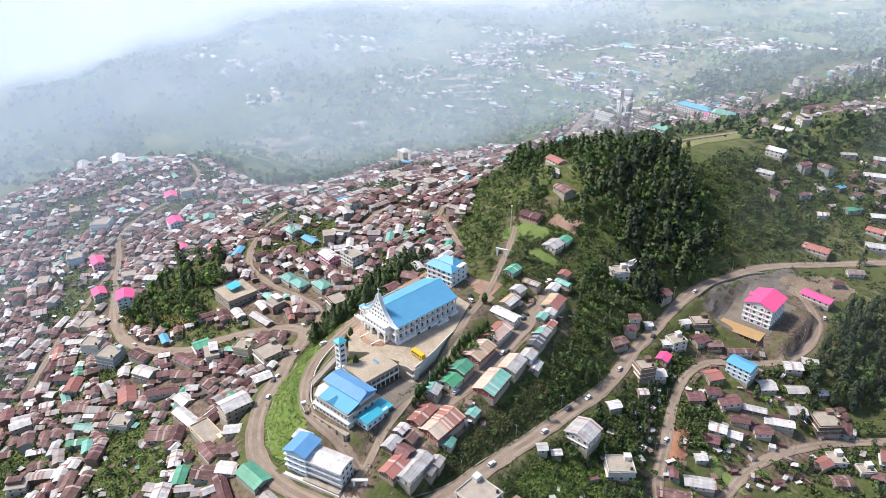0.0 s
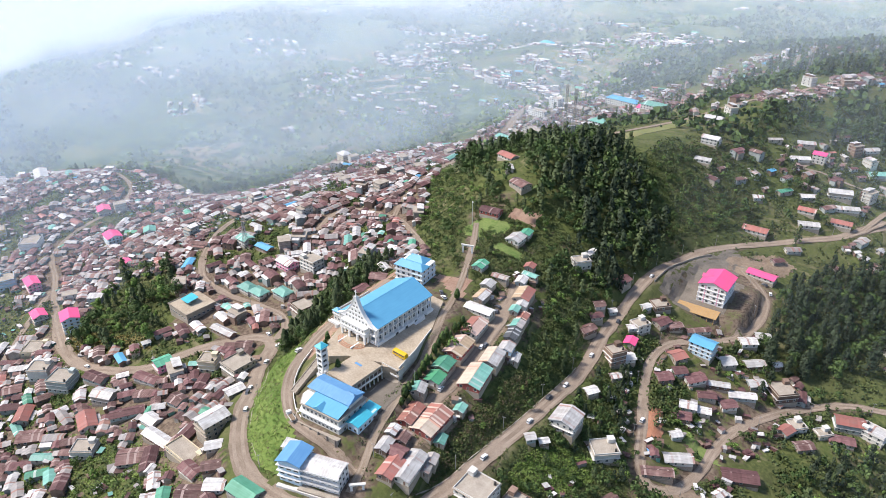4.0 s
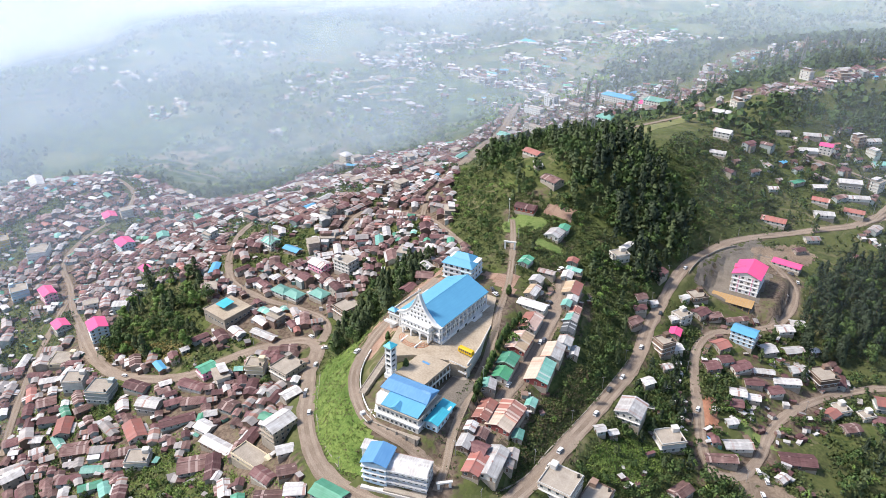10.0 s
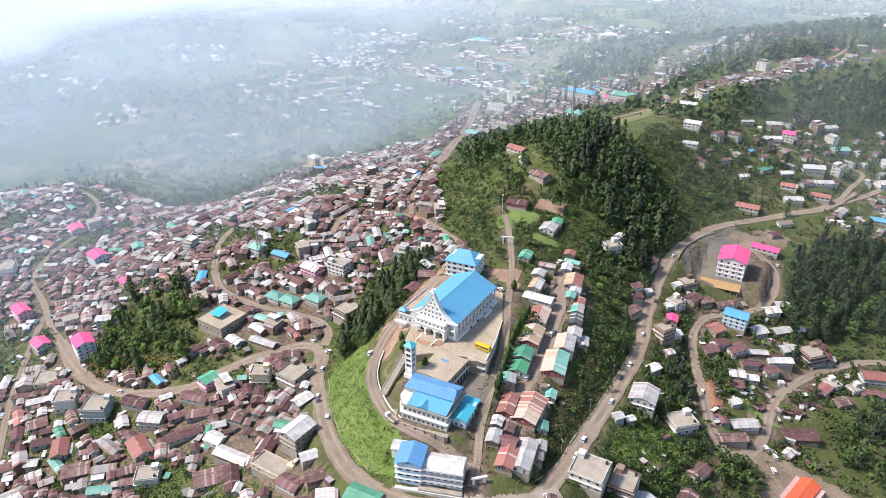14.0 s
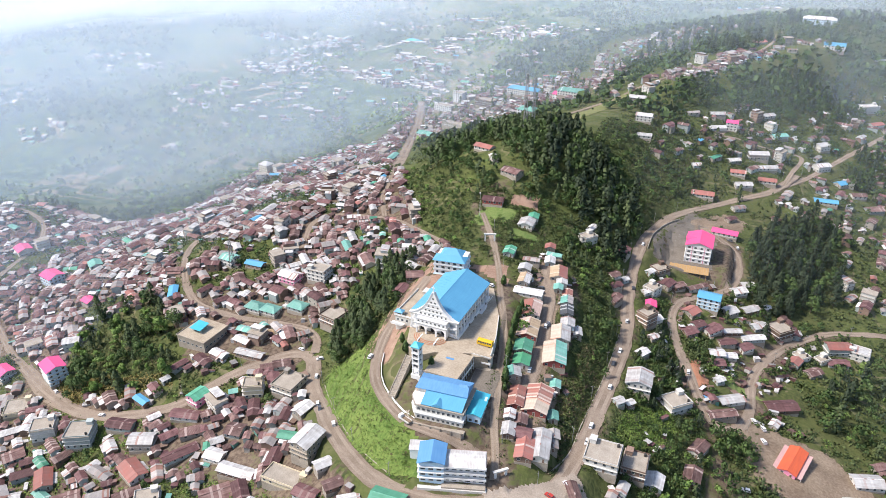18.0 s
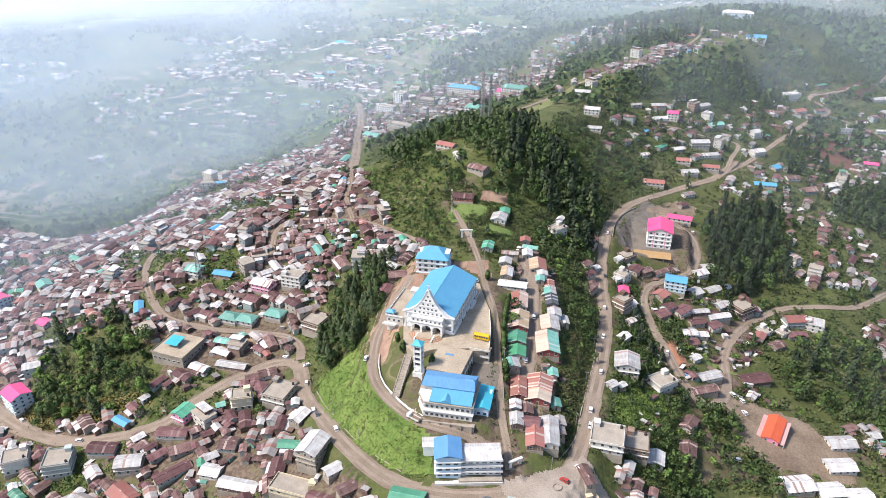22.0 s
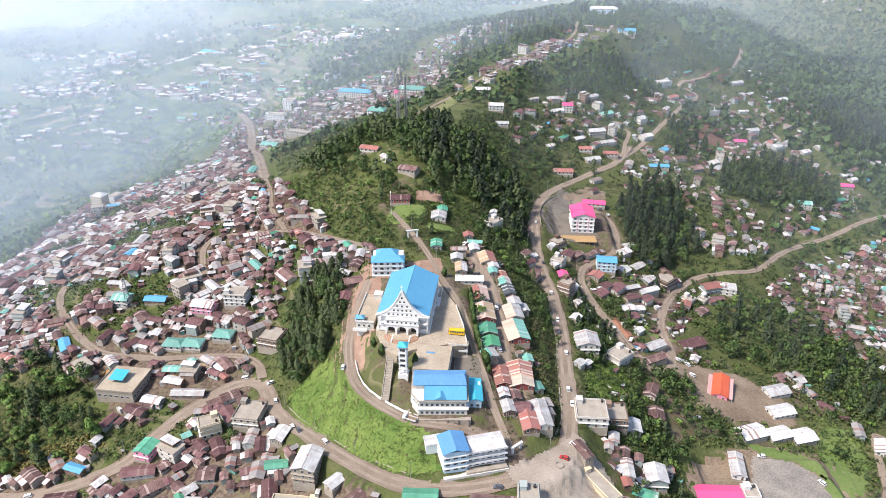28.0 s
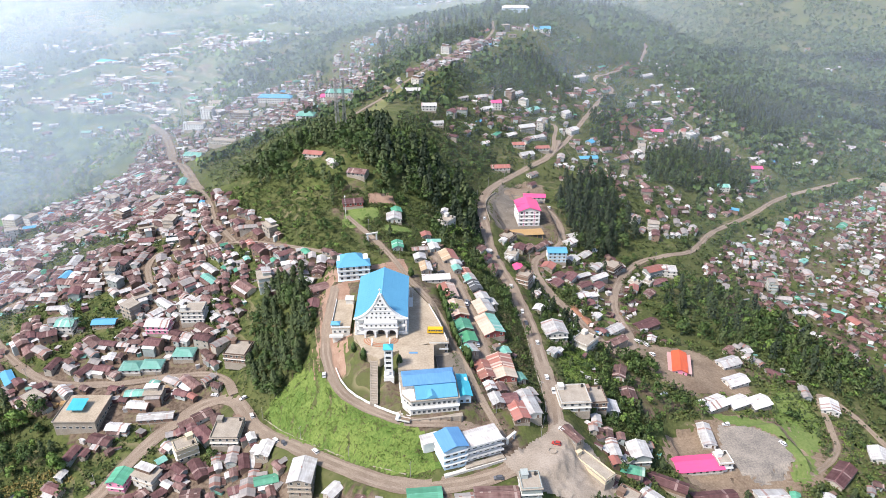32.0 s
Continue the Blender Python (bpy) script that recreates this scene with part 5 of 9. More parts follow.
def white_blue_block():
    """The white and pale blue block at the road fork, a tower with a blue roof and a lower wing."""
    f = thing("corner_block", pose(27, -42.0, -30.6, 0, 0, 9), "white and pale blue three-storey block with a deep blue roof", "building")
    part("tower_wall", B().box(-13, -3.2, -5.2, 5.2, -4, 10.6), PALEBLUE, f)
    part("wing_wall", B().box(-3.2, 13, -4.2, 4.4, -4, 8.6), WHITE, f)
    part("tower_roof", B().gable_y(5.6, -6.2, 5.8, 10.9, 12.6, 0.2).mesh("tower_roof", BLUE2), None, f, "deep blue ridge roof", at=(-8.1, 0, 0))
    part("wing_roof", B().box(-3.4, 13.4, -4.9, 4.8, 8.6, 8.9).profile_x([(-4.6, 8.9), (4.6, 8.9), (0, 9.5)], -3.2, 13.2), ZINC, f, "white sheet wing roof")
    for s in range(3):
        z = 0.2 + s * 2.9
        part("balcony", B().box(-3.2, 13.6, -5.6, -4.2, z + 2.5, z + 2.75).box(-3.2, 13.6, -5.6, -5.45, z + 2.75, z + 3.4), WHITE, f)
        part("tower_band", B().box(-13.6, -3.0, -6.0, 5.6, z + 2.5, z + 2.8), WHITE, f)
        for i in range(3):
            opening(WIN_W, "window", f, -11.4 + i * 3.2, -5.2, z + 0.9, 0)
        for i in range(6):
            opening(WIN_W if i % 2 else WIN, "window", f, -1.8 + i * 2.7, -4.2, z + 0.6, 0)
        for i in range(3):
            opening(WIN, "window", f, 13, -2.6 + i * 2.7, z + 0.8, 90)
    part("shop_step", B().box(-4, 13.4, -7.2, -4.2, -4, 0.1), CONCRETE, f)
    part("stone_bank", B().prism([(-13.5, -7.6), (13.8, -7.6), (13.8, -5.2), (-13.5, -5.2)], -4, -0.7), OFFWHITE, f)
    s = thing("white_shed", pose(11.5, -36.5, -26.5, 0, 0, 9), "low white shed on the green bank", "shed")
    part("wall", B().box(-3.6, 3.6, -2.2, 2.2, -3, 2.4), WHITE, s)
    part("roof", B().profile_x([(-2.7, 2.3), (2.7, 2.9), (2.7, 3.05), (-2.7, 2.45)], -4.0, 4.0), ZINC, s)


white_blue_block()


def blue_house_north():
    h = thing("parsonage", pose(-6.8, 93.5, -15.6, 0, 0, -2), "white three-storey house with bright blue hip roofs", "house")
    part("wall", B().box(-8.6, 8.6, -7, 7, -4, 8.8), WHITE, h)
    part("front_roof", B().hip(-9.4, 9.4, -7.8, 0.5, 8.9, 11.2, 3.5, 0.2), BLUE, h)
    part("back_roof", B().hip(-7.2, 5.8, -1.5, 7.8, 8.9, 12.0, 4.2, 0.2), BLUE, h)
    for s in range(3):
        part("floor_band", B().box(-9.0, 9.0, -7.7, 7.3, s * 3.0 - 0.1, s * 3.0 + 0.15), PALEBLUE, h)
        for i in range(5):
            opening(WIN_W if i in (1, 3) else WIN, "window", h, -6.8 + i * 3.4, -7, s * 3.0 + 0.9, 0)
        for i in range(3):
            opening(WIN, "window", h, 8.6, -4.6 + i * 4.2, s * 3.0 + 0.9, 90)
    part("balcony_rail", B().box(-8.8, 2.0, -7.8, -7.65, 3.15, 4.0).box(-8.8, 2.0, -7.8, -7.65, 6.15, 7.0), WHITE, h)
    w = thing("church_annex", pose(-16.5, 50, -17.5, 0, 0, -10.7), "flat-roofed annex with a railed terrace beside the church", "building")
    part("wall", B().box(-4.4, 4.4, -12, 14, -6, 3.2), OFFWHITE, w)
    part("terrace", B().box(-4.8, 4.8, -12.4, 14.4, 3.2, 3.5), PLAZA, w)
    part("rail", B().box(-4.8, -4.6, -12.4, 14.4, 3.5, 4.4).box(-4.8, 4.8, -12.4, -12.2, 3.5, 4.4), WHITE, w)
    part("corner_roof", B().hip(-4.9, -0.2, -12.5, -8.8, 5.4, 6.6, 1.8, 0.15), BLUE, w)
    for x, y in ((-4.5, -12.1), (-0.6, -12.1), (-4.5, -9.2), (-0.6, -9.2)):
        part("post", B().box(x - 0.12, x + 0.12, y - 0.12, y + 0.12, 3.5, 5.4), WHITE, w)
    part("roof_room", B().box(0.5, 4.4, 9.5, 13.5, 3.5, 6.2).box(0.2, 4.7, 9.2, 13.8, 6.2, 6.4), OFFWHITE, w)
    part("balcony", B().box(-5.6, 1.2, -15.0, -12.4, -0.4, -0.1).box(-5.6, 1.2, -15.0, -14.85, -0.1, 0.9), WHITE, w)
    for i in range(3):
        opening(WIN, "window", w, -3 + i * 2.6, -12, 0.6, 0)


blue_house_north()


def pink_block():
    p = thing("pink_roofed_block", pose(139, 217, -54, 0, 0, -8) @ Matrix.Diagonal((1.3, 1.12, 0.98, 1)), "white four-storey block with pink bands and a magenta roof", "building")
    part("wall", B().profile_y([(-6.2, -3), (6.2, -3), (6.2, 13.4), (0, 16.0), (-6.2, 13.4)], -8, 10), WHITE, p)
    part("roof", B().gable_y(7.0, -8.8, 10.8, 13.2, 16.4, 0.22), PINKROOF, p, "magenta sheet ridge roof")
    part("dormer", B().profile_x([(-1.4, 14.0), (1.4, 14.0), (0, 16.0)], -7.2, -2.0), PINKROOF, p)
    for s in range(4):
        z = s * 3.3
        part("floor_band", B().box(-6.6, 6.6, -8.4, 10.4, z - 0.12, z + 0.12), WHITE, p)
        for i in range(5):
            part("pilaster", B().box(-6.2 + i * 3.1 - 0.14, -6.2 + i * 3.1 + 0.14, -8.22, -8.0, z + 0.12, z + 3.1), PALEPINK if i in (1, 3) else WHITE, p)
            if i < 4:
                opening(WIN, "window", p, -4.65 + i * 3.1, -8, z + 1.1, 0)
        for i in range(5):
            opening(WIN, "window", p, 6.2, -5.8 + i * 3.4, z + 1.1, 90)
            opening(WIN, "window", p, -6.2, -5.8 + i * 3.4, z + 1.1, -90)
    d = thing("timber_platform", pose(132.5, 197.4, -55.6, 0, 0, -6) @ Matrix.Diagonal((1.55, 0.78, 1, 1)), "unfinished platform decked with yellow formwork boards on posts", "platform")
    part("slab", B().box(-8, 8, -6.5, 6.5, 1.9, 2.2), CONCRETE, d)
    for i in range(16):
        part("board", B().box(-8.2 + i * 1.03, -8.2 + i * 1.03 + 0.93, -6.9, 6.6, 2.2, 2.3), WOOD, d)
    for i in range(7):
        for j in range(2):
            part("post", B().box(-7.4 + i * 2.46 - 0.12, -7.4 + i * 2.46 + 0.12, -6.2 + j * 11.8, -5.9 + j * 11.8, -7, 1.9), WOOD, d)
    make_house(8, 18, 1, PINKROOF, "gable", OFFWHITE, pose(162, 266, gz(162, 266) + 0.3, 0, 0, 76), "long low house with a magenta roof and white walls")


pink_block()


def arch_gate(x, y, rz, w, label, h=4.6):
    g = thing("gate", pose(x, y, sz(x, y), 0, 0, rz), label, "gate")
    for sx in (-1, 1):
        part("pillar", B().box(sx * w / 2 - 0.45, sx * w / 2 + 0.45, -0.4, 0.4, -1, h), WHITE, g)
    part("beam", B().box(-w / 2 - 0.8, w / 2 + 0.8, -0.45, 0.45, h, h + 0.6), WHITE, g)
    part("coping", B().box(-w / 2 - 1.0, w / 2 + 1.0, -0.6, 0.6, h + 0.6, h + 0.8), OFFWHITE, g)


arch_gate(8, 128, 10, 5.6, "white concrete arch gate across the hill path")
arch_gate(46, -39.5, 35, 4.6, "white gate posts and beam at the lane entrance", 2.6)

# terrace building west of the junction, with its blue shelter
def terrace_block():
    t = thing("terrace_block", pose(-151, 56, -62.6, 0, 0, -12) @ Matrix.Diagonal((0.95, 0.93, 0.9, 1)), "large flat concrete terrace block with a blue shelter", "building")
    part("wall", B().box(-11, 11, -11, 11, -6, 5.8), CONCRETE, t)
    part("terrace", B().box(-11.4, 11.4, -11.4, 11.4, 5.8, 6.1), PLAZA, t)
    part("parapet", B().box(-11.4, 11.4, -11.4, -11.2, 6.1, 6.8).box(11.2, 11.4, -11.2, 11.4, 6.1, 6.8).box(-11.4, -11.2, -11.2, 11.4, 6.1, 6.8), CONCRETE, t)
    part("shelter_roof", B().profile_x([(-4.4, 8.6), (4.4, 9.6), (4.4, 9.75), (-4.4, 8.75)], -6.4, 2.2), CYAN, t)
    for x in (-4.2, 1.8):
        for y in (-2.6, 2.6):
            part("shelter_post", B().box(x - 0.1, x + 0.1, y - 0.1, y + 0.1, 6.1, 8.9), POLE, t)
    for i in range(6):
        opening(WIN_W, "window", t, -9 + i * 3.4, -11, 1.6, 0)
        opening(WIN_W, "window", t, 11, -9 + i * 3.4, 1.6, 90)


terrace_block()

BUSY = [(14, 42, 32), (18, -12, 20), (27, -42, 17), (-7, 93, 13), (138, 210, 20), (162, 266, 11), (-152, 55, 16), (9, 126, 5), (47, -40, 5), (0, 0, 6)]

def house_at(hx, hy, rz, w, d, st, roof, kind, wall, label, other=None):
    q = [(hx + sx * w * 0.4, hy + sy * d * 0.4) for sx in (-1, 1) for sy in (-1, 1)]
    hh = surface([a for a, _ in q], [b for _, b in q])
    make_house(w, d, st, roof, kind, wall, pose(hx, hy, float(hh.mean() * 0.6 + hh.max() * 0.4) + 0.1, 0, 0, rz), label, "house" if st < 4 else "building", lean=(st == 1 and w > 7.5 and kind == "gable" and hx < 0), other=other)
    BUSY.append((hx, hy, max(w, d) * 0.56))


TAN = mat("faded_tan_sheet_roof", (0.50, 0.38, 0.25), (0.36, 0.265, 0.18), 0.7, 0.3, 1.6, 0.35, 0.12, tint=0.12, streak=0.12, panel=((0.60, 0.52, 0.42), 0.2))
BRICKRED = mat("red_striped_sheet_roof", (0.34, 0.13, 0.10), (0.29, 0.16, 0.13), 0.65, 0.25, 1.8, 0.35, 0.1, tint=0.12, streak=0.1, panel=((0.62, 0.50, 0.42), 0.3))
ROSE = mat("bleached_rose_sheet_roof", (0.60, 0.45, 0.38), (0.46, 0.32, 0.27), 0.7, 0.3, 1.6, 0.35, 0.12, tint=0.1, streak=0.12, panel=((0.66, 0.60, 0.54), 0.25))
SLATE = mat("dark_slate_sheet_roof", (0.055, 0.06, 0.066), (0.11, 0.115, 0.12), 0.6, 0.3, 1.6, 0.35, 0.12, streak=0.12, panel=((0.45, 0.46, 0.46), 0.1))
BONE = mat("cream_sheet_roof", (0.60, 0.51, 0.41), (0.46, 0.37, 0.29), 0.65, 0.3, 1.6, 0.35, 0.1, streak=0.12, panel=((0.55, 0.30, 0.22), 0.12))
LEAFGREEN = mat("bright_green_sheet_roof", (0.06, 0.27, 0.13), (0.10, 0.33, 0.19), 0.5, 0.25, 1.8, 0.35, 0.1, streak=0.1, panel=((0.45, 0.52, 0.46), 0.06))
house_at(35.3, 115.6, 88, 4, 9, 1, GREYROOF, "gable", WALL_A, "open school shed with a grey sheet roof")
house_at(33.2, 104.0, -3, 6.4, 6, 1, ZINC, "gable", WALL_A, "small school hut with a bright zinc roof")
house_at(34.7, 93.2, -3, 6, 9.5, 1, TAN, "gable", WALL_A, "low school room with a tan and white roof", ZINC)
house_at(38.6, 82.6, 84, 6, 15, 1, ZINC, "gable", OFFWHITE, "long school shed with a bright white sheet roof")
house_at(42.4, 68.6, 0, 9, 13.5, 1, BRICKRED, "gable", OFFWHITE, "school block with a red and cream striped roof", ROSE)
house_at(43.2, 50.4, 0, 9.6, 14.5, 1, ROSE, "gable", REDWALL, "school block with a rose and tan sheet roof", TAN)
house_at(43.1, 35.6, 1, 8, 8.5, 1, GREENROOF, "gable", WALL_B, "school room with a dark green sheet roof")
house_at(43.7, 26.4, 1, 7.4, 7.5, 1, LEAFGREEN, "gable", OFFWHITE, "school room with a bright green sheet roof")
house_at(41.4, 15.0, 14, 6.6, 6, 1, TEALROOF, "gable", WALL_A, "small hut with a faded teal roof", ZINC)
house_at(43.6, 138.8, 2, 5.6, 5, 1, REDROOF, "gable", WALL_A, "school hut with a bright red roof")
house_at(47.0, 131.3, 80, 3.6, 8.5, 1, TEALROOF, "gable", WALL_A, "narrow lean-to with a green-grey roof")
house_at(45.4, 122.2, 4, 5.4, 7, 1, ZINC, "gable", WALL_C, "small shed with a pale zinc roof")
house_at(51.9, 110.4, 4, 9, 12, 1, TAN, "gable", WALL_A, "school block with a tan and red rusted roof", REDROOF)
house_at(54.7, 101.4, 4, 5.4, 4.6, 1, ZINC, "gable", OFFWHITE, "small white-roofed room joined to the school block")
house_at(53.4, 94.8, 4, 4.4, 5.5, 1, TEALROOF, "gable", WALL_A, "school hut with a teal sheet roof")
house_at(58.7, 94.0, 4, 5, 6, 1, BRICKRED, "gable", WALL_A, "school hut with a faded red roof")
house_at(59.2, 85.6, 4, 5.8, 6, 1, TEALROOF, "gable", WALL_A, "school hut with a grey-teal roof", GREYROOF)
house_at(60.1, 77.0, 4, 6, 9.5, 1, SLATE, "gable", WALL_A, "school block with a dark slate-grey roof")
house_at(61.6, 66.6, 4, 6.6, 7, 1, ZINC, "gable", PALEBLUE, "school room with white roof and pale blue walls")
house_at(67.2, 65.0, 8, 3.6, 6.5, 1, ZINC, "gable", WALL_A, "narrow white-roofed shed on the slope edge")
house_at(59.2, 55.0, 4, 8.8, 12, 1, BONE, "gable", WALL_A, "school room with a cream and zinc patched roof", ZINC)
house_at(58.1, 38.5, 4, 10.6, 16.5, 1, BONE, "gable", REDWALL, "school hall with cream and teal roof slopes and red base wall", TEALROOF)
house_at(60.9, 18.6, 4, 4.2, 5, 1, TEALROOF, "gable", WALL_A, "small teal-roofed hut behind the school hall")
house_at(54.8, 7.6, -4, 11, 9.5, 1, BRICKRED, "gable", REDWALL, "red-walled house with a red striped roof")
house_at(54.3, -1.2, -4, 10.6, 7.5, 1, BONE, "gable", REDWALL, "red-walled house front with a cream patched roof")
house_at(45.4, 2.2, 2, 6.4, 12.5, 1, BRICKRED, "gable", REDWALL, "long hut with a rust-red roof and red walls")
house_at(62.2, -1.6, 10, 4, 5, 1, TEALROOF, "gable", WALL_A, "small teal-roofed shed on the slope edge")
house_at(44.5, -11.0, 4, 4.2, 5, 1, ZINC, "gable", WALL_A, "small hut with a patched zinc roof")
house_at(49.4, -11.0, 4, 5, 5.5, 1, RUST, "gable", WALL_B, "small hut with a rusted roof")
house_at(45.4, -18.8, 4, 5, 7, 1, ZINC, "gable", WALL_B, "hut with a whitewashed sheet roof")
house_at(51.0, -18.6, 86, 6, 8, 1, MAROON, "gable", WALL_B, "house with a dark maroon and white patched roof")
house_at(53.4, -26.8, 2, 6.8, 11, 1, REDROOF, "gable", WALL_B, "house with a faded red sheet roof above the junction")
house_at(59.4, -21.8, 2, 7.4, 16, 1, ZINC, "gable", OFFWHITE, "long house with a bleached pinkish white roof")
house_at(64.0, -12.5, 10, 4.2, 5, 1, GREYROOF, "gable", WALL_A, "shed with grey sheet roof on the hillside")
house_at(64.2, -17.8, 10, 3.6, 4.4, 1, GREYROOF, "gable", WALL_A, "small grey shed on the slope edge")
house_at(100, 51, -5, 12, 12, 2, ZINC, "gable", OFFWHITE, "two-storey house with a white sheet roof")
house_at(1, 175, 88, 8, 13, 1, MAROON, "gable", REDWALL, "hillside house with a dark red roof")
house_at(26, 158, -6, 9, 10, 1, ZINC, "gable", OFFWHITE, "white gabled house with green trim on the hillside")
house_at(29, 167, 0, 6, 7, 1, GREENROOF, "gable", OFFWHITE, "small house with a green roof on the hillside")
house_at(-8, 222, 30, 5, 8, 1, ZINC, "gable", WALL_A, "small shed with a bright zinc roof on the knoll")
house_at(8, 205, 62, 9, 13, 1, RUST, "gable", WALL_A, "small house with a pinkish roof on the hillside")
house_at(-20, 247, 66, 8, 14, 1, REDROOF, "gable", OFFWHITE, "house with a faded pink roof on the hillside")
house_at(22, 117, -4, 6, 8, 1, GREENROOF, "gable", WALL_C, "small hut with a green roof on the hillside")
house_at(-132, 86, 80, 8, 11, 1, TEALROOF, "hip", OFFWHITE, "bungalow with a teal roof and white walls")
house_at(-121, 85, 80, 8, 11, 1, TEALROOF, "hip", OFFWHITE, "bungalow with a teal roof and white walls")
house_at(-104, 89, 78, 8, 11, 1, TEALROOF, "hip", WALL_C, "house with a bright teal roof on the hillside")
house_at(-120, 113, 76, 9, 13, 2, ZINC, "gable", PALEPINK, "pink-walled house with a pale roof on the hillside")
house_at(-100, 115, 80, 10, 13, 3, CONCRETE, "flat", OFFWHITE, "three-storey concrete block with white walls on the hillside")
house_at(-153, 127, 82, 6, 13, 1, BLUE, "gable", WALL_B, "low building with a blue sheet roof")
house_at(-175, 131, 78, 9, 10, 2, TEALROOF, "gable", OFFWHITE, "house with pale teal roof on the hillside")
house_at(-77, 20, -12, 13, 14, 2, CONCRETE, "flat", WALL_A, "flat-roofed concrete house on the hillside")
house_at(-73, 74, -20, 12, 13, 2, CONCRETE, "flat", WALL_B, "half-built house with a bare concrete roof")
house_at(5, -59, 84, 8, 13, 1, GREENROOF, "gable", WALL_C, "house with a bright green roof on the hillside")
house_at(-42, -31, -14, 9.5, 13, 3, ZINC, "gable", CONCRETE, "tall bare concrete house under a white sheet roof")
house_at(85, -13, -8, 14, 13, 2, CONCRETE, "flat", OFFWHITE, "flat-roofed white house on the hillside")
house_at(99, -7, -8, 10, 12, 2, CONCRETE, "flat", WALL_B, "flat-roofed brown house on the hillside")
house_at(174.5, 39, -26, 7.8, 19, 1, ORANGE, "gable", PALEPINK, "pink-walled hall with an orange-red sheet roof")
PALEROSE = mat("faded_rose_sheet", (0.60, 0.36, 0.34), (0.48, 0.30, 0.28), 0.7, 0.4, 3, 0.4, 0.1)
for off in (-5.4, 5.4):
    hm = pose(174.5, 39, sz(174.5, 39), 0, 0, -26)
    v = thing("veranda", hm, "low pale pink veranda along the orange-roofed hall", "veranda")
    part("roof", B().profile_y([(off - 1.2, 2.35 + 0.16 * (off < 0) - 0.16 * (off > 0)), (off + 1.2, 2.35 - 0.16 * (off < 0) + 0.16 * (off > 0)), (off + 1.2, 2.25), (off - 1.2, 2.25)], -9.5, 9.5), PALEROSE, v)
    for k in range(6):
        part("post", B().box(off * 1.18 - 0.1, off * 1.18 + 0.1, -9.2 + k * 3.66, -9.0 + k * 3.66, -2, 2.25), OFFWHITE, v)
house_at(144, -34, 84, 10, 23, 1, PINKROOF, "gable", OFFWHITE, "long hall with a bright magenta roof")
house_at(157, -35, -6, 7, 8, 2, CONCRETE, "flat", WHITE, "white two-storey annex on the hillside")
house_at(159, -17, -16, 6, 15, 1, ZINC, "gable", WHITE, "long white shed with a white roof")
house_at(143, 161, 78, 9, 13, 3, BLUE, "gable", PALEBLUE, "three-storey house with a blue sheet roof")
house_at(149, 326, 84, 9, 17, 1, REDROOF, "gable", OFFWHITE, "long building with a faded red roof")
house_at(180, 369, 84, 8, 12, 1, REDROOF, "gable", OFFWHITE, "house with a faded red roof on the hillside")
house_at(205, 371, 86, 8, 14, 1, REDROOF, "gable", OFFWHITE, "house with a dark red roof on the hillside")
house_at(180, 451, 80, 9, 10, 3, PINKROOF, "gable", OFFWHITE, "four-storey house with a pink roof on the hillside")
house_at(107, 138, 0, 6, 7, 1, PINKROOF, "gable", WALL_A, "small house with a pink roof on the hillside")
house_at(-238, 26, 60, 11, 13, 4, PINKROOF, "gable", PALEBLUE, "tall pale blue house with pink roof")
house_at(-337, 135, 70, 12, 14, 3, PINKROOF, "gable", PALEBLUE, "pale blue house with a pink roof")
house_at(-270, 97, 70, 7, 8, 1, PINKROOF, "gable", WALL_A, "house with a pink roof on the hillside")
house_at(-333, 57, 70, 9, 14, 3, PINKROOF, "gable", PALEPINK, "pink house with pink roof on the hillside")
house_at(-282, 29, 70, 9, 11, 2, PINKROOF, "gable", WALL_C, "house with a bright pink roof on the hillside")
house_at(-307, 427, 70, 11, 13, 4, ZINC, "hip", CREAM, "four-storey cream building on the hillside")
house_at(-126, 9, -20, 8, 9, 2, GREENROOF, "gable", PALEPINK, "house with lime green roof and pink walls")
house_at(-137, -36, 60, 9, 14, 1, REDROOF, "gable", OFFWHITE, "house with a coral red roof on the hillside")
house_at(-187, -43, 40, 8, 13, 1, REDROOF, "gable", WALL_A, "house with a red roof on the hillside")
house_at(-55, 697, 74, 14, 45, 3, BLUE, "hip", OFFWHITE, "long institution building with a blue roof")
house_at(-144, 692, 74, 14, 15, 5, CONCRETE, "flat", WHITE, "five-storey white block on the hillside")
house_at(-160, 667, 74, 10, 26, 3, CONCRETE, "flat", WHITE, "low white block with long balconies on the hillside")
house_at(21, 540, 76, 13, 32, 2, TEALROOF, "hip", OFFWHITE, "building with a bright green roof on the hillside")
house_at(-147, 848, 74, 12, 24, 4, CONCRETE, "flat", CREAM, "cream concrete block on the hillside")
house_at(-146, 527, 66, 13, 20, 1, TEALROOF, "gable", OFFWHITE, "hall with a bright green roof on the hillside")
house_at(-115, 543, 66, 9, 32, 2, CONCRETE, "flat", WALL_A, "long grey building on the hillside")
house_at(-99, 653, 74, 14, 26, 3, CONCRETE, "flat", WALL_B, "unfinished brick-coloured building on the hillside")
house_at(8, 547, 74, 12, 16, 2, PINKROOF, "gable", WHITE, "building with pink roof on the hillside")
house_at(-20, 476, 74, 14, 18, 2, TEALROOF, "hip", WHITE, "building with pale green roof on the hillside")
house_at(-422, 1387, 70, 26, 40, 2, CYAN, "hip", WHITE, "large far hall with a pale blue roof")
house_at(97, 401, 80, 9, 14, 2, ZINC, "gable", OFFWHITE, "white house on the ridge on the hillside")
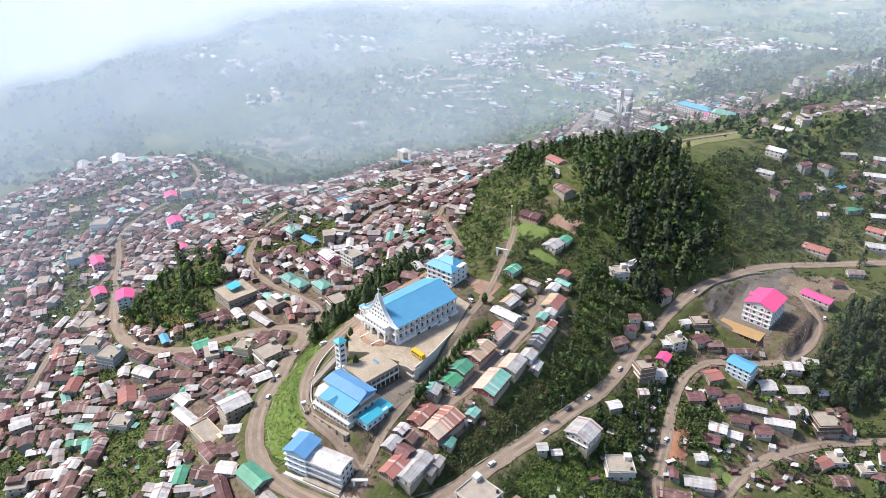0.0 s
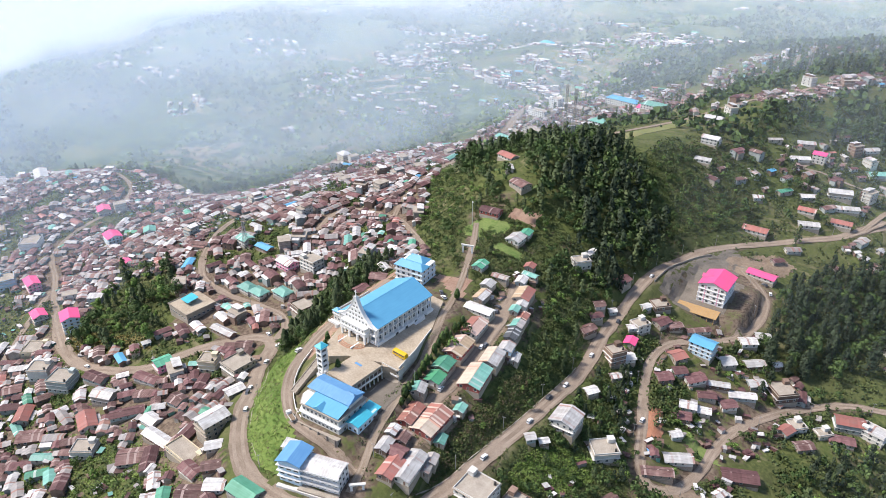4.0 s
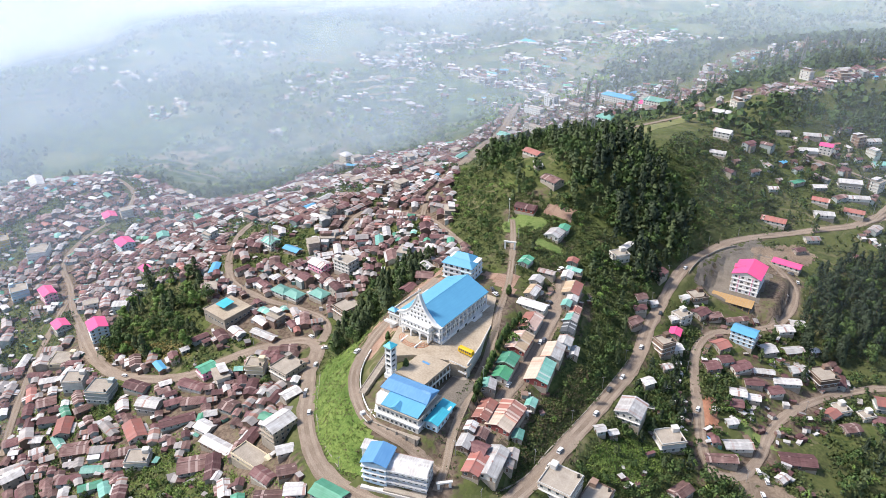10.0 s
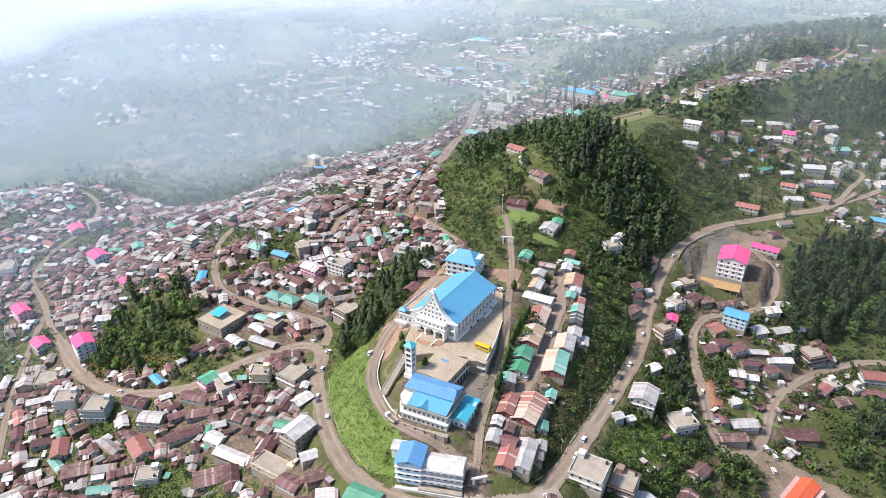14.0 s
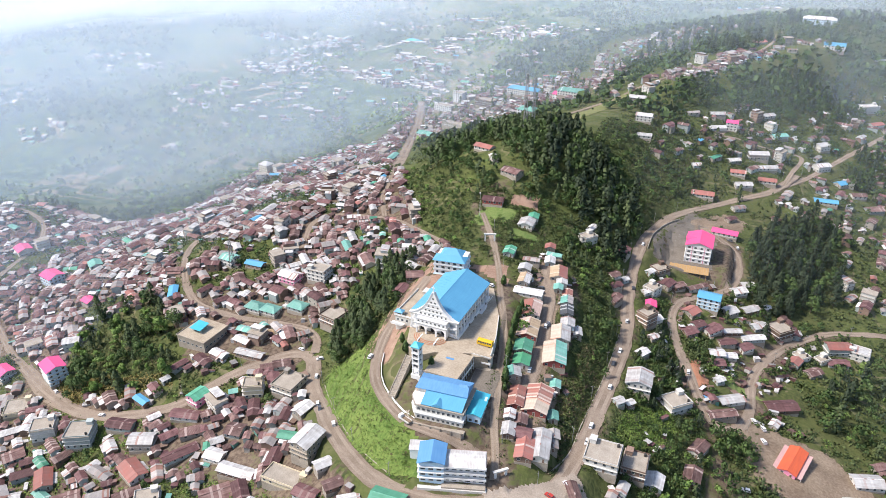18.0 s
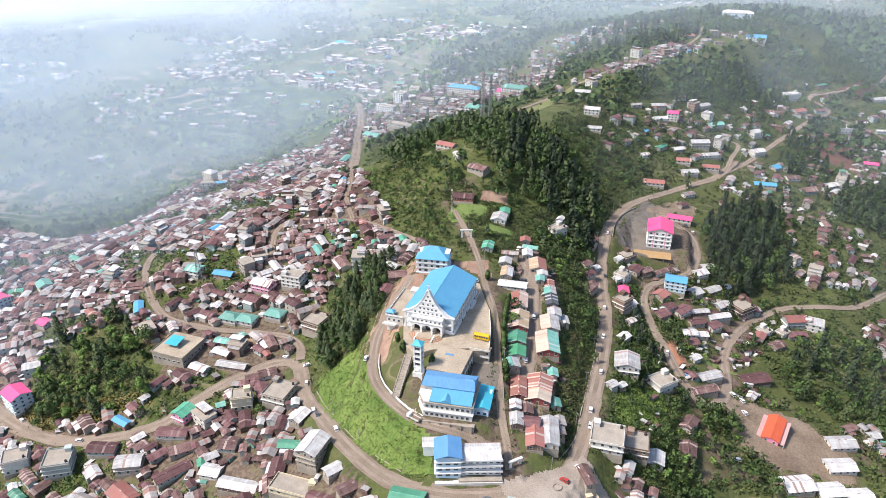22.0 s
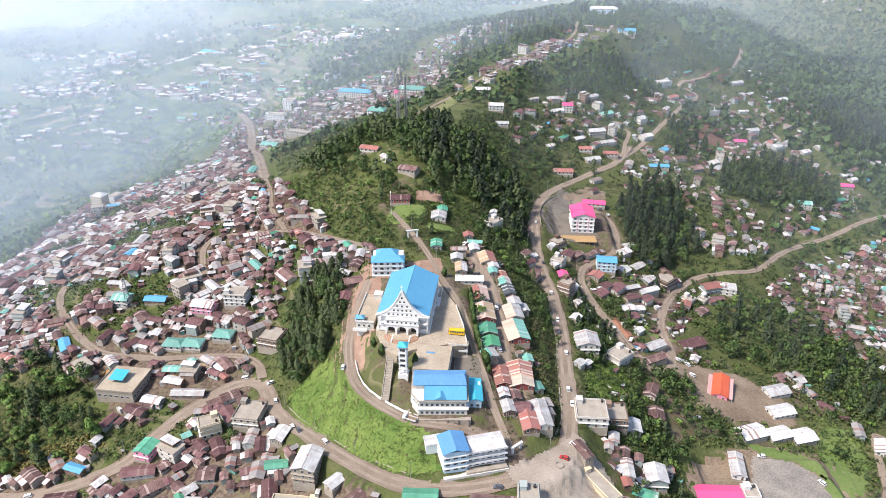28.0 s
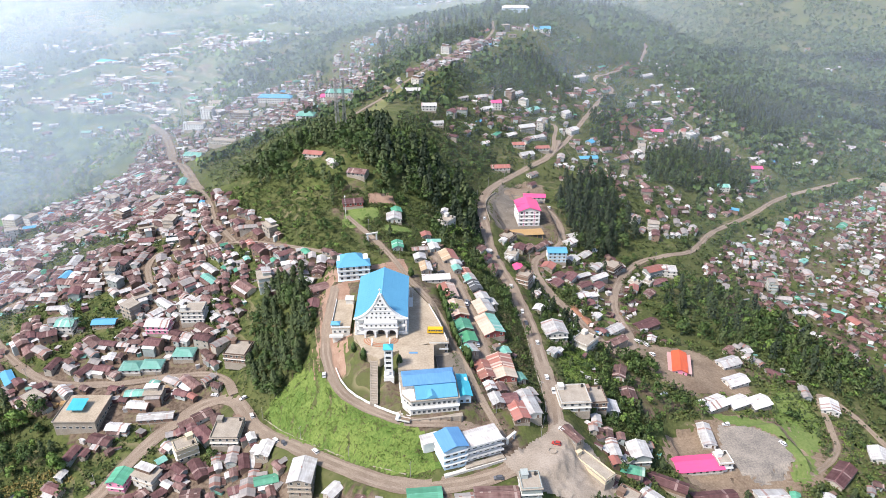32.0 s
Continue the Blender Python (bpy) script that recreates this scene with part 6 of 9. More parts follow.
house_at(90, 452, 80, 9, 15, 2, ZINC, "gable", WALL_A, "long house with a grey roof on the hillside")
house_at(98, 368, 84, 7, 12, 1, ZINC, "gable", OFFWHITE, "long low shed with a white roof")
house_at(328, 860, 76, 14, 42, 3, ZINC, "hip", PALEBLUE, "long white building on the hilltop on the hillside")
house_at(309, 679, 76, 14, 22, 2, BLUE, "gable", WHITE, "white hilltop church with blue roof on the hillside")
house_at(911, 1764, 76, 12, 26, 3, BLUE, "gable", WHITE, "white building with a blue roof on the far brow")
house_at(391, 481, 76, 8, 13, 1, PINKROOF, "gable", WALL_A, "house with a pink roof on the hillside")
house_at(468, 390, 76, 9, 12, 1, PINKROOF, "gable", WALL_A, "house with a pink roof on the hillside")
house_at(253, 365, 84, 8, 18, 1, BLUE, "gable", WALL_A, "long house with blue roof on the hillside")
house_at(389, 332, 76, 9, 12, 2, TEALROOF, "gable", OFFWHITE, "house with teal roof on the hillside")
house_at(209, 41, -80, 8, 13, 1, ZINC, "gable", OFFWHITE, "long house with a white roof on the hillside")
house_at(202, 23, -80, 8, 13, 1, ZINC, "gable", OFFWHITE, "long house with a white roof on the hillside")
house_at(176, 4, -76, 9, 13, 1, ZINC, "gable", WALL_A, "low house with a white roof on the hillside")
house_at(191, 5, -78, 8, 12, 1, ZINC, "gable", WALL_A, "low house with a white roof on the hillside")
house_at(204, 4.5, -80, 9, 12, 1, ZINC, "gable", WALL_A, "low house with a white roof on the hillside")
house_at(235, 162, 70, 9, 12, 2, ZINC, "flat", OFFWHITE, "white flat-roofed house on the hillside")

def hut(hx, hy, rz, w, d, st, roof, wall, label, kind="gable"):
    q = surface([hx - 2, hx + 2, hx, hx], [hy, hy, hy - 2, hy + 2])
    make_house(w, d, st, roof, "flat" if roof is CONCRETE else kind, wall, pose(hx, hy, float(q.mean() * 0.6 + q.max() * 0.4) + 0.1, 0, 0, rz), label, wins=4 if st == 1 else 9)
    BUSY.append((hx, hy, max(w, d) * 0.5))


hut(132.0, 146.8, -40, 8, 8, 1, REDROOF, WALL_A, "low house with a faded red sheet roof on the eastern spur")
hut(129.7, 124.9, -53, 7, 8, 1, MAROON, WALL_B, "low house with a dark maroon sheet roof on the eastern spur")
hut(135.7, 136.1, -53, 6, 7, 1, MAROON, WALL_C, "low house with a dark maroon sheet roof on the eastern spur")
hut(144.0, 136.9, -45, 7, 11, 1, MAROON, OFFWHITE, "low house with a dark maroon sheet roof on the eastern spur")
hut(152.4, 129.5, -70, 5, 9, 1, MAROON, WALL_A, "low house with a dark maroon sheet roof on the eastern spur")
hut(155.9, 142.2, -75, 4, 12, 1, ZINC, WALL_B, "long house with a white zinc roof on the eastern spur")
hut(169.0, 143.1, -70, 5, 14, 1, ZINC, WALL_C, "long house with a white zinc roof on the eastern spur")
hut(163.4, 131.3, -53, 6, 8, 1, MAROON, OFFWHITE, "low house with a dark maroon sheet roof on the eastern spur")
hut(156.9, 163.8, -53, 8, 8, 1, ZINC, WALL_A, "low house with a white zinc roof on the eastern spur")
hut(170.9, 174.1, -56, 6, 11, 1, ZINC, WALL_B, "low house with a white zinc roof on the eastern spur")
hut(174.5, 158.9, -56, 6, 9, 1, ZINC, WALL_C, "low house with a white zinc roof on the eastern spur")
hut(164.7, 188.5, -60, 7, 9, 1, ZINC, OFFWHITE, "low house with a white zinc roof on the eastern spur")
hut(171.6, 200.4, -75, 6, 8, 1, ZINC, WALL_A, "low house with a white zinc roof on the eastern spur")
hut(182.7, 184.1, -53, 4, 5, 1, ZINC, WALL_B, "small house with a white zinc roof on the eastern spur")
hut(188.0, 163.4, -53, 12, 12, 2, CONCRETE, WALL_B, "two-storey house with a flat concrete roof on the eastern spur")
hut(145.4, 115.2, -80, 6, 8, 1, ZINC, OFFWHITE, "low house with a white zinc roof on the eastern spur")
hut(153.1, 117.6, -80, 5, 7, 1, ZINC, WALL_A, "low house with a white zinc roof on the eastern spur")
hut(145.1, 105.6, -75, 6, 7, 1, MAROON, WALL_B, "low house with a dark maroon sheet roof on the eastern spur")
hut(144.7, 90.2, -53, 4, 5, 1, ZINC, WALL_C, "small house with a white zinc roof on the eastern spur")
hut(149.3, 74.3, -65, 6, 13, 1, ZINC, OFFWHITE, "long house with a white zinc roof on the eastern spur")
hut(142.9, 57.6, -68, 5, 14, 1, RUST, WALL_A, "long house with a rusted sheet roof on the eastern spur")
hut(176.9, 84.6, -72, 8, 16, 1, MAROON, WALL_B, "low house with a dark maroon sheet roof on the eastern spur")
hut(193.3, 135.2, -30, 6, 7, 1, REDROOF, WALL_C, "low house with a faded red sheet roof on the eastern spur")
hut(197.8, 143.1, -50, 8, 8, 1, CONCRETE, OFFWHITE, "low house with a flat concrete roof on the eastern spur")
hut(202.7, 129.7, -55, 6, 9, 1, RUST, WALL_A, "low house with a rusted sheet roof on the eastern spur")
hut(211.1, 147.4, -50, 6, 8, 1, CONCRETE, OFFWHITE, "low house with a flat concrete roof on the eastern spur")
hut(223.1, 162.1, -78, 8, 14, 2, REDROOF, WALL_C, "two-storey house with a faded red sheet roof on the eastern spur")
hut(220.2, 148.1, -80, 6, 12, 1, MAROON, OFFWHITE, "low house with a dark maroon sheet roof on the eastern spur")
hut(101.9, 82.6, -40, 5, 6, 1, ZINC, WALL_A, "low house with a white zinc roof below the road")
hut(119.1, 50.7, -55, 10, 12, 2, CONCRETE, OFFWHITE, "two-storey house with a flat concrete roof on the eastern spur")
hut(104.0, 116.3, -40, 8, 9, 3, CONCRETE, WALL_B, "three-storey house with a flat concrete roof below the road")
hut(109.7, 124.0, -50, 6, 6, 1, ZINC, OFFWHITE, "low house with a white zinc roof below the road")
hut(108.3, 104.8, -50, 4, 5, 1, ZINC, WALL_A, "small house with a white zinc roof below the road")
hut(107.6, 155.4, -35, 8, 9, 2, CONCRETE, OFFWHITE, "two-storey house with a flat concrete roof below the road")
hut(106.2, 172.9, -40, 4, 5, 1, ZINC, WALL_C, "small house with a white zinc roof below the road")
hut(104.1, 150.2, -50, 4, 5, 1, ZINC, OFFWHITE, "small house with a white zinc roof below the road")
hut(117.3, 168.7, -30, 7, 9, 1, MAROON, WALL_A, "low house with a dark maroon sheet roof on the eastern spur")
hut(124.6, 171.1, -50, 5, 8, 1, RUST, WALL_B, "low house with a rusted sheet roof on the eastern spur")
hut(112.6, 182.0, -50, 9, 10, 1, CONCRETE, WALL_B, "low house with a flat concrete roof below the road")
hut(137.3, 178.3, -55, 4, 14, 1, RUST, OFFWHITE, "long house with a rusted sheet roof on the eastern spur")
hut(87.5, 183.6, -20, 8, 9, 1, MAROON, WALL_A, "low house with a dark maroon sheet roof below the road")
hut(64.3, 170.4, -45, 8, 10, 2, CONCRETE, OFFWHITE, "two-storey house with a flat concrete roof below the road")
hut(65.7, 185.7, -20, 4, 9, 1, ZINC, WALL_C, "long house with a white zinc roof below the road")
hut(83.3, 150.9, -50, 6, 6, 1, RUST, OFFWHITE, "low house with a rusted sheet roof below the road")
hut(84.8, 141.2, -50, 5, 7, 1, MAROON, WALL_A, "low house with a dark maroon sheet roof below the road")
hut(84.8, 125.7, -30, 6, 9, 1, RUST, WALL_B, "low house with a rusted sheet roof below the road")
hut(90.3, 156.6, -50, 4, 4, 1, ZINC, WALL_C, "small house with a white zinc roof below the road")
hut(176.6, 314.8, -60, 6, 10, 1, GREYROOF, OFFWHITE, "low house with a dull grey sheet roof on the eastern spur")
hut(168.8, 292.9, -50, 5, 8, 1, MAROON, WALL_A, "low house with a dark maroon sheet roof on the eastern spur")
hut(95.8, 33.2, -50, 3, 4, 1, ZINC, WALL_B, "small house with a white zinc roof below the road")
hut(90.6, 29.3, -50, 4, 4, 1, ZINC, WALL_C, "small house with a white zinc roof below the road")
hut(129.1, 25.0, -30, 6, 10, 1, RUST, OFFWHITE, "low house with a rusted sheet roof on the eastern spur")
hut(170.4, 65.3, -30, 4, 5, 1, ZINC, WALL_A, "small house with a white zinc roof on the eastern spur")
hut(-26, 106, -20, 6, 9, 1, RUST, WALL_B, "low house with a rusted roof behind the church")
hut(-27, 86, -70, 7, 9, 1, RUST, WALL_B, "rust-roofed house beside the church track")
hut(-31, 74, -10, 6, 8, 1, MAROON, WALL_B, "maroon-roofed house above the pine row")
hut(-33, 101, 60, 5, 8, 1, ZINC, WALL_A, "pale zinc-roofed shed behind the church")
hut(47, -63, -8, 8, 9, 3, CONCRETE, WALL_C, "three-storey grey house by the junction")
hut(33, -64, 80, 8, 17, 1, RUST, WALL_C, "long rust-striped house by the junction")
hut(80, -50, 25, 6, 20, 1, CONCRETE, CREAM, "long flat house with yellow edge by the junction")
hut(75, -38, 20, 4, 10, 1, RUST, WALL_A, "narrow rust-roofed stall by the junction")
hut(110, -36, -8, 9, 10, 2, ZINC, WALL_C, "two-storey house with a white roof beside the chapel")
hut(118, -50, 50, 6, 18, 1, MAROON, WALL_B, "long maroon-roofed shed below the chapel")
hut(140, -56, 84, 7, 20, 1, MAROON, WALL_B, "long maroon-roofed shed beside the chapel")
hut(170, -58, 80, 11, 14, 1, ZINC, OFFWHITE, "white-roofed house below the field")
hut(217, -47, -60, 8, 18, 1, MAROON, WALL_A, "long striped maroon house by the field track")
hut(248, 0, -30, 9, 10, 1, ZINC, OFFWHITE, "white-roofed house by the upper track")
hut(251, -35, -30, 9, 10, 1, ZINC, OFFWHITE, "white-roofed house at the end of the track")
hut(108, -8, -10, 7, 8, 1, ZINC, WALL_C, "grey-white hut among the trees")
hut(125, 5, -12, 7, 11, 1, RUST, WALL_B, "hut with a rust and white striped roof")
hut(104, -62, 30, 8, 10, 1, ZINC, WALL_A, "white-roofed hut below the road")
hut(92, -62, 40, 7, 9, 1, CONCRETE, WALL_B, "flat-roofed hut below the road")
hut(368, 708, -83, 9, 12, 1, ZINC, OFFWHITE, "low house with a white zinc roof on the hillside")
hut(969, 1628, -76, 10, 14, 1, ZINC, WALL_A, "low house with a white zinc roof on the hillside")
hut(340, 606, -69, 10, 20, 3, ZINC, OFFWHITE, "three-storey house with a flat white roof on the hillside", "flat")
hut(341, 572, -62, 9, 14, 1, REDROOF, WALL_C, "low house with a faded red sheet roof on the hillside")
hut(218, 496, -55, 8, 13, 1, ZINC, OFFWHITE, "low house with a white zinc roof on the hillside")
hut(167, 467, -78, 8, 14, 1, ZINC, WALL_A, "low house with a white zinc roof on the hillside")
hut(165, 439, -71, 8, 16, 1, ZINC, OFFWHITE, "long low house with a white zinc roof on the hillside")
hut(226, 465, -64, 9, 15, 1, TEALROOF, WALL_C, "low house with a pale teal sheet roof on the hillside")
hut(267, 468, -57, 9, 12, 2, ZINC, OFFWHITE, "two-storey house with a white zinc roof on the hillside")
hut(200, 408, -80, 10, 17, 2, ZINC, WALL_A, "two-storey house with a white zinc roof on the hillside")
hut(207, 394, -73, 7, 17, 1, ZINC, OFFWHITE, "long low house with a white zinc roof on the hillside")
hut(178, 388, -66, 7, 11, 1, ZINC, WALL_C, "low house with a white zinc roof on the hillside")
hut(183, 353, -75, 8, 14, 1, ZINC, OFFWHITE, "low house with a white zinc roof on the hillside")
hut(144, 361, -68, 6, 7, 1, ZINC, WALL_C, "low house with a white zinc roof on the hillside")
hut(261, 431, -61, 9, 13, 2, ZINC, OFFWHITE, "two-storey house with a white zinc roof on the hillside")
hut(275, 411, -54, 8, 10, 1, BLUE, WALL_A, "low house with a blue sheet roof on the hillside")
hut(287, 398, -77, 8, 12, 1, RUST, OFFWHITE, "low house with a rusted sheet roof on the hillside")
hut(295, 376, -70, 9, 14, 1, RUST, WALL_C, "low house with a rusted sheet roof on the hillside")
hut(324, 401, -63, 8, 12, 1, ZINC, OFFWHITE, "low house with a white zinc roof on the hillside")
hut(414, 528, -56, 8, 11, 1, ZINC, WALL_A, "low house with a white zinc roof on the hillside")
hut(418, 509, -79, 9, 13, 2, ZINC, OFFWHITE, "two-storey house with a white zinc roof on the hillside")
hut(432, 473, -72, 11, 13, 2, ZINC, WALL_C, "two-storey house with a flat white roof on the hillside", "flat")
hut(464, 470, -65, 8, 13, 1, ZINC, OFFWHITE, "low house with a white zinc roof on the hillside")
hut(489, 485, -58, 8, 9, 1, ZINC, WALL_A, "low house with a white zinc roof on the hillside")
hut(384, 546, -81, 9, 12, 2, ZINC, OFFWHITE, "two-storey house with a flat white roof on the hillside", "flat")
hut(505, 612, -74, 9, 13, 1, ZINC, WALL_C, "low house with a white zinc roof on the hillside")
hut(454, 642, -67, 9, 20, 1, ZINC, OFFWHITE, "long low house with a white zinc roof on the hillside")
hut(509, 696, -60, 10, 16, 2, ZINC, WALL_A, "two-storey house with a white zinc roof on the hillside")
hut(885, 1240, -83, 9, 16, 1, ZINC, OFFWHITE, "long low house with a white zinc roof on the hillside")
hut(990, 1297, -76, 11, 14, 2, ZINC, WALL_C, "two-storey house with a flat white roof on the hillside", "flat")
hut(1148, 1271, -69, 10, 20, 1, ZINC, OFFWHITE, "long low house with a white zinc roof on the hillside")
hut(1232, 1285, -62, 10, 20, 1, REDROOF, WALL_A, "long low house with a faded red sheet roof on the hillside")
hut(615, 667, -55, 9, 14, 1, ZINC, OFFWHITE, "low house with a white zinc roof on the hillside")
hut(483, 417, -78, 7, 12, 1, ZINC, WALL_C, "low house with a white zinc roof on the hillside")
hut(485, 407, -71, 6, 9, 1, ZINC, OFFWHITE, "low house with a white zinc roof on the hillside")
hut(534, 406, -64, 7, 11, 1, ZINC, WALL_A, "low house with a white zinc roof on the hillside")
hut(561, 414, -57, 7, 11, 1, ZINC, OFFWHITE, "low house with a white zinc roof on the hillside")
hut(544, 458, -80, 6, 9, 1, ZINC, WALL_C, "low house with a white zinc roof on the hillside")
hut(371, 345, -73, 8, 11, 2, RUST, OFFWHITE, "two-storey house with a rusted sheet roof on the hillside")
hut(438, 354, -66, 7, 12, 1, GREENROOF, WALL_A, "low house with a green sheet roof on the hillside")
hut(227, 688, -59, 10, 18, 1, REDROOF, OFFWHITE, "long low house with a faded red sheet roof on the hillside")
hut(-165.7, -52.4, -50, 9, 13, 1, RUST, WALL_B, "low house with a rusted sheet roof in town")
hut(-181.2, -51.2, -110, 4, 11, 1, TEALROOF, OFFWHITE, "low house with a teal sheet roof in town")
hut(-116.1, -25.3, -40, 6, 17, 1, MAROON, WALL_C, "long low house with a dark maroon sheet roof in town")
hut(-81.2, -49.4, -50, 10, 13, 1, RUST, WALL_A, "low house with a rusted sheet roof in town")
hut(-77.1, -36.6, -95, 6, 18, 1, ZINC, WALL_B, "long low house with a white zinc roof in town")
hut(-95.4, -26.1, -95, 7, 9, 1, ZINC, OFFWHITE, "low house with a white zinc roof in town")
hut(-47.3, -44.2, -100, 9, 20, 1, CONCRETE, CREAM, "long low house with a flat concrete roof in town")
hut(-180.7, -19.6, -70, 12, 13, 3, CONCRETE, WALL_C, "three-storey house with a flat concrete roof in town")
hut(-208.5, -16.1, -60, 10, 12, 3, CONCRETE, OFFWHITE, "three-storey house with a flat concrete roof in town")
hut(-246.8, 3.3, -60, 13, 14, 1, CONCRETE, CREAM, "low house with a flat concrete roof in town")
hut(-161.6, -10.9, -85, 7, 14, 1, MAROON, WALL_C, "low house with a dark maroon sheet roof in town")
hut(-141.4, -20.5, -75, 8, 12, 2, ZINC, WALL_A, "two-storey house with a white zinc roof in town")
hut(-96.9, 17.4, -70, 8, 10, 3, CONCRETE, CREAM, "three-storey house with a flat concrete roof in town")
hut(-127.3, -2.0, -85, 6, 15, 1, MAROON, OFFWHITE, "long low house with a dark maroon sheet roof in town")
hut(-92.7, -10.6, -90, 8, 8, 1, RUST, WALL_C, "low house with a rusted sheet roof in town")
hut(-30, -42, -45, 5, 7, 1, ZINC, WALL_A, "low house with a white zinc roof beside the lower road")
hut(-21, -52, -48, 5, 8, 1, RUST, WALL_B, "low house with a rusted sheet roof beside the lower road")
hut(-33, -54, -100, 6, 10, 1, MAROON, OFFWHITE, "low house with a dark maroon sheet roof in town")
hut(-11, -60, -62, 6, 8, 1, ZINC, OFFWHITE, "low house with a white zinc roof beside the lower road")
hut(-22, -64, -60, 7, 11, 1, RUST, WALL_C, "long low house with a rusted sheet roof in town")
hut(-59.0, -1.0, -20, 6, 9, 1, ZINC, WALL_A, "low house with a white zinc roof in town")
hut(-114.7, 45.7, -95, 5, 17, 1, ZINC, WALL_B, "long low house with a white zinc roof in town")
hut(-91.2, 39.1, -60, 6, 9, 1, RUST, OFFWHITE, "low house with a rusted sheet roof in town")
hut(-218.2, -30.6, -40, 8, 10, 1, RUST, WALL_C, "low house with a rusted sheet roof in town")
hut(-197.8, -53.1, -60, 5, 6, 1, ZINC, WALL_A, "low house with a white zinc roof in town")
hut(-117.2, -51.4, -60, 9, 11, 2, CONCRETE, OFFWHITE, "two-storey house with a flat concrete roof in town")
hut(-457, 106, 60, 9, 15, 3, CONCRETE, YELLOWP, "three-storey yellow block in the western town", "flat")
hut(-405, 103, 40, 15, 17, 3, CONCRETE, WHITE, "large white three-storey block in the western town", "flat")
hut(-560, 215, 60, 13, 30, 2, ZINC, CREAM, "long cream building with a pale roof on the crest", "gable")
hut(-311, 153, 50, 9, 10, 2, TEALROOF, WALL_C, "green-roofed two-storey house in the western town", "gable")
hut(-592, 188, 60, 10, 26, 1, ZINC, OFFWHITE, "long white-roofed hall on the western crest", "gable")
hut(-405, 177, 60, 11, 13, 2, PINKROOF, WALL_A, "house with a pink roof in the western town", "gable")
hut(-361, 53, 60, 12, 14, 3, CONCRETE, PALEBLUE, "three-storey pale blue block in the western town", "flat")

# ---------- the packed houses of the town ----------
rng = np.random.default_rng(7)
ROOF_KINDS = [(RUST, 0.35, "rusted brown sheet roof"), (MAROON, 0.24, "dark maroon sheet roof"), (ZINC, 0.16, "bright weathered zinc roof"), (GREYROOF, 0.23, "dull grey sheet roof"), (REDROOF, 0.02, "faded red sheet roof"), (GREENROOF, 0.015, "green sheet roof"), (TEALROOF, 0.012, "teal sheet roof"), (BLUE, 0.006, "blue sheet roof")]
SIZES = [(3.2, 4.4, 1), (4.6, 9.5, 1), (5.0, 12.5, 1), (6.0, 11.0, 1), (4.0, 6.4, 1), (6.4, 9.5, 2), (6.0, 15.0, 1)]
SIZE_P = [0.24, 0.22, 0.14, 0.08, 0.19, 0.09, 0.04]
WALL_KINDS = [WALL_A, WALL_B, WALL_C]
cells = {}


def crowded(x, y, r, pack):
    i, j = int(x // 14), int(y // 14)
    for a in (-1, 0, 1):
        for b in (-1, 0, 1):
            for X, Y, R in cells.get((i + a, j + b), ()):
                if (X - x) ** 2 + (Y - y) ** 2 < ((R + r) * pack) ** 2:
                    return True
    return False


def scatter(poly, tries, pack, avoid, gaps):
    """Throws house plots into a district, clear of roads, woods and known buildings."""
    xs, ys = [p[0] for p in poly], [p[1] for p in poly]
    px, py = rng.uniform(min(xs), max(xs), tries), rng.uniform(min(ys), max(ys), tries)
    ok = inside(px, py, poly)
    for wpoly in avoid:
        ok &= ~inside(px, py, wpoly)
    for bx, by, br in BUSY:
        ok &= np.hypot(px - bx, py - by) > br + 3.5
    px, py = px[ok], py[ok]
    rdist, _ = road_near(px, py)
    out = []
    for x, y, rr in zip(px, py, rdist):
        k = int(rng.choice(len(SIZES), p=SIZE_P))
        w, d, st = SIZES[k]
        r = 0.21 * w + 0.29 * d
        if rr < w * 0.5 + 0.9 or noise.noise((x * 0.022, y * 0.022, 9)) > gaps:
            continue
        if crowded(x, y, r, pack) or any(math.hypot(x - bx, y - by) < br + 0.42 * d for bx, by, br in BUSY):
            continue
        cells.setdefault((int(x // 14), int(y // 14)), []).append((x, y, r))
        out.append((x, y, k))
    return out


KEEP_OUT = WOODS + OPEN[4:] + [[(128, -30), (126, 60), (200, 66), (226, 50), (240, 10), (262, -10), (262, -50), (100, -66)], [(95, -5), (103, 60), (106, 120), (106, 168), (125, 180), (160, 190), (190, 180), (190, 118), (172, 90), (150, 90), (128, 60), (118, 20), (112, 0)], [(138, 50), (150, 100), (175, 140), (200, 170), (215, 150), (190, 118), (172, 80), (165, 55)], BANK, WOOD_ROW, SCRUB_KNOLL, [(36, -46), (52, -34), (80, -20), (92, -44), (84, -64), (52, -66)], [(128, -14), (178, -4), (220, -10), (214, -46), (165, -50), (128, -46)]]
plots = []
plots += scatter(TOWN_WEST, 46000, 1.02, KEEP_OUT, 0.20)
plots += scatter([(-46, 98), (-16, 98), (-16, 124), (-46, 152), (-66, 140), (-58, 118)], 900, 1.0, [WOOD_ROW[:2] + [(-54, 110), (-34, 108)] + WOOD_ROW[4:]], 0.9)
plots += scatter([(-135, 92), (-76, 84), (-66, 150), (-90, 190), (-135, 170)], 3000, 1.12, [], 0.9)
plots += scatter(TOWN_EAST, 12000, 1.22, KEEP_OUT, 0.16)
plots += scatter(TOWN_VALLEY, 12000, 1.42, KEEP_OUT, 0.1)
plots += scatter([(200, 320), (250, 420), (330, 530), (460, 520), (520, 430), (440, 330), (330, 250), (250, 200), (205, 300)], 2600, 1.5, KEEP_OUT, 0.12)
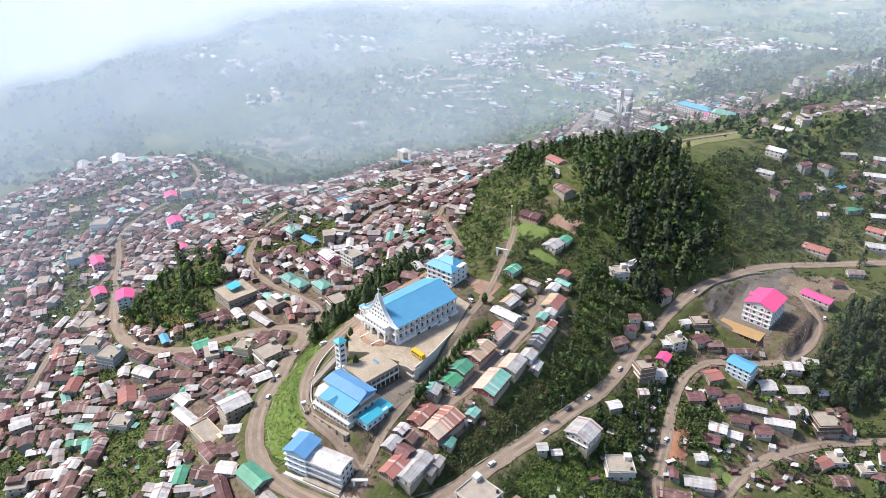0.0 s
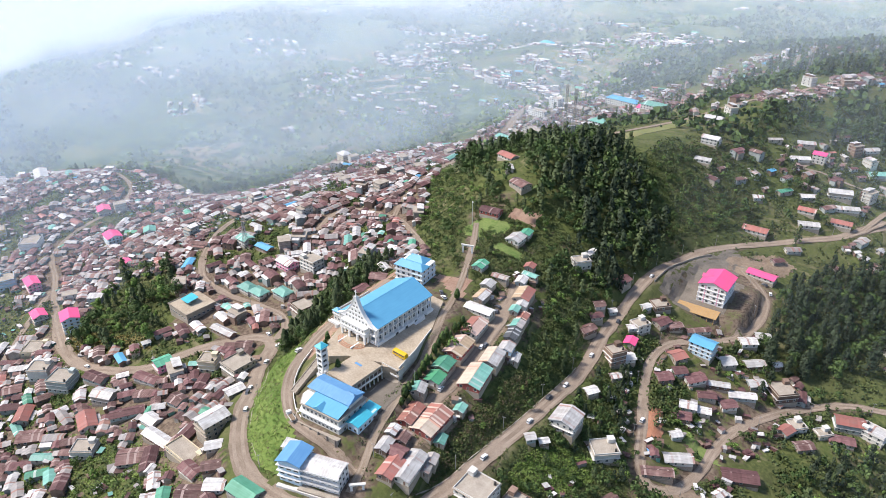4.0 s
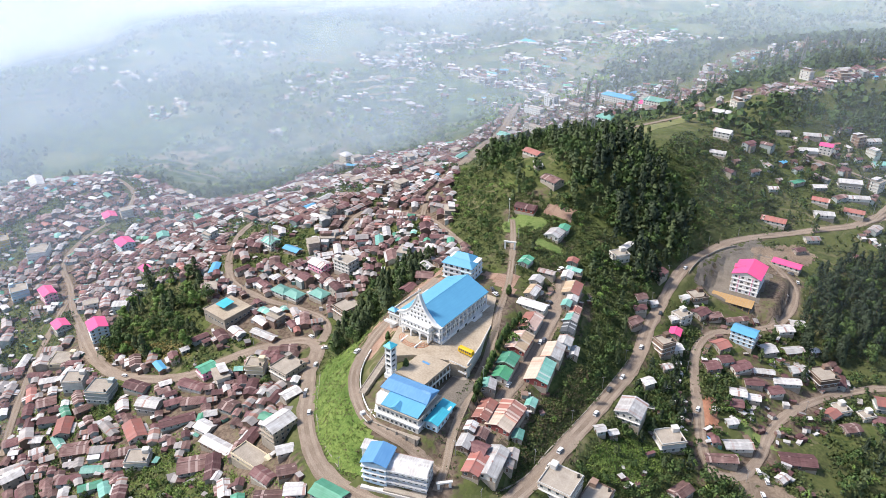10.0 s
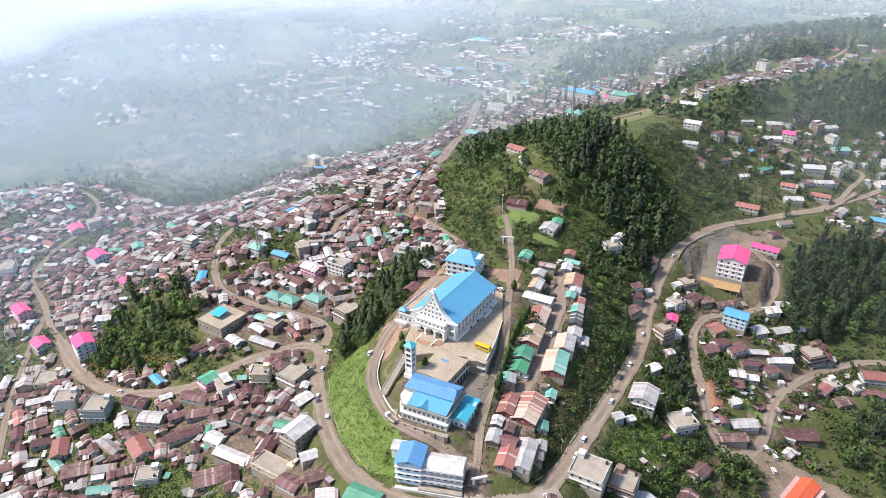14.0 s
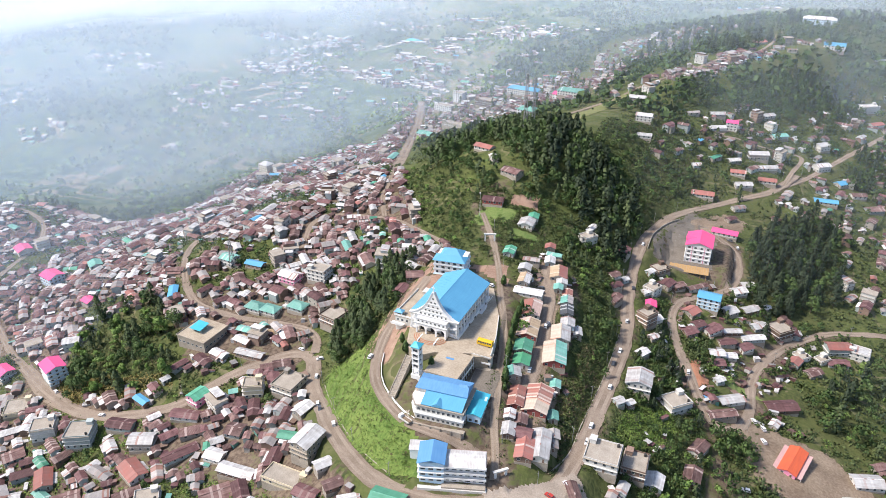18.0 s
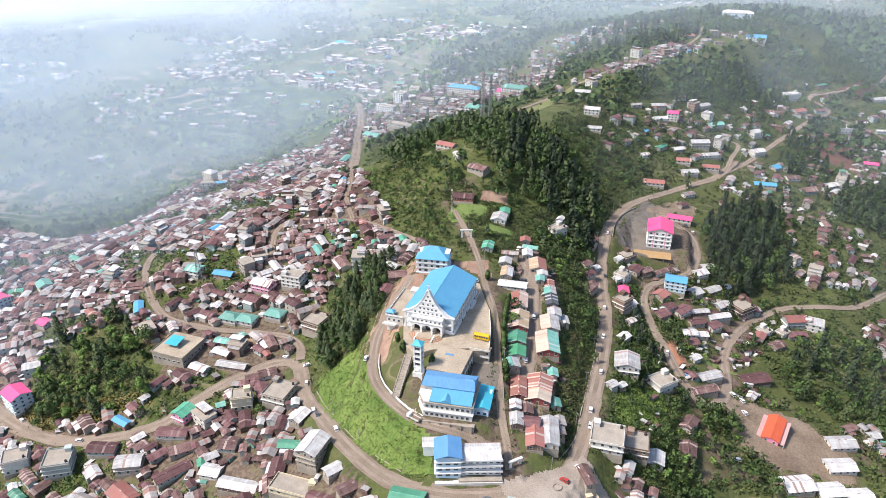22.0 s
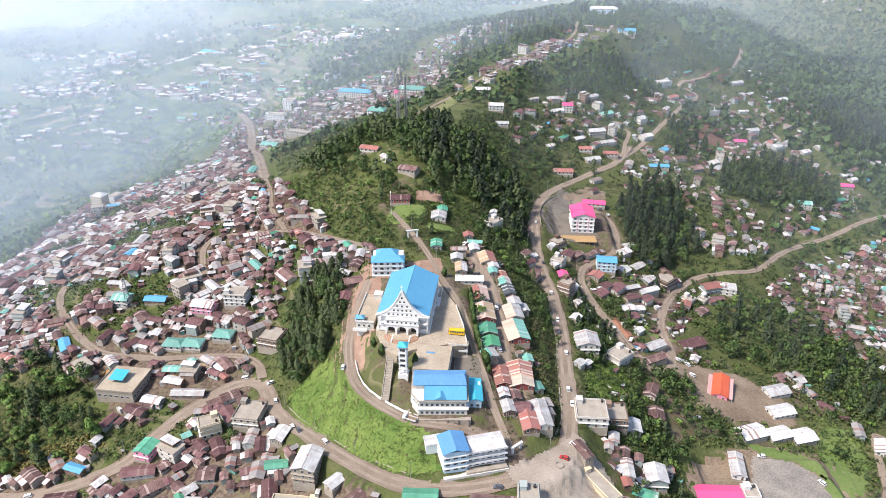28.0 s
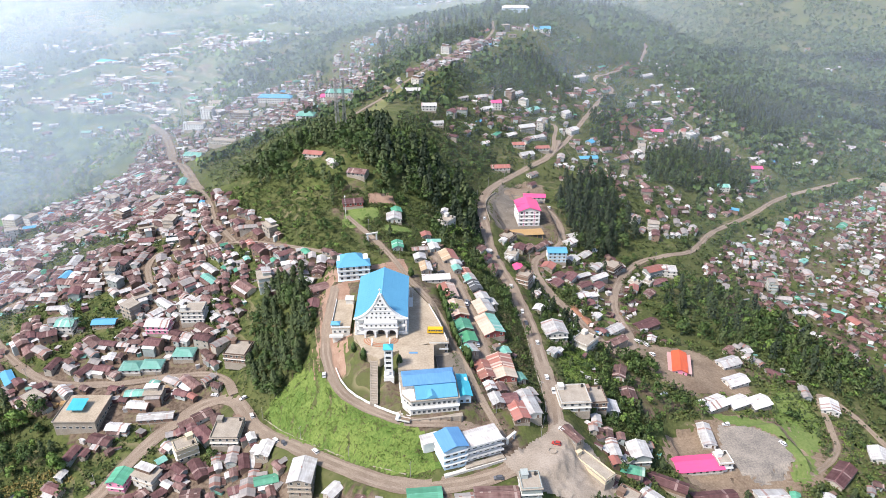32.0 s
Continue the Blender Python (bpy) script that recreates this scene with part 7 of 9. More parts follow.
plots += scatter(TOWN_HILL, 900, 1.9, KEEP_OUT, 0.25)
plots += scatter(TOWN_NORTH, 3200, 1.35, KEEP_OUT, 0.35)
plots += scatter([(20, 770), (50, 900), (170, 960), (230, 900), (160, 800), (90, 730)], 500, 1.5, [], 0.3)
plots += scatter(RIDGE_ROW, 900, 1.3, [], 0.6)
plots += scatter([(98, 508), (108, 530), (160, 590), (205, 648), (226, 660), (232, 636), (180, 566), (128, 508)], 1500, 1.0, [], 0.95)
plots += scatter([(150, 400), (150, 450), (200, 485), (260, 470), (262, 430), (222, 380), (185, 372)], 420, 1.7, [], 0.6)
plots += scatter([(380, 540), (420, 600), (480, 620), (500, 540), (460, 470), (400, 470)], 420, 2.0, [], 0.5)
plots += scatter([(480, 690), (520, 800), (600, 860), (640, 800), (560, 690)], 500, 1.8, [], 0.5)
plots += scatter(FAR_EAST, 700, 2.2, [], 0.2)
plots += scatter([(-345, 300), (-350, 440), (-330, 480), (-200, 640), (-120, 600), (-150, 470), (-105, 300)], 5000, 1.05, KEEP_OUT, 0.35)
FAR_WIDE = [(-1300, 560), (-1500, 1300), (-1000, 2000), (200, 2300), (1500, 2100), (1700, 1300), (950, 900), (500, 1000), (150, 1050), (-120, 920), (-420, 800), (-800, 620)]


def strung(x, y, step, width, z=0):
    """True along the contour tracks of the far slopes."""
    return (sz(x, y) / step + 1.2 * noise.noise((x * 0.002, y * 0.002, 1 + z))) % 1.0 < width


far_plots = [p for p in scatter(FAR_SLOPE, 16000, 1.25, [], 0.3) + scatter(FAR_VALLEY, 7000, 1.4, [FAR_SLOPE], 0.1) if strung(p[0], p[1], 17.0, 0.58) and noise.noise((p[0] * 0.004, p[1] * 0.007, 4)) > (0.12 if p[0] > -60 or p[1] > 1350 else -0.12 if p[0] > -720 else 0.2)]
far_plots += [p for p in scatter(FAR_WIDE, 9000, 1.8, [FAR_SLOPE, FAR_VALLEY], 0.5) if strung(p[0], p[1], 24.0, 0.22, 5) and noise.noise((p[0] * 0.003, p[1] * 0.003, 8)) > (0.16 if p[0] > -720 else 0.26)]
P = np.array([(x, y) for x, y, _ in plots])
E1 = surface(P[:, 0] + 4, P[:, 1]) - surface(P[:, 0] - 4, P[:, 1])
E2 = surface(P[:, 0], P[:, 1] + 4) - surface(P[:, 0], P[:, 1] - 4)
contour = np.degrees(np.arctan2(E1, -E2))          # turn that lays the ridge along the slope
order = np.argsort(np.hypot(P[:, 0] - 10, P[:, 1] + 60))
NEAR_HOUSES = 58
proto = {}
stuff = {}
ROOF_P = np.array([r[1] for r in ROOF_KINDS]) / sum(r[1] for r in ROOF_KINDS)
for rank, i in enumerate(order):
    x, y, k = plots[i]
    w, d, st = SIZES[k]
    ri, wi = int(rng.choice(len(ROOF_KINDS), p=ROOF_P)), int(rng.integers(3))
    rz = contour[i] + 90 + rng.normal(0, 9) + (90 if rng.random() < 0.28 else 0)
    q = surface([x - 2.5, x + 2.5, x, x], [y, y, y - 3, y + 3])
    z = float(q.mean() * 0.5 + q.max() * 0.5) + 0.1
    if rank < NEAR_HOUSES:
        key = (k, ri, wi if k % 2 else 0)
        m = pose(x, y, z, 0, 0, rz)
        if key in proto:
            copy_thing(proto[key], m @ Matrix.Diagonal((rng.uniform(0.85, 1.15), rng.uniform(0.8, 1.25), rng.uniform(0.92, 1.12), 1)))
        else:
            word = "two-storey" if st == 2 else ("small" if k in (0, 4) else "single-storey")
            proto[key] = make_house(w, d, st, ROOF_KINDS[ri][0], "gable", WALL_KINDS[key[2]], m, "%s hillside house with a %s" % (word, ROOF_KINDS[ri][2]), "house", "houses of the hill town", wins=4 if st == 1 else 8, lean=(k in (1, 3)))
    else:
        stuff.setdefault("town", []).append((x, y, z, rz, w * rng.uniform(0.9, 1.1), d * rng.uniform(0.9, 1.1), st * 2.6, ri, wi))
for x, y, k in far_plots:
    w, d, st = SIZES[k]
    stuff.setdefault("far", []).append((x, y, sz(x, y) + 0.3, rng.uniform(60, 110), w * 1.5, d * 1.55, st * 3.2, int(rng.choice(len(ROOF_KINDS), p=[0.10, 0.08, 0.62, 0.12, 0.025, 0.025, 0.015, 0.015])), int(rng.integers(3))))


def islander(src, name):
    """The same surface, with its tone varied from house to house of one joined mesh."""
    m = src.copy()
    m.name = name
    nt = m.node_tree
    isl = nt.nodes.new("ShaderNodeNewGeometry")
    for lk in list(nt.links):
        if lk.from_node.bl_idname == "ShaderNodeObjectInfo" and lk.to_node.bl_idname == "ShaderNodeMapRange":
            nt.links.new(isl.outputs["Random Per Island"], lk.to_socket)
    return m


def along_ridge(m):
    """Takes the sheets' place from the joined mesh's own attribute."""
    nt = m.node_tree
    if "sheet_pitch" in nt.nodes:
        at = nt.nodes.new("ShaderNodeAttribute")
        at.attribute_name = "along"
        nt.links.new(at.outputs["Fac"], nt.nodes["sheet_pitch"].inputs[0])
    return m


ISLAND = [along_ridge(islander(m, m.name + "_far")) for m in [r[0] for r in ROOF_KINDS] + WALL_KINDS] + [islander(GLASS, "far_window_glass"), islander(CONCRETE, "far_concrete"), islander(OFFWHITE, "far_white_paint")]


def joined_houses(rows, name, label):
    b = B()
    along = []
    hr = np.random.default_rng(5)
    for x, y, z, rz, w, d, h, ri, wi in rows:
        c, s = math.cos(radians(rz)), math.sin(radians(rz))
        w2, d2, rise = w / 2, d / 2, w * hr.uniform(0.12, 0.2)
        t = B()
        if w > 5.5 and hr.random() < 0.18:
            # a concrete house of two or three storeys with a flat roof or a half-covered one
            h = 2.8 * int(hr.integers(2, 4))
            w2, d2 = w2 * 1.15, min(d2, 5.5)
            t.box(-w2, w2, -d2, d2, -4, h, 13 if hr.random() < 0.6 else 8 + wi)
            for zz in np.arange(2.8, h + 0.1, 2.8):
                t.box(-w2 - 0.5, w2 + 0.5, -d2 - 0.5, d2 + 0.5, zz - 0.1, zz + 0.12, 12)
            if hr.random() < 0.6:
                t.profile_y([(-w2 - 0.4, h + 1.6), (w2 * 0.3, h + 2.2), (w2 * 0.3, h + 2.3), (-w2 - 0.4, h + 1.7)][::-1], -d2 - 0.4, d2 * 0.6, 2 if hr.random() < 0.6 else ri)
                t.box(-w2, w2 * 0.2, -d2, d2 * 0.5, h, h + 1.6, 8 + wi)
        else:
            t.profile_y([(-w2, -4), (w2, -4), (w2, h), (0, h + rise), (-w2, h)], -d2, d2, 8 + wi)
            t.gable_y(w2 + 0.5, -d2 - 0.5, d2 + 0.5, h - 0.05, h + rise + 0.2, 0.14, ri)
        for zz in np.arange(0.9, h - 1, 2.8):
            for k in range(2):
                yy = -d2 * 0.5 + k * d2
                t.box(w2, w2 + 0.05, yy - 0.55, yy + 0.55, zz, zz + 1.1, 11)
                if x * x + y * y < 90000:
                    t.box(-w2 - 0.05, -w2, yy - 0.55, yy + 0.55, zz, zz + 1.1, 11)
            t.box(-w2 * 0.5 - 0.5, -w2 * 0.5 + 0.5, -d2 - 0.05, -d2, zz, zz + 1.1, 11)
        if hr.random() < 0.7:
            # a lean-to or a back kitchen against one side
            sd, q0, q1 = (1 if hr.random() < 0.5 else -1), hr.uniform(-1, -0.2) * d2, hr.uniform(0.0, 1.0) * d2
            ww, rj = hr.uniform(1.6, 3.2), int(hr.choice(4, p=[0.3, 0.2, 0.4, 0.1]))
            x0, x1, h1 = sd * (w2 + 0.02), sd * (w2 + ww), h - 0.45
            t.profile_y([(x0, -4), (x1, -4), (x1, h1 - 0.75), (x0, h1 - 0.15)][::sd], q0, q1, 8 + (wi + 1) % 3)
            t.profile_y([(x0, h1 - 0.1), (x1 + sd * 0.35, h1 - 0.8), (x1 + sd * 0.35, h1 - 0.7), (x0, h1)][::sd], q0 - 0.3, q1 + 0.3, rj)
        o = len(b.v)
        b.v += [(x + c * u - s * v, y + s * u + c * v, z + zz) for u, v, zz in t.v]
        b.f += [tuple(i + o for i in f) for f in t.f]
        b.m += t.m
        base = hr.uniform(0, 500)
        along += [v + base for u, v, zz in t.v]
    ob = single(name, b, ISLAND, label, "houses", "stuff")
    ob.data.attributes.new("along", 'FLOAT', 'POINT').data.foreach_set("value", along)
    return ob


joined_houses(stuff["town"], "packed_houses", "densely packed sheet-roofed houses stepping down the hill")
joined_houses(stuff["far"], "distant_houses", "scattered small houses on the far terraced hillside")

# ---------- trees and undergrowth ----------
def clumps(centres, outs, size, r):
    """Small bent leaf sprays at the centres, facing roughly outwards."""
    n = len(centres)
    nrm = outs + r.normal(0, 0.30, (n, 3))
    nrm /= np.linalg.norm(nrm, axis=1)[:, None] + 1e-9
    t = np.cross(nrm, r.normal(0, 1, (n, 3)))
    t /= np.linalg.norm(t, axis=1)[:, None] + 1e-9
    u = np.cross(nrm, t)
    s = (size * r.uniform(0.55, 1.25, n))[:, None]
    q = np.stack([centres - t * s, centres - u * s * 0.8 + nrm * s * 0.3, centres + t * s, centres + u * s * 0.8 - nrm * s * 0.3], 1)
    soft = outs / (np.linalg.norm(outs, axis=1)[:, None] + 1e-9) + r.normal(0, 0.22, (n, 3)) + (0, 0, 0.2)
    soft /= np.linalg.norm(soft, axis=1)[:, None] + 1e-9
    return np.concatenate([q.reshape(-1, 3), np.repeat(soft, 4, axis=0)], 1)


def crown(kind, h, n, size, r):
    if kind == "pine":
        f = r.uniform(0, 1, n) ** 0.8
        z = h * (0.14 + 0.86 * f)
        rad = np.minimum((1 - f) ** 0.55, 0.3 + f * 2.2) * h * 0.27 + 0.3
        a = r.uniform(0, 2 * np.pi, n)
        ph = r.uniform(0, 6.28, 4)
        rad *= 0.78 + 0.24 * np.sin(z * 1.9 + ph[0]) + 0.22 * np.sin(2 * a + z * 0.8 + ph[1]) + 0.18 * np.sin(3 * a - z * 1.3 + ph[2])
        k = np.sqrt(r.uniform(0.15, 1, n))
        c = np.column_stack([np.cos(a) * rad * k, np.sin(a) * rad * k, z - rad * k * 0.25])
        o = np.column_stack([np.cos(a), np.sin(a), np.full(n, 0.7)])
        return clumps(c, o, size, r)
    lobes = 7
    lc = r.normal(0, 1, (lobes, 3)) * np.array([0.20, 0.20, 0.15]) * h + np.array([0, 0, 0.64 * h])
    lr = r.uniform(0.16, 0.26, lobes) * h
    j = r.integers(0, lobes, n)
    o = r.normal(0, 1, (n, 3))
    o /= np.linalg.norm(o, axis=1)[:, None]
    o[:, 2] = np.abs(o[:, 2]) * 1.0 - 0.25
    c = lc[j] + o * (lr[j] * r.uniform(0.7, 1.08, n))[:, None]
    return clumps(c, o, size, r)


def leaf_mesh(name, verts, material):
    """Leaf sprays of four corners each, shaded by the round of the crown that they sit on."""
    n = len(verts) // 4
    me = bpy.data.meshes.new(name)
    me.vertices.add(n * 4)
    me.vertices.foreach_set("co", verts[:, :3].ravel().astype(np.float32))
    me.loops.add(n * 4)
    me.loops.foreach_set("vertex_index", np.arange(n * 4, dtype=np.int32))
    me.polygons.add(n)
    me.polygons.foreach_set("loop_start", np.arange(0, n * 4, 4, dtype=np.int32))
    me.update(calc_edges=True)
    me.polygons.foreach_set("use_smooth", [True] * n)
    me.attributes.new("custom_normal", 'FLOAT_VECTOR', 'POINT').data.foreach_set("vector", verts[:, 3:].ravel().astype(np.float32))
    me.materials.append(material)
    return me


def trunk_mesh(kind, h, r):
    b = B()
    top = h * (0.95 if kind in ("pine", "dark") else 0.6)
    b.cyl(0, 0, -1.5, top * 0.5, 0.022 * h, 0.015 * h, 7)
    b.cyl(0, 0, top * 0.5, top, 0.015 * h, 0.004 * h, 7)
    for k in range(5):
        a, z = r.uniform(0, 6.28), top * r.uniform(0.4, 0.85)
        l = h * 0.16
        p = np.array([0, 0, z])
        q = p + np.array([math.cos(a) * l, math.sin(a) * l, l * 0.6])
        e = 0.006 * h
        b.add([p + (e, 0, 0), p + (-e, e, 0), p + (-e, -e, 0), q], [(0, 1, 3), (1, 2, 3), (2, 0, 3), (2, 1, 0)])
    return b.mesh("trunk", BARK)


tr = np.random.default_rng(11)
TREES = {}
for kind, lm, nk, hs in (("pine", PINE_L, 5, (12, 16)), ("dark", SHADE_PINE_L, 4, (13, 17)), ("broad", BROAD_L, 5, (7, 11)), ("young", LIGHT_L, 3, (6, 8)), ("red", RED_L, 2, (5, 7))):
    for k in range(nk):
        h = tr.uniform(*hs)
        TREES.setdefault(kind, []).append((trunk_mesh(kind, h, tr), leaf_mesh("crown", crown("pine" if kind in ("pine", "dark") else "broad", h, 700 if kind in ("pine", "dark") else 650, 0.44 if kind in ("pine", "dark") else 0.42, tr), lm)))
LOWF = [crown('broad', 9, 10, 2.7, tr) for _ in range(6)]
LOW = {"dark": [crown("pine", 13, 160, 0.72, tr) for _ in range(5)], "pine": [crown("pine", 12, 150, 0.70, tr) for _ in range(5)], "broad": [crown("broad", 8.5, 150, 0.62, tr) for _ in range(5)], "young": [crown("broad", 6.5, 90, 0.66, tr) for _ in range(3)]}
TREE_WORDS = {"dark": ("pine_tree", "tall almost black-green pine, the flank's shade put into its needles"), "pine": ("pine_tree", "tall dark green pine on the hillside"), "broad": ("broadleaf_tree", "dense green broadleaf tree"), "young": ("young_tree", "light green young tree"), "red": ("blossom_tree", "small tree with reddish leaves")}
tree_count = [0]
wood_rest = {"dark": [], "pine": [], "broad": [], "young": []}


def tree_at(x, y, kind, scale=1.0):
    z = sz(x, y) - 0.2
    if tree_count[0] >= 310:
        wood_rest[kind if kind in wood_rest else "broad"].append((x, y, z, scale))
        return
    tree_count[0] += 1
    tm, cm = TREES[kind][int(tr.integers(len(TREES[kind])))]
    s = scale * tr.uniform(0.65, 1.25)
    t = thing(TREE_WORDS[kind][0], pose(x, y, z, 0, 0, tr.uniform(0, 360)) @ Matrix.Diagonal((s, s, s * tr.uniform(0.9, 1.1), 1)), TREE_WORDS[kind][1], "tree", "hillside trees")
    part("trunk", tm, None, t)
    part("crown", cm, None, t)


def plant(poly, gap, kinds, scale=1.0, avoid=(), patchy=-9):
    xs, ys = [p[0] for p in poly], [p[1] for p in poly]
    out = []
    for x in np.arange(min(xs), max(xs), gap):
        for y in np.arange(min(ys), max(ys), gap):
            X, Y = x + tr.uniform(-0.5, 0.5) * gap, y + tr.uniform(-0.5, 0.5) * gap
            if inside(X, Y, poly)[0] and noise.noise((X * 0.022, Y * 0.022, 9)) > patchy and not any(math.hypot(X - a, Y - b) < c + 1.5 for a, b, c in BUSY) and not any(inside(X, Y, p)[0] for p in list(avoid) + OPEN):
                out.append((X, Y))
    if out:
        d, _ = road_near([p[0] for p in out], [p[1] for p in out])
        for (X, Y), dd in zip(out, d):
            if dd > 1.5:
                tree_at(X, Y, kinds[int(tr.integers(len(kinds)))], scale)


plant(WOOD_ROW, 4.8, ["pine", "pine", "broad"], 0.95)
plant(WOOD_WEST, 9.0, ["young", "broad", "pine", "young", "broad", "young"], 0.85)
plant(WOOD_WEST, 15.0, ["young", "broad", "pine", "broad"], 1.2)
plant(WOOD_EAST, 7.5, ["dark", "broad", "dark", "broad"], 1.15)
tree_at(41, 62, "broad", 0.95)
tree_at(40, 48, "young", 0.95)


def hedge_tree(x, y, s):
    """A small dense oval tree of the planted row beside the church lane."""
    m = pose(x, y, sz(x, y) - 0.15, 0, 0, x * 71 % 360) @ Matrix.Diagonal((s, s, s * (0.85 + 0.3 * (y * 7.3 % 1)), 1))
    if HEDGE:
        return copy_thing(HEDGE[0], m)
    t = thing("hedge_tree", m, "small dense green tree planted beside the church lane", "tree", "planted hedge trees")
    HEDGE.append(t)
    part("trunk", B().cyl(0, 0, -0.5, 1.2, 0.14, 0.09, 7), BARK, t)
    r = np.random.default_rng(41)
    o = r.normal(0, 1, (420, 3))
    o /= np.linalg.norm(o, axis=1)[:, None]
    c = o * np.array([1.15, 1.15, 2.0]) * r.uniform(0.75, 1.08, 420)[:, None] + (0, 0, 2.5)
    c[:, :2] *= np.clip(1.25 - 0.18 * c[:, 2], 0.4, 1)[:, None]
    part("crown", leaf_mesh("crown", clumps(c, o, 0.34, r), BROAD_L), None, t)


HEDGE = []
for k in range(17):
    hedge_tree(37.4 + 2.2 * (k / 16) ** 2 - 1.4 * math.sin(k * 0.2), 66 - k * 3.9, (1.25, 0.85, 1.05, 0.7, 1.15)[k % 5])
hedge_tree(24.5, 84, 1.2)
hedge_tree(5.5, 4.5, 1.1)
tree_at(152, 316, "pine", 0.95)
tree_at(177, 322, "pine", 0.95)
tree_at(63, 168, "young", 0.95)
tree_at(70, 140, "young", 0.95)
tree_at(58, 150, "young", 0.95)
tree_at(178, 330, "pine", 0.95)
hedge_tree(-10, 15, 1.2)
hedge_tree(-14, 22, 1.0)
tree_at(25, 181, "red", 0.95)
tree_at(20, 186, "red", 0.95)
tree_at(80, 60, "broad", 0.95)
tree_at(83, 48, "broad", 0.95)
tree_at(140, 40, "broad", 0.95)
tree_at(150, 30, "broad", 0.95)
tree_at(158, 8, "broad", 0.95)
tree_at(148, 18, "pine", 0.95)
tree_at(153, 0, "broad", 0.95)
tree_at(163, -2, "broad", 0.95)
tree_at(131.5, 62, "red", 0.8)
plant([q for q in SLOPE_EAST if q[1] > 58], 6.4, ["broad", "broad", "pine", "young"], 0.85)
plant([(80, 60), (71, 60), (66, 30), (63, 0), (64, -20), (72, -18), (78, 14)], 11.0, ["broad", "young"], 0.42)
# The knoll's east flank is shaded through these darker needle colours.
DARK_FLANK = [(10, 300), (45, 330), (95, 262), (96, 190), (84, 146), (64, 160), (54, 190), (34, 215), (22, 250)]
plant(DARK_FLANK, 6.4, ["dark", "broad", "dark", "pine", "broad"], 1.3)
plant(WOOD_KNOLL, 6.6, ["broad", "pine", "broad", "broad", "pine"], 1.25, avoid=[DARK_FLANK])
plant(WOOD_SE, 8.0, ["broad", "young", "pine", "broad", "dark"], 1.05)
LUSH = [(91, 20), (96, 34), (106, 41), (116, 44), (119, 33), (112, 16), (98, 5), (90, 5)]
plant(SLOPE_LOW, 6.4, ["broad", "dark", "broad"], 0.66, avoid=[LUSH])
plant(SCRUB_KNOLL, 7.5, ["young", "broad", "broad", "young"], 0.66)
plant([(4, 112), (2, 150), (14, 172), (28, 188), (52, 188), (62, 164), (60, 134), (46, 162), (30, 120), (26, 106)], 7.5, ["broad", "young", "broad", "pine"], 0.55)
plant([(-12, 172), (-14, 206), (10, 206), (30, 192), (40, 176), (16, 174), (4, 188)], 6.0, ["broad", "pine", "broad", "young"], 0.7)
plant([(98, 62), (104, 120), (106, 160), (116, 160), (116, 130), (122, 80), (118, 60)], 6.0, ["broad", "dark", "broad"], 0.62)
plant([(128, 130), (134, 150), (160, 176), (190, 160), (186, 120), (168, 96), (150, 100), (136, 96)], 8.0, ["broad", "broad", "young"], 0.5)
plant([(90, -4), (100, 58), (118, 56), (132, 30), (118, -16), (100, -16)], 8.5, ["broad", "broad", "young"], 0.6, avoid=[LUSH])
plant([(168, 186), (176, 172), (200, 178), (232, 196), (232, 176), (200, 160), (176, 150)], 8.0, ["dark", "broad"], 0.8)
plant([(-140, -60), (-60, -30), (-40, -60), (-36, -100), (-120, -125), (-220, -110), (-230, -60)], 13.0, ["broad", "broad", "young"], 0.55)
plant(SCRUB_RIDGE, 8.0, ["broad", "broad", "young"], 0.6)
plant(GROVE, 8.0, ["broad", "young", "broad"], 0.9)
plant(PINE_FAR, 7.0, ["dark", "dark", "pine", "broad"], 1.3)
plant([(120, 455), (125, 495), (170, 520), (250, 600), (330, 650), (350, 610), (290, 520), (220, 500), (160, 460)], 9.0, ["dark", "broad", "broad", "pine"], 0.95)
plant([(285, 400), (273, 425), (310, 490), (335, 480), (345, 440), (325, 405)], 8.0, ["dark", "broad"], 1.0)
plant([(345, 330), (350, 411), (432, 432), (470, 400), (400, 310)], 9.0, ["dark", "broad", "broad"], 1.0)
plant([(340, 880), (400, 960), (560, 1050), (720, 1100), (760, 980), (600, 940), (440, 860)], 12.0, ["dark", "broad", "pine"], 1.25)
plant(MIDWOOD, 8.0, ["dark", "broad", "broad"], 1.0)
plant(COPSE, 8.5, ["dark", "broad", "pine"], 1.1)
plant(WOOD_BROW, 7.0, ["dark", "pine"], 1.1)
plant([(60, 700), (110, 880), (240, 960), (330, 950), (300, 830), (220, 720), (120, 650)], 13.0, ["broad", "dark", "broad"], 1.1)
plant([(180, 660), (250, 730), (300, 830), (345, 905), (420, 930), (440, 860), (400, 780), (345, 740), (270, 690)], 11.0, ["pine", "broad", "broad"], 1.1)
plant([(340, 640), (420, 760), (470, 860), (560, 900), (520, 760), (430, 640)], 13.0, ["broad", "broad", "pine"], 1.1)
plant([(105, 290), (150, 420), (230, 530), (330, 640), (420, 640), (330, 540), (240, 420), (160, 320)], 14.0, ["broad", "pine", "broad"], 0.95)
plant([(240, 180), (300, 240), (400, 300), (500, 380), (560, 470), (600, 400), (480, 320), (340, 220)], 15.0, ["broad", "broad", "pine"], 0.9)
plant([(95, 200), (110, 300), (150, 420), (120, 440), (70, 340), (88, 260)], 12.0, ["broad", "pine", "broad"], 0.8)
plant([(230, 290), (270, 400), (400, 520), (420, 400), (330, 270)], 16.0, ["broad", "pine", "broad"], 0.9)
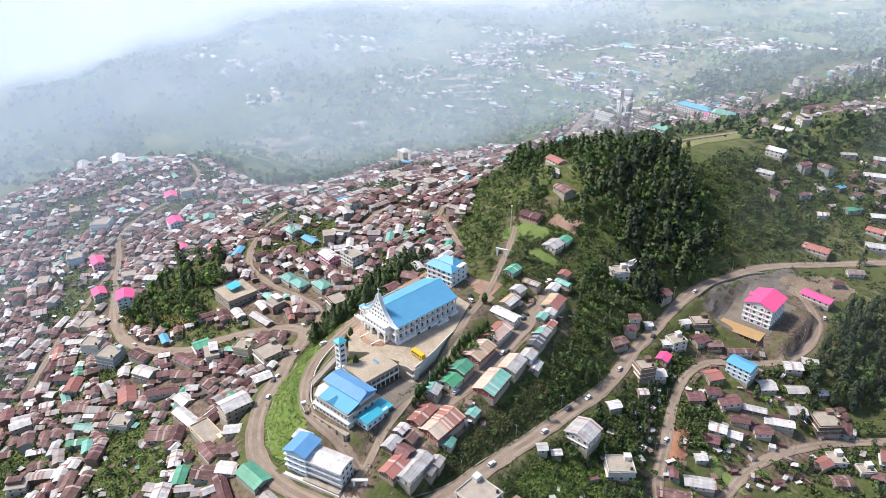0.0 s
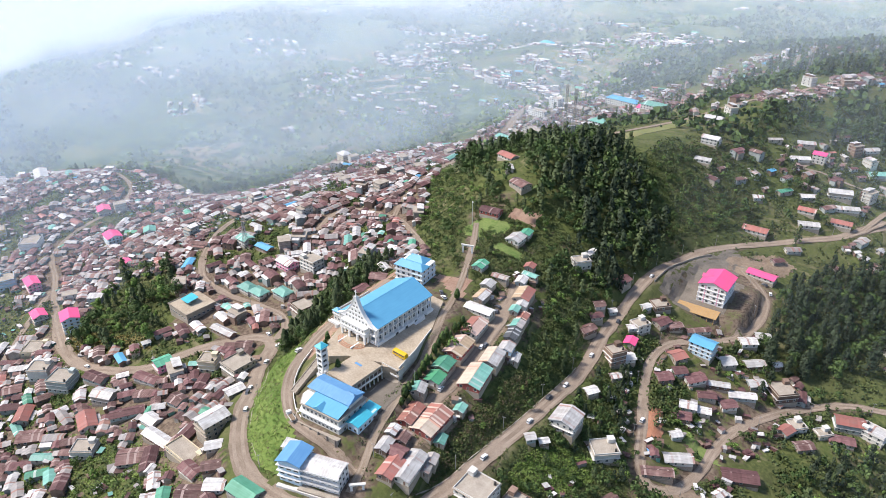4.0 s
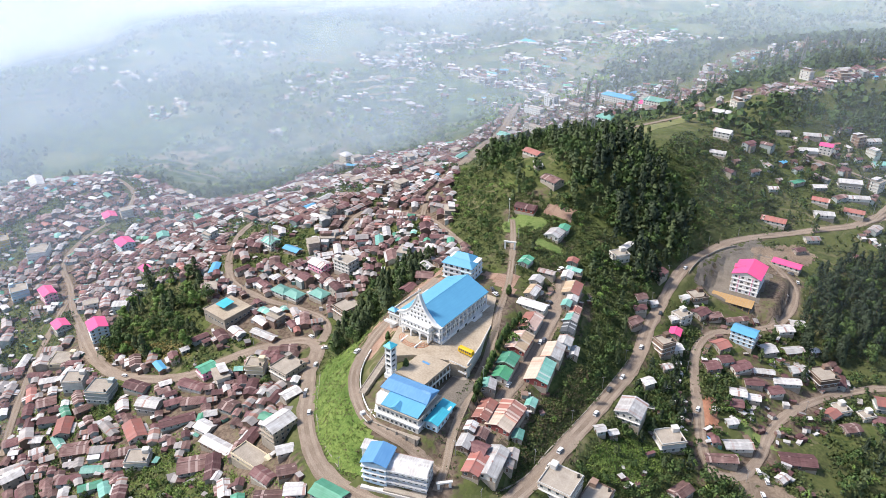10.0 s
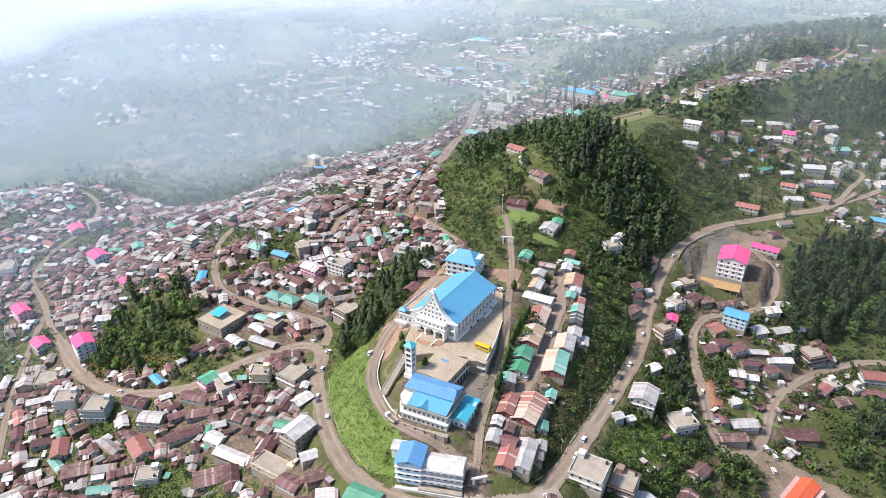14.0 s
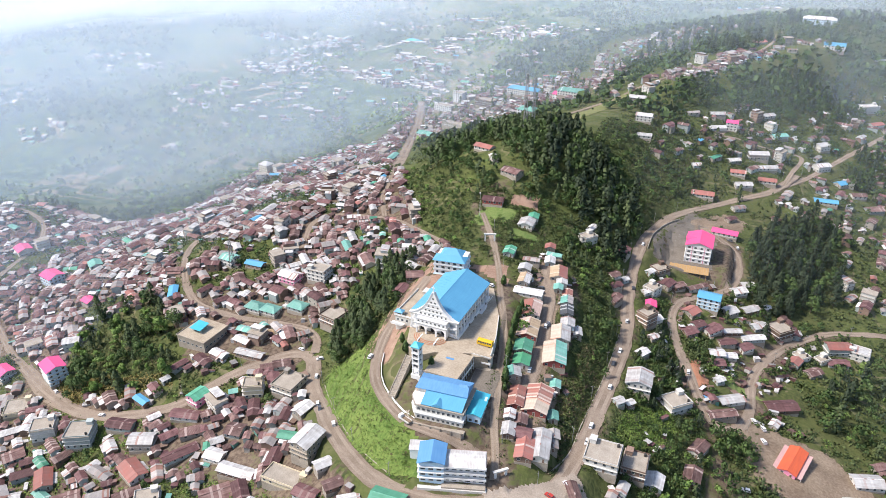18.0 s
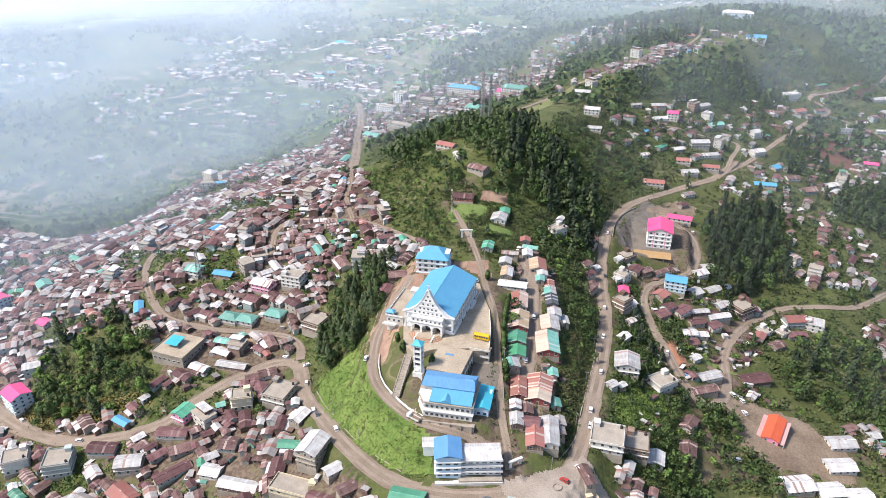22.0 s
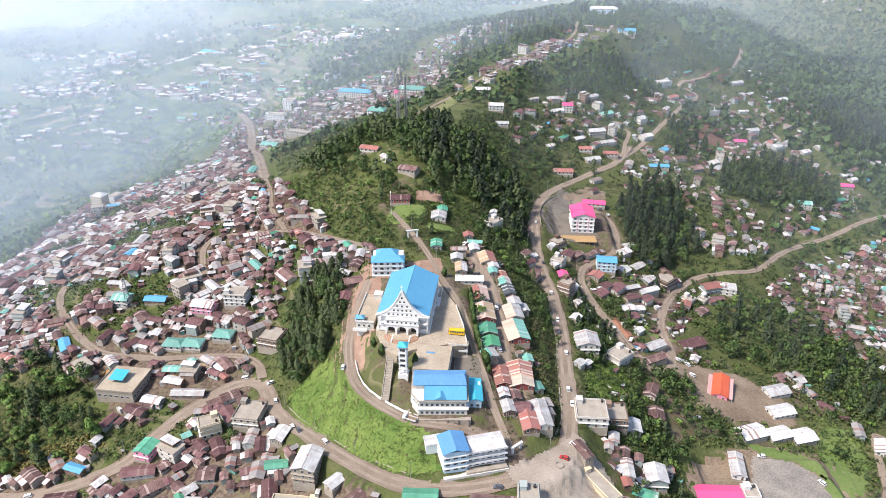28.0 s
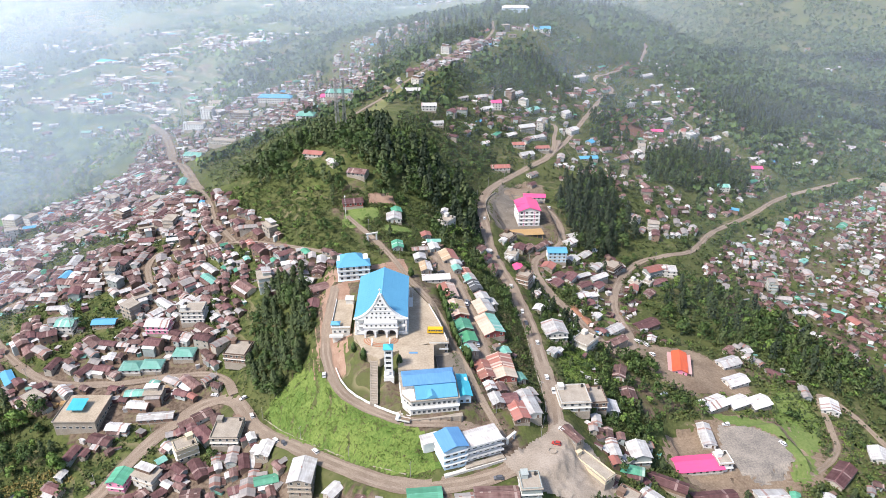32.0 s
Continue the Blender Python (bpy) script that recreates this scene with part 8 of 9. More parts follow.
plant([(300, 600), (420, 760), (620, 900), (700, 760), (500, 560)], 17.0, ["pine", "broad"], 1.1)
plant(TOWN_WEST, 11.0, ["broad", "broad", "young"], 0.62, patchy=0.2)
plant(TOWN_EAST, 9.5, ["broad", "pine", "young"], 0.65)
plant(TOWN_VALLEY, 11.0, ["broad", "broad", "young"], 0.6)
plant(TOWN_NORTH, 26.0, ["broad", "pine"], 0.9)
plant([(-600, 240), (-560, 330), (-440, 330), (-360, 320), (-380, 290), (-460, 285), (-560, 270)], 11.0, ["pine", "broad"], 0.9)
plant([(-345, 310), (-352, 440), (-332, 490), (-300, 540), (-420, 600), (-500, 440), (-440, 320)], 9.5, ["young", "broad", "young"], 1.0)
plant([(-330, 480), (-380, 620), (-486, 723), (-540, 850), (-480, 960), (-399, 900), (-334, 725), (-260, 640), (-240, 520)], 9.5, ["young", "young", "young", "broad"], 1.15)


def joined_trees(kind, material, name, label):
    rows = wood_rest[kind]
    if not rows:
        return
    vs = []
    for x, y, z, s in rows:
        q = LOW[kind][int(tr.integers(len(LOW[kind])))]
        a, k = tr.uniform(0, 6.28), s * tr.uniform(0.45, 1.35)
        c, sn = math.cos(a) * k, math.sin(a) * k
        vs.append(np.column_stack([q[:, 0] * c - q[:, 1] * sn + x, q[:, 0] * sn + q[:, 1] * c + y, q[:, 2] * k + z, (q[:, 3] * c - q[:, 4] * sn) / k, (q[:, 3] * sn + q[:, 4] * c) / k, q[:, 5]]))
    ob = new(name, leaf_mesh(name, np.vstack(vs), material))
    tagged(ob, label, "trees", "", "stuff")


far_wood = []
# far woods on the outer slopes
fr = np.random.default_rng(23)
fx2 = np.concatenate([fr.uniform(-160, 900, 20000), fr.uniform(-1600, 1500, 60000), fr.uniform(480, 1700, 30000)])
fy2 = np.concatenate([fr.uniform(320, 1150, 20000), fr.uniform(250, 2300, 60000), fr.uniform(300, 2100, 30000)])
dens = np.array([noise.fractal((x * 0.004, y * 0.004, 2), 1.0, 2.0, 4) for x, y in zip(fx2, fy2)])
keep = (dens > np.where(fx2 > 480, -0.45, -0.10)) & (np.hypot(fx2, fy2 - 100) > 330)
for p in (TOWN_WEST, TOWN_VALLEY, TOWN_NORTH, TOWN_HILL, RIDGE_ROW):
    keep &= ~inside(fx2, fy2, p)
keep &= ~(inside(fx2, fy2, FAR_SLOPE) & (fr.random(110000) < 0.5))
rdf, _ = road_near(fx2, fy2)
keep &= rdf > 5
kx, ky = fx2[keep], fy2[keep]
pick = fr.permutation(len(kx))[:36000]
kz = surface(kx[pick], ky[pick])
for x, y, z in zip(kx[pick], ky[pick], kz):
    far_wood.append((x, y, z - 0.4, fr.uniform(0.5, 1.1) if math.hypot(x, y) < 900 else (fr.uniform(0.7, 1.3) if x > 480 else fr.uniform(0.8, 1.5))))
def sunny(q):
    return (q[0] < -120 or (q[1] > 1000 and q[0] < -500)) and noise.noise((q[0] * 0.0035, q[1] * 0.0035, 6)) > (-0.25 if -700 < q[0] < -120 and 430 < q[1] < 1000 else 0.12)


wood_rest["far"], LOW["far"] = [q for q in far_wood if not sunny(q)], LOWF
wood_rest["sunny"], LOW["sunny"] = [q for q in far_wood if sunny(q)], LOWF
joined_trees("sunny", LIGHT_L, "far_light_wood", "light green young woods on the far slopes")
joined_trees("far", BROAD_L, "far_wood", "hazy green woods on the far slopes")
joined_trees("dark", SHADE_PINE_L, "dark_pine_wood", "almost black-green pines, the flanks' shade put into their needles")
joined_trees("pine", PINE_L, "pine_wood", "dark pine wood on the knoll and outer ridges")
joined_trees("broad", BROAD_L, "mixed_wood", "green broadleaf wood over the slopes")
joined_trees("young", LIGHT_L, "young_wood", "light green young growth on the slopes")


def undergrowth(polys, n, size, name, label, material, gap=1.0, patchy=None):
    r = np.random.default_rng(31 + n)
    vs = []
    for poly, share in polys:
        xs, ys = [p[0] for p in poly], [p[1] for p in poly]
        px, py = r.uniform(min(xs), max(xs), int(n * share * 2)), r.uniform(min(ys), max(ys), int(n * share * 2))
        ok = inside(px, py, poly)
        d, _ = road_near(px, py)
        ok &= d > gap
        for op in OPEN:
            ok &= ~inside(px, py, op)
        if patchy is not None:
            ok &= np.array([noise.noise((x * 0.022, y * 0.022, 9)) > patchy for x, y in zip(px, py)])
        for bx, by, br in BUSY:
            ok &= np.hypot(px - bx, py - by) > br * 0.9
        px, py = px[ok], py[ok]
        z = surface(px, py)
        k = 12
        c = np.repeat(np.column_stack([px, py, z]), k, axis=0) + r.normal(0, 1, (len(px) * k, 3)) * np.array([0.8, 0.8, 0.35]) * size + (0, 0, 0.5 * size)
        o = np.tile(np.array([[0, 0, 0.8]]), (len(c), 1)) + r.normal(0, 0.5, (len(c), 3))
        vs.append(clumps(c, o, size * 0.45, r))
    ob = new(name, leaf_mesh(name, np.vstack(vs), material))
    tagged(ob, label, "shrubs", "", "stuff")


undergrowth([([(-10, -62), (-90, -20), (-150, 0), (-240, 0), (-300, 10), (-330, -60), (-215, -120), (-110, -130), (-36, -105)], 0.7), ([(190, 40), (196, 70), (240, 6), (262, -40), (262, -90), (170, -90)], 0.12)], 9000, 0.8, "yard_weeds", "low weeds and grass in the gaps between houses", TURF_L, 1.2, -0.25)
undergrowth([([(-236, 18), (-244, 30), (-200, 24), (-160, 26), (-150, 20), (-176, 6), (-210, 6)], 1.0)], 420, 1.2, "yellow_shrubs", "yellowish dry shrubs along the foot of the wood", DRY_L, 1.0)
undergrowth([(LUSH, 1.0)], 700, 0.9, "lush_weeds", "lush bright green weeds on the slope below the road", TURF_L)
undergrowth([(BANK, 1.0)], 420, 0.5, "bank_straw", "dry straw-coloured tufts on the road bank", STRAW_L, 1.0, -0.1)
undergrowth([(BANK, 1.0)], 2800, 0.5, "bank_grass", "bright green long grass on the road bank", TURF_L)
undergrowth([(SLOPE_EAST, 0.28), (SLOPE_LOW, 0.16), (SCRUB_KNOLL, 0.2), (SCRUB_RIDGE, 0.2), (WOOD_KNOLL, 0.12), (WOOD_WEST, 0.1), (WOOD_EAST, 0.1), ([(4, 112), (2, 150), (-14, 180), (-10, 206), (28, 198), (52, 188), (62, 164), (60, 134), (30, 108)], 0.2)], 9000, 0.9, "hillside_shrubs", "low green shrubs and bracken on the banks", SHRUB_L)
undergrowth([(SLOPE_EAST, 0.7), (SCRUB_RIDGE, 0.3), ([(70, 330), (100, 300), (150, 400), (140, 440), (90, 420)], 0.3)], 2600, 0.8, "dry_grass", "tufts of dry brown grass on the steep banks", STRAW_L, 1.0, 0.0)
undergrowth([(TOWN_WEST, 0.65), (TOWN_EAST, 0.35)], 24000, 1.5, "garden_shrubs", "weeds and garden shrubs between the houses", SHRUB_L, 1.0, 0.15)
undergrowth([([(60, 180), (100, 200), (200, 400), (330, 560), (150, 520), (60, 380)], 0.35), ([(-100, 300), (-60, 260), (-20, 340), (20, 420), (-60, 520), (-130, 480)], 0.12), ([(120, 300), (250, 600), (400, 800), (700, 700), (700, 450), (450, 250), (250, 200)], 0.45), ([(180, -60), (330, -60), (330, 300), (200, 320)], 0.2)], 7000, 1.7, "slope_scrub", "scrub on the open eastern slopes", SHRUB_L)
undergrowth([([(-62, 20), (-95, 66), (-74, 122), (-34, 124), (40, 140), (62, 168), (100, 170), (128, 186), (128, 60), (120, -20), (62, -44), (36, -30), (30, -8), (36, 80), (20, 110), (-24, 90), (-30, 40)], 1.0)], 4200, 0.8, "verge_shrubs", "weeds and low bushes on the verges and between huts", SHRUB_L, 0.5)

# ---------- vehicles ----------
WHEEL = B()
n = 12
ring = [(0.33 * math.cos(2 * math.pi * i / n), 0.33 * math.sin(2 * math.pi * i / n)) for i in range(n)]
WHEEL.profile_x([(y, z) for y, z in ring], -0.11, 0.11)
WHEEL.profile_x([(y * 0.55, z * 0.55) for y, z in ring], -0.125, 0.125, 1)
WHEEL_ME = WHEEL.mesh("wheel", [TYRE, POLE])


def wheels(root, xs, ys, r=1.0):
    for y in ys:
        for x in xs:
            o = new("wheel", WHEEL_ME)
            o.parent = root
            o.matrix_basis = pose(x, y, 0.33 * r) @ Matrix.Diagonal((r, r, r, 1))


def make_car(paint, m, label):
    c = thing("car", m, label, "car", "cars along the roads")
    part("body", B().profile_x([(-2.0, 0.35), (1.95, 0.35), (2.0, 0.75), (1.1, 0.95), (-1.95, 1.0)], -0.82, 0.82), paint, c)
    part("cabin", B().profile_x([(-1.85, 1.0), (0.95, 0.97), (0.35, 1.5), (-1.5, 1.52)], -0.74, 0.74), GLASS, c)
    part("roof", B().profile_x([(-1.55, 1.5), (0.4, 1.48), (0.3, 1.56), (-1.45, 1.58)], -0.72, 0.72), paint, c)
    for s in (-1, 1):
        part("headlight", B().box(s * 0.6 - 0.15, s * 0.6 + 0.15, 1.95, 2.02, 0.6, 0.75), WHITE, c)
    wheels(c, (-0.75, 0.75), (-1.25, 1.3))
    return c


CAR_PROTO = {}


def car(x, y, rz, paint=None):
    paint = paint or CARWHITE
    d, hz = road_near(x, y)
    m = pose(x, y, max(sz(x, y), hz[0] if d[0] < 0.5 else -999) + 0.2, 0, 0, rz)
    if paint in CAR_PROTO:
        return copy_thing(CAR_PROTO[paint], m)
    CAR_PROTO[paint] = make_car(paint, m, {CARWHITE: "small white car on the muddy road", CARDARK: "dark car parked beside the road", CARRED: "red car on the road"}[paint])


def make_bus():
    b = thing("bus", pose(26.3, 24.3, -13.85, 0, 0, 78), "yellow school bus parked on the church terrace", "bus")
    part("body", B().profile_x([(-3.9, 0.5), (3.9, 0.5), (3.95, 1.6), (3.7, 2.75), (-3.85, 2.8)], -1.15, 1.15), BUSYEL, b)
    part("roof", B().profile_y([(-1.15, 2.75), (1.15, 2.75), (0.9, 3.0), (-0.9, 3.0)], -3.8, 3.65), BUSYEL, b)
    for s in (-1, 1):
        for i in range(6):
            part("side_window", B().box(s * 1.16 - 0.02, s * 1.16 + 0.02, -3.4 + i * 1.15, -2.45 + i * 1.15, 1.55, 2.4), GLASS, b)
        part("stripe", B().box(s * 1.165 - 0.01, s * 1.165 + 0.01, -3.8, 3.8, 1.15, 1.25), DARK, b)
    part("windscreen", B().box(-1.0, 1.0, 3.8, 3.97, 1.5, 2.5), GLASS, b)
    wheels(b, (-1.0, 1.0), (-2.4, 2.5), 1.35)


make_bus()


def make_truck(x, y, rz):
    t = thing("truck", pose(x, y, sz(x, y) + 0.3, 0, 0, rz), "white tipper truck with an open brown bed", "truck")
    part("chassis", B().box(-0.9, 0.9, -3.2, 3.2, 0.55, 0.8), DARK, t)
    part("cab", B().profile_x([(1.5, 0.7), (3.2, 0.7), (3.2, 1.5), (2.9, 2.5), (1.5, 2.5)], -1.05, 1.05), CARWHITE, t)
    part("windscreen", B().box(-0.9, 0.9, 3.0, 3.12, 1.5, 2.2), GLASS, t)
    part("bed", B().box(-1.1, 1.1, -3.3, 1.3, 0.8, 0.95).box(-1.1, -1.0, -3.3, 1.3, 0.95, 1.7).box(1.0, 1.1, -3.3, 1.3, 0.95, 1.7).box(-1.0, 1.0, 1.2, 1.3, 0.95, 1.7), OFFWHITE, t)
    part("load", B().box(-0.95, 0.95, -3.2, 1.15, 0.95, 1.3), EARTH, t)
    wheels(t, (-0.9, 0.9), (-2.0, -1.2, 2.2), 1.3)


make_truck(2.0, -25.5, 62)
car(79, 6, -8, CARWHITE)
car(78, -6, 170, CARWHITE)
car(86, 40, -8, CARWHITE)
car(87, 62, -8, CARDARK)
car(90, 78, 170, CARWHITE)
car(93, 110, -3, CARWHITE)
car(96, 150, 0, CARDARK)
car(101, 205, -10, CARWHITE)
car(-36, -16, 30, CARWHITE)
car(-54, 5, 25, CARWHITE)
car(-50, -1, 205, CARDARK)
car(-71, 46, 120, CARWHITE)
car(-66, 30, 15, CARWHITE)
car(-86, 54, 70, CARWHITE)
car(128, 88, -5, CARWHITE)
car(164, 60, 20, CARWHITE)
car(160, 64, 20, CARWHITE)
car(163, 50, 20, CARWHITE)
car(-29, 17, -5, CARWHITE)
car(24.5, 21, 60, CARWHITE)
car(51, 60, 0, CARWHITE)
car(52, 62, 3, CARDARK)
car(48, 24, 0, CARWHITE)
car(46, -8, 10, CARWHITE)
car(15, 84, 40, CARDARK)
car(18, 81, 60, CARWHITE)
car(72, -34, 40, CARWHITE)
car(66, -42, 60, CARRED)
car(170, 250, 10, CARWHITE)
car(165, 258, 60, CARDARK)
car(-150, 62, 60, CARWHITE)
car(-148, 58, 60, CARDARK)
car(45, 90, 20, CARDARK)
car(44, 94, 70, CARDARK)
car(175, -10, 80, CARWHITE)
car(196, -28, 20, CARWHITE)
car(36, -56, 80, CARDARK)
car(150, 12, 80, CARWHITE)
car(-230, 16, 60, CARWHITE)
car(-180, -4, 90, CARWHITE)

# ---------- masts, poles and clutter ----------
def bar(b, p, q, r):
    """A thin square bar from p to q."""
    p, q = Vector(p), Vector(q)
    d = (q - p).normalized()
    u = d.cross(Vector((0.3, 0.2, 1)) if abs(d.z) < 0.9 else Vector((1, 0, 0))).normalized() * r
    w = d.cross(u).normalized() * r
    return b.add([p + u, p + w, p - u, p - w, q + u, q + w, q - u, q - w], [(0, 1, 5, 4), (1, 2, 6, 5), (2, 3, 7, 6), (3, 0, 4, 7), (3, 2, 1, 0), (4, 5, 6, 7)])


def lattice_mast(x, y, height, base, top, label, bays=9, base_z=None):
    z = sz(x, y) - 0.3 if base_z is None else base_z
    m = thing("lattice_mast", pose(x, y, z, 0, 0, 20), label, "mast")
    r = lambda f: base * (1 - f) + top * f
    for sx, sy in ((-1, -1), (1, -1), (1, 1), (-1, 1)):
        part("leg", bar(B(), (sx * base, sy * base, 0), (sx * top, sy * top, height), 0.14), POLE, m)
    b = B()
    for k in range(bays):
        f0, f1 = k / bays, (k + 1) / bays
        for (ax, ay), (bx, by) in (((-1, -1), (1, -1)), ((1, -1), (1, 1)), ((1, 1), (-1, 1)), ((-1, 1), (-1, -1))):
            bar(b, (ax * r(f0), ay * r(f0), f0 * height), (bx * r(f1), by * r(f1), f1 * height), 0.07)
            bar(b, (bx * r(f0), by * r(f0), f0 * height), (ax * r(f1), ay * r(f1), f1 * height), 0.07)
            bar(b, (ax * r(f1), ay * r(f1), f1 * height), (bx * r(f1), by * r(f1), f1 * height), 0.06)
    tagged(part("bracing", b, POLE, m), label="crossed steel bracing bars", kind="stuff")
    for k in range(3):
        part("antenna", B().box(top + 0.2, top + 0.5, -0.2, 0.2, height - 2 - k * 2.6, height - 0.2 - k * 2.6).box(-top - 0.5, -top - 0.2, -0.2, 0.2, height - 2.4 - k * 2.6, height - 0.6 - k * 2.6), OFFWHITE, m)
    return m


zt = sz(3, 302)
lattice_mast(2, 302, 46 - zt, 1.5, 0.7, "grey telecom lattice mast behind the wooded knoll", 12)
lattice_mast(8, 305, 43 - zt, 1.3, 0.6, "grey telecom lattice mast beside its twin on the knoll", 12)
lattice_mast(-170, 126, 22, 1.9, 0.5, "grey steel lattice pylon among the town houses", 7)
lattice_mast(-186, 752, 36, 3.0, 0.6, "far steel power pylon on the valley shelf", 7)
lattice_mast(150, 690, 34, 2.0, 0.7, "far steel mast on the ridge above the town", 7)


def street_pole(x, y, h=8.0):
    if "pole" in POLES:
        return copy_thing(POLES["pole"], pose(x, y, sz(x, y), 0, 0, (x * 37) % 360))
    p = POLES["pole"] = thing("street_pole", pose(x, y, sz(x, y), 0, 0, (x * 37) % 360), "weathered grey power pole beside the road", "pole", "power poles")
    part("mast", B().cyl(0, 0, -1, h, 0.13, 0.08, 7), POLE, p)
    part("crossarm", B().box(-0.9, 0.9, -0.05, 0.05, h - 0.7, h - 0.55), POLE, p)
    for k in (-0.8, 0, 0.8):
        part("insulator", B().cyl(k, 0, h - 0.55, h - 0.3, 0.06, 0.04, 6), WHITE, p)


POLES = {}
for rn, gap, side in (("road_lower", 34, 1), ("road_east", 38, -1), ("road_west", 36, 1), ("lane_church", 40, -1), ("road_hill", 45, 1)):
    w, l = ROAD_LINES[rn]
    st = max(1, int(gap / 2.5))
    for i in range(6, len(l) - 3, st):
        dx, dy = l[i + 1, :2] - l[i - 1, :2]
        k = math.hypot(dx, dy)
        px, py = l[i, 0] - dy / k * side * (w / 2 + 1.2), l[i, 1] + dx / k * side * (w / 2 + 1.2)
        if not any(math.hypot(px - a, py - c) < r * 0.8 for a, c, r in BUSY) and abs(px) < 320 and py < 420:
            street_pole(px, py)
p = thing("flag_pole", pose(-5, 160, sz(-5, 160)), "tall thin white pole beside the hillside house", "pole")
part("mast", B().cyl(0, 0, -1, 16, 0.16, 0.09, 8), WHITE, p)
part("lamp_head", B().cyl(0, 0, 16, 16.7, 0.5, 0.35, 8), WHITE, p)


def clutter(name, label, polys, n, mats, seed, big=1.0, keep=None):
    """Sheds, stacks, tanks and loose roof sheets lying between the houses."""
    r = np.random.default_rng(seed)
    b = B()
    for poly, share in polys:
        xs, ys = [q[0] for q in poly], [q[1] for q in poly]
        px, py = r.uniform(min(xs), max(xs), int(n * share)), r.uniform(min(ys), max(ys), int(n * share))
        ok = inside(px, py, poly)
        d, _ = road_near(px, py)
        ok &= d > 0.8
        for wp in (KEEP_OUT if keep is None else keep):
            ok &= ~inside(px, py, wp)
        for bx, by, br in BUSY:
            ok &= np.hypot(px - bx, py - by) > br * 0.95
        px, py = px[ok], py[ok]
        pz = surface(px, py)
        for x, y, z in zip(px, py, pz):
            w, d, h, a = r.uniform(0.6, 1.9) * big, r.uniform(0.8, 2.6) * big, r.uniform(0.5, 2.3), r.uniform(0, 3.14)
            c, s = math.cos(a), math.sin(a)
            k = int(r.integers(len(mats)))
            t = B().profile_y([(-w, -1), (w, -1), (w, h), (-w, h + 0.3)], -d, d, int(r.integers(len(mats))))
            t.profile_y([(-w - 0.15, h + 0.33), (-w - 0.15, h + 0.43), (w + 0.15, h + 0.1), (w + 0.15, h)][::-1], -d - 0.15, d + 0.15, k)
            o = len(b.v)
            b.v += [(x + c * u - s * v, y + s * u + c * v, z + zz) for u, v, zz in t.v]
            b.f += [tuple(i + o for i in f) for f in t.f]
            b.m += t.m
    single(name, b, mats, label, "sheds", "stuff")


clutter("yard_sheds", "small sheds, wood stacks and loose roof sheets between the houses", [(TOWN_WEST, 0.62), (TOWN_EAST, 0.14), (TOWN_VALLEY, 0.16)], 7500, ISLAND[:4] + ISLAND[:4] + [ISLAND[2], ISLAND[9], ISLAND[6]], 17)

clutter("spur_sheds", "lean-tos, stacks and loose sheets round the eastern houses", [([(98, 0), (104, 60), (107, 120), (108, 170), (125, 182), (160, 190), (192, 170), (188, 118), (172, 90), (150, 92), (128, 62), (120, 20)], 0.7), ([(140, 56), (152, 100), (178, 140), (205, 165), (190, 118), (172, 80), (165, 60)], 0.3)], 420, ISLAND[:4] + [ISLAND[2], ISLAND[9]], 23, 0.9, WOODS[-5:])
clutter("school_sheds", "small lean-tos and stacks between the school huts", [([(32, 60), (40, 140), (62, 118), (66, 20), (62, -28), (44, -28), (40, 10)], 1.0)], 150, ISLAND[:4] + [ISLAND[2], ISLAND[9]], 29, 0.8, [])


def retaining_wall(name_label, pts, h=1.6):
    """A rubble wall that holds the uphill side of a road."""
    k = thing("retaining_wall", pose(0, 0, 0), name_label, "wall")
    l = smooth_line(pts, 4.0)
    for i in range(len(l) - 1):
        (x0, y0), (x1, y1) = l[i], l[i + 1]
        dx, dy = x1 - x0, y1 - y0
        q = math.hypot(dx, dy)
        if q < 0.5:
            continue
        nx, ny = -dy / q * 0.22, dx / q * 0.22
        z0, z1 = sz(x0, y0), sz(x1, y1)
        part("course", B().add([(x0 - nx, y0 - ny, z0 - 1), (x1 - nx, y1 - ny, z1 - 1), (x1 + nx, y1 + ny, z1 - 1), (x0 + nx, y0 + ny, z0 - 1), (x0 - nx, y0 - ny, z0 + h), (x1 - nx, y1 - ny, z1 + h), (x1 + nx, y1 + ny, z1 + h), (x0 + nx, y0 + ny, z0 + h)],
                             [(3, 2, 1, 0), (4, 5, 6, 7), (0, 1, 5, 4), (1, 2, 6, 5), (2, 3, 7, 6), (3, 0, 4, 7)]), CONCRETE, k)


retaining_wall("rough concrete retaining wall along the lower road", [(64, -30), (71, -15), (74, 2), (78, 24), (84, 56), (89, 97)], 0.4)
retaining_wall("rough concrete retaining wall below the green bank", [(-60, 26), (-47, 6), (-31, -17), (-15, -34), (0, -45)], 0.4)
retaining_wall("low wall beside the stony yard", [(104, 200), (108, 225), (116, 252), (128, 268)], 1.4)


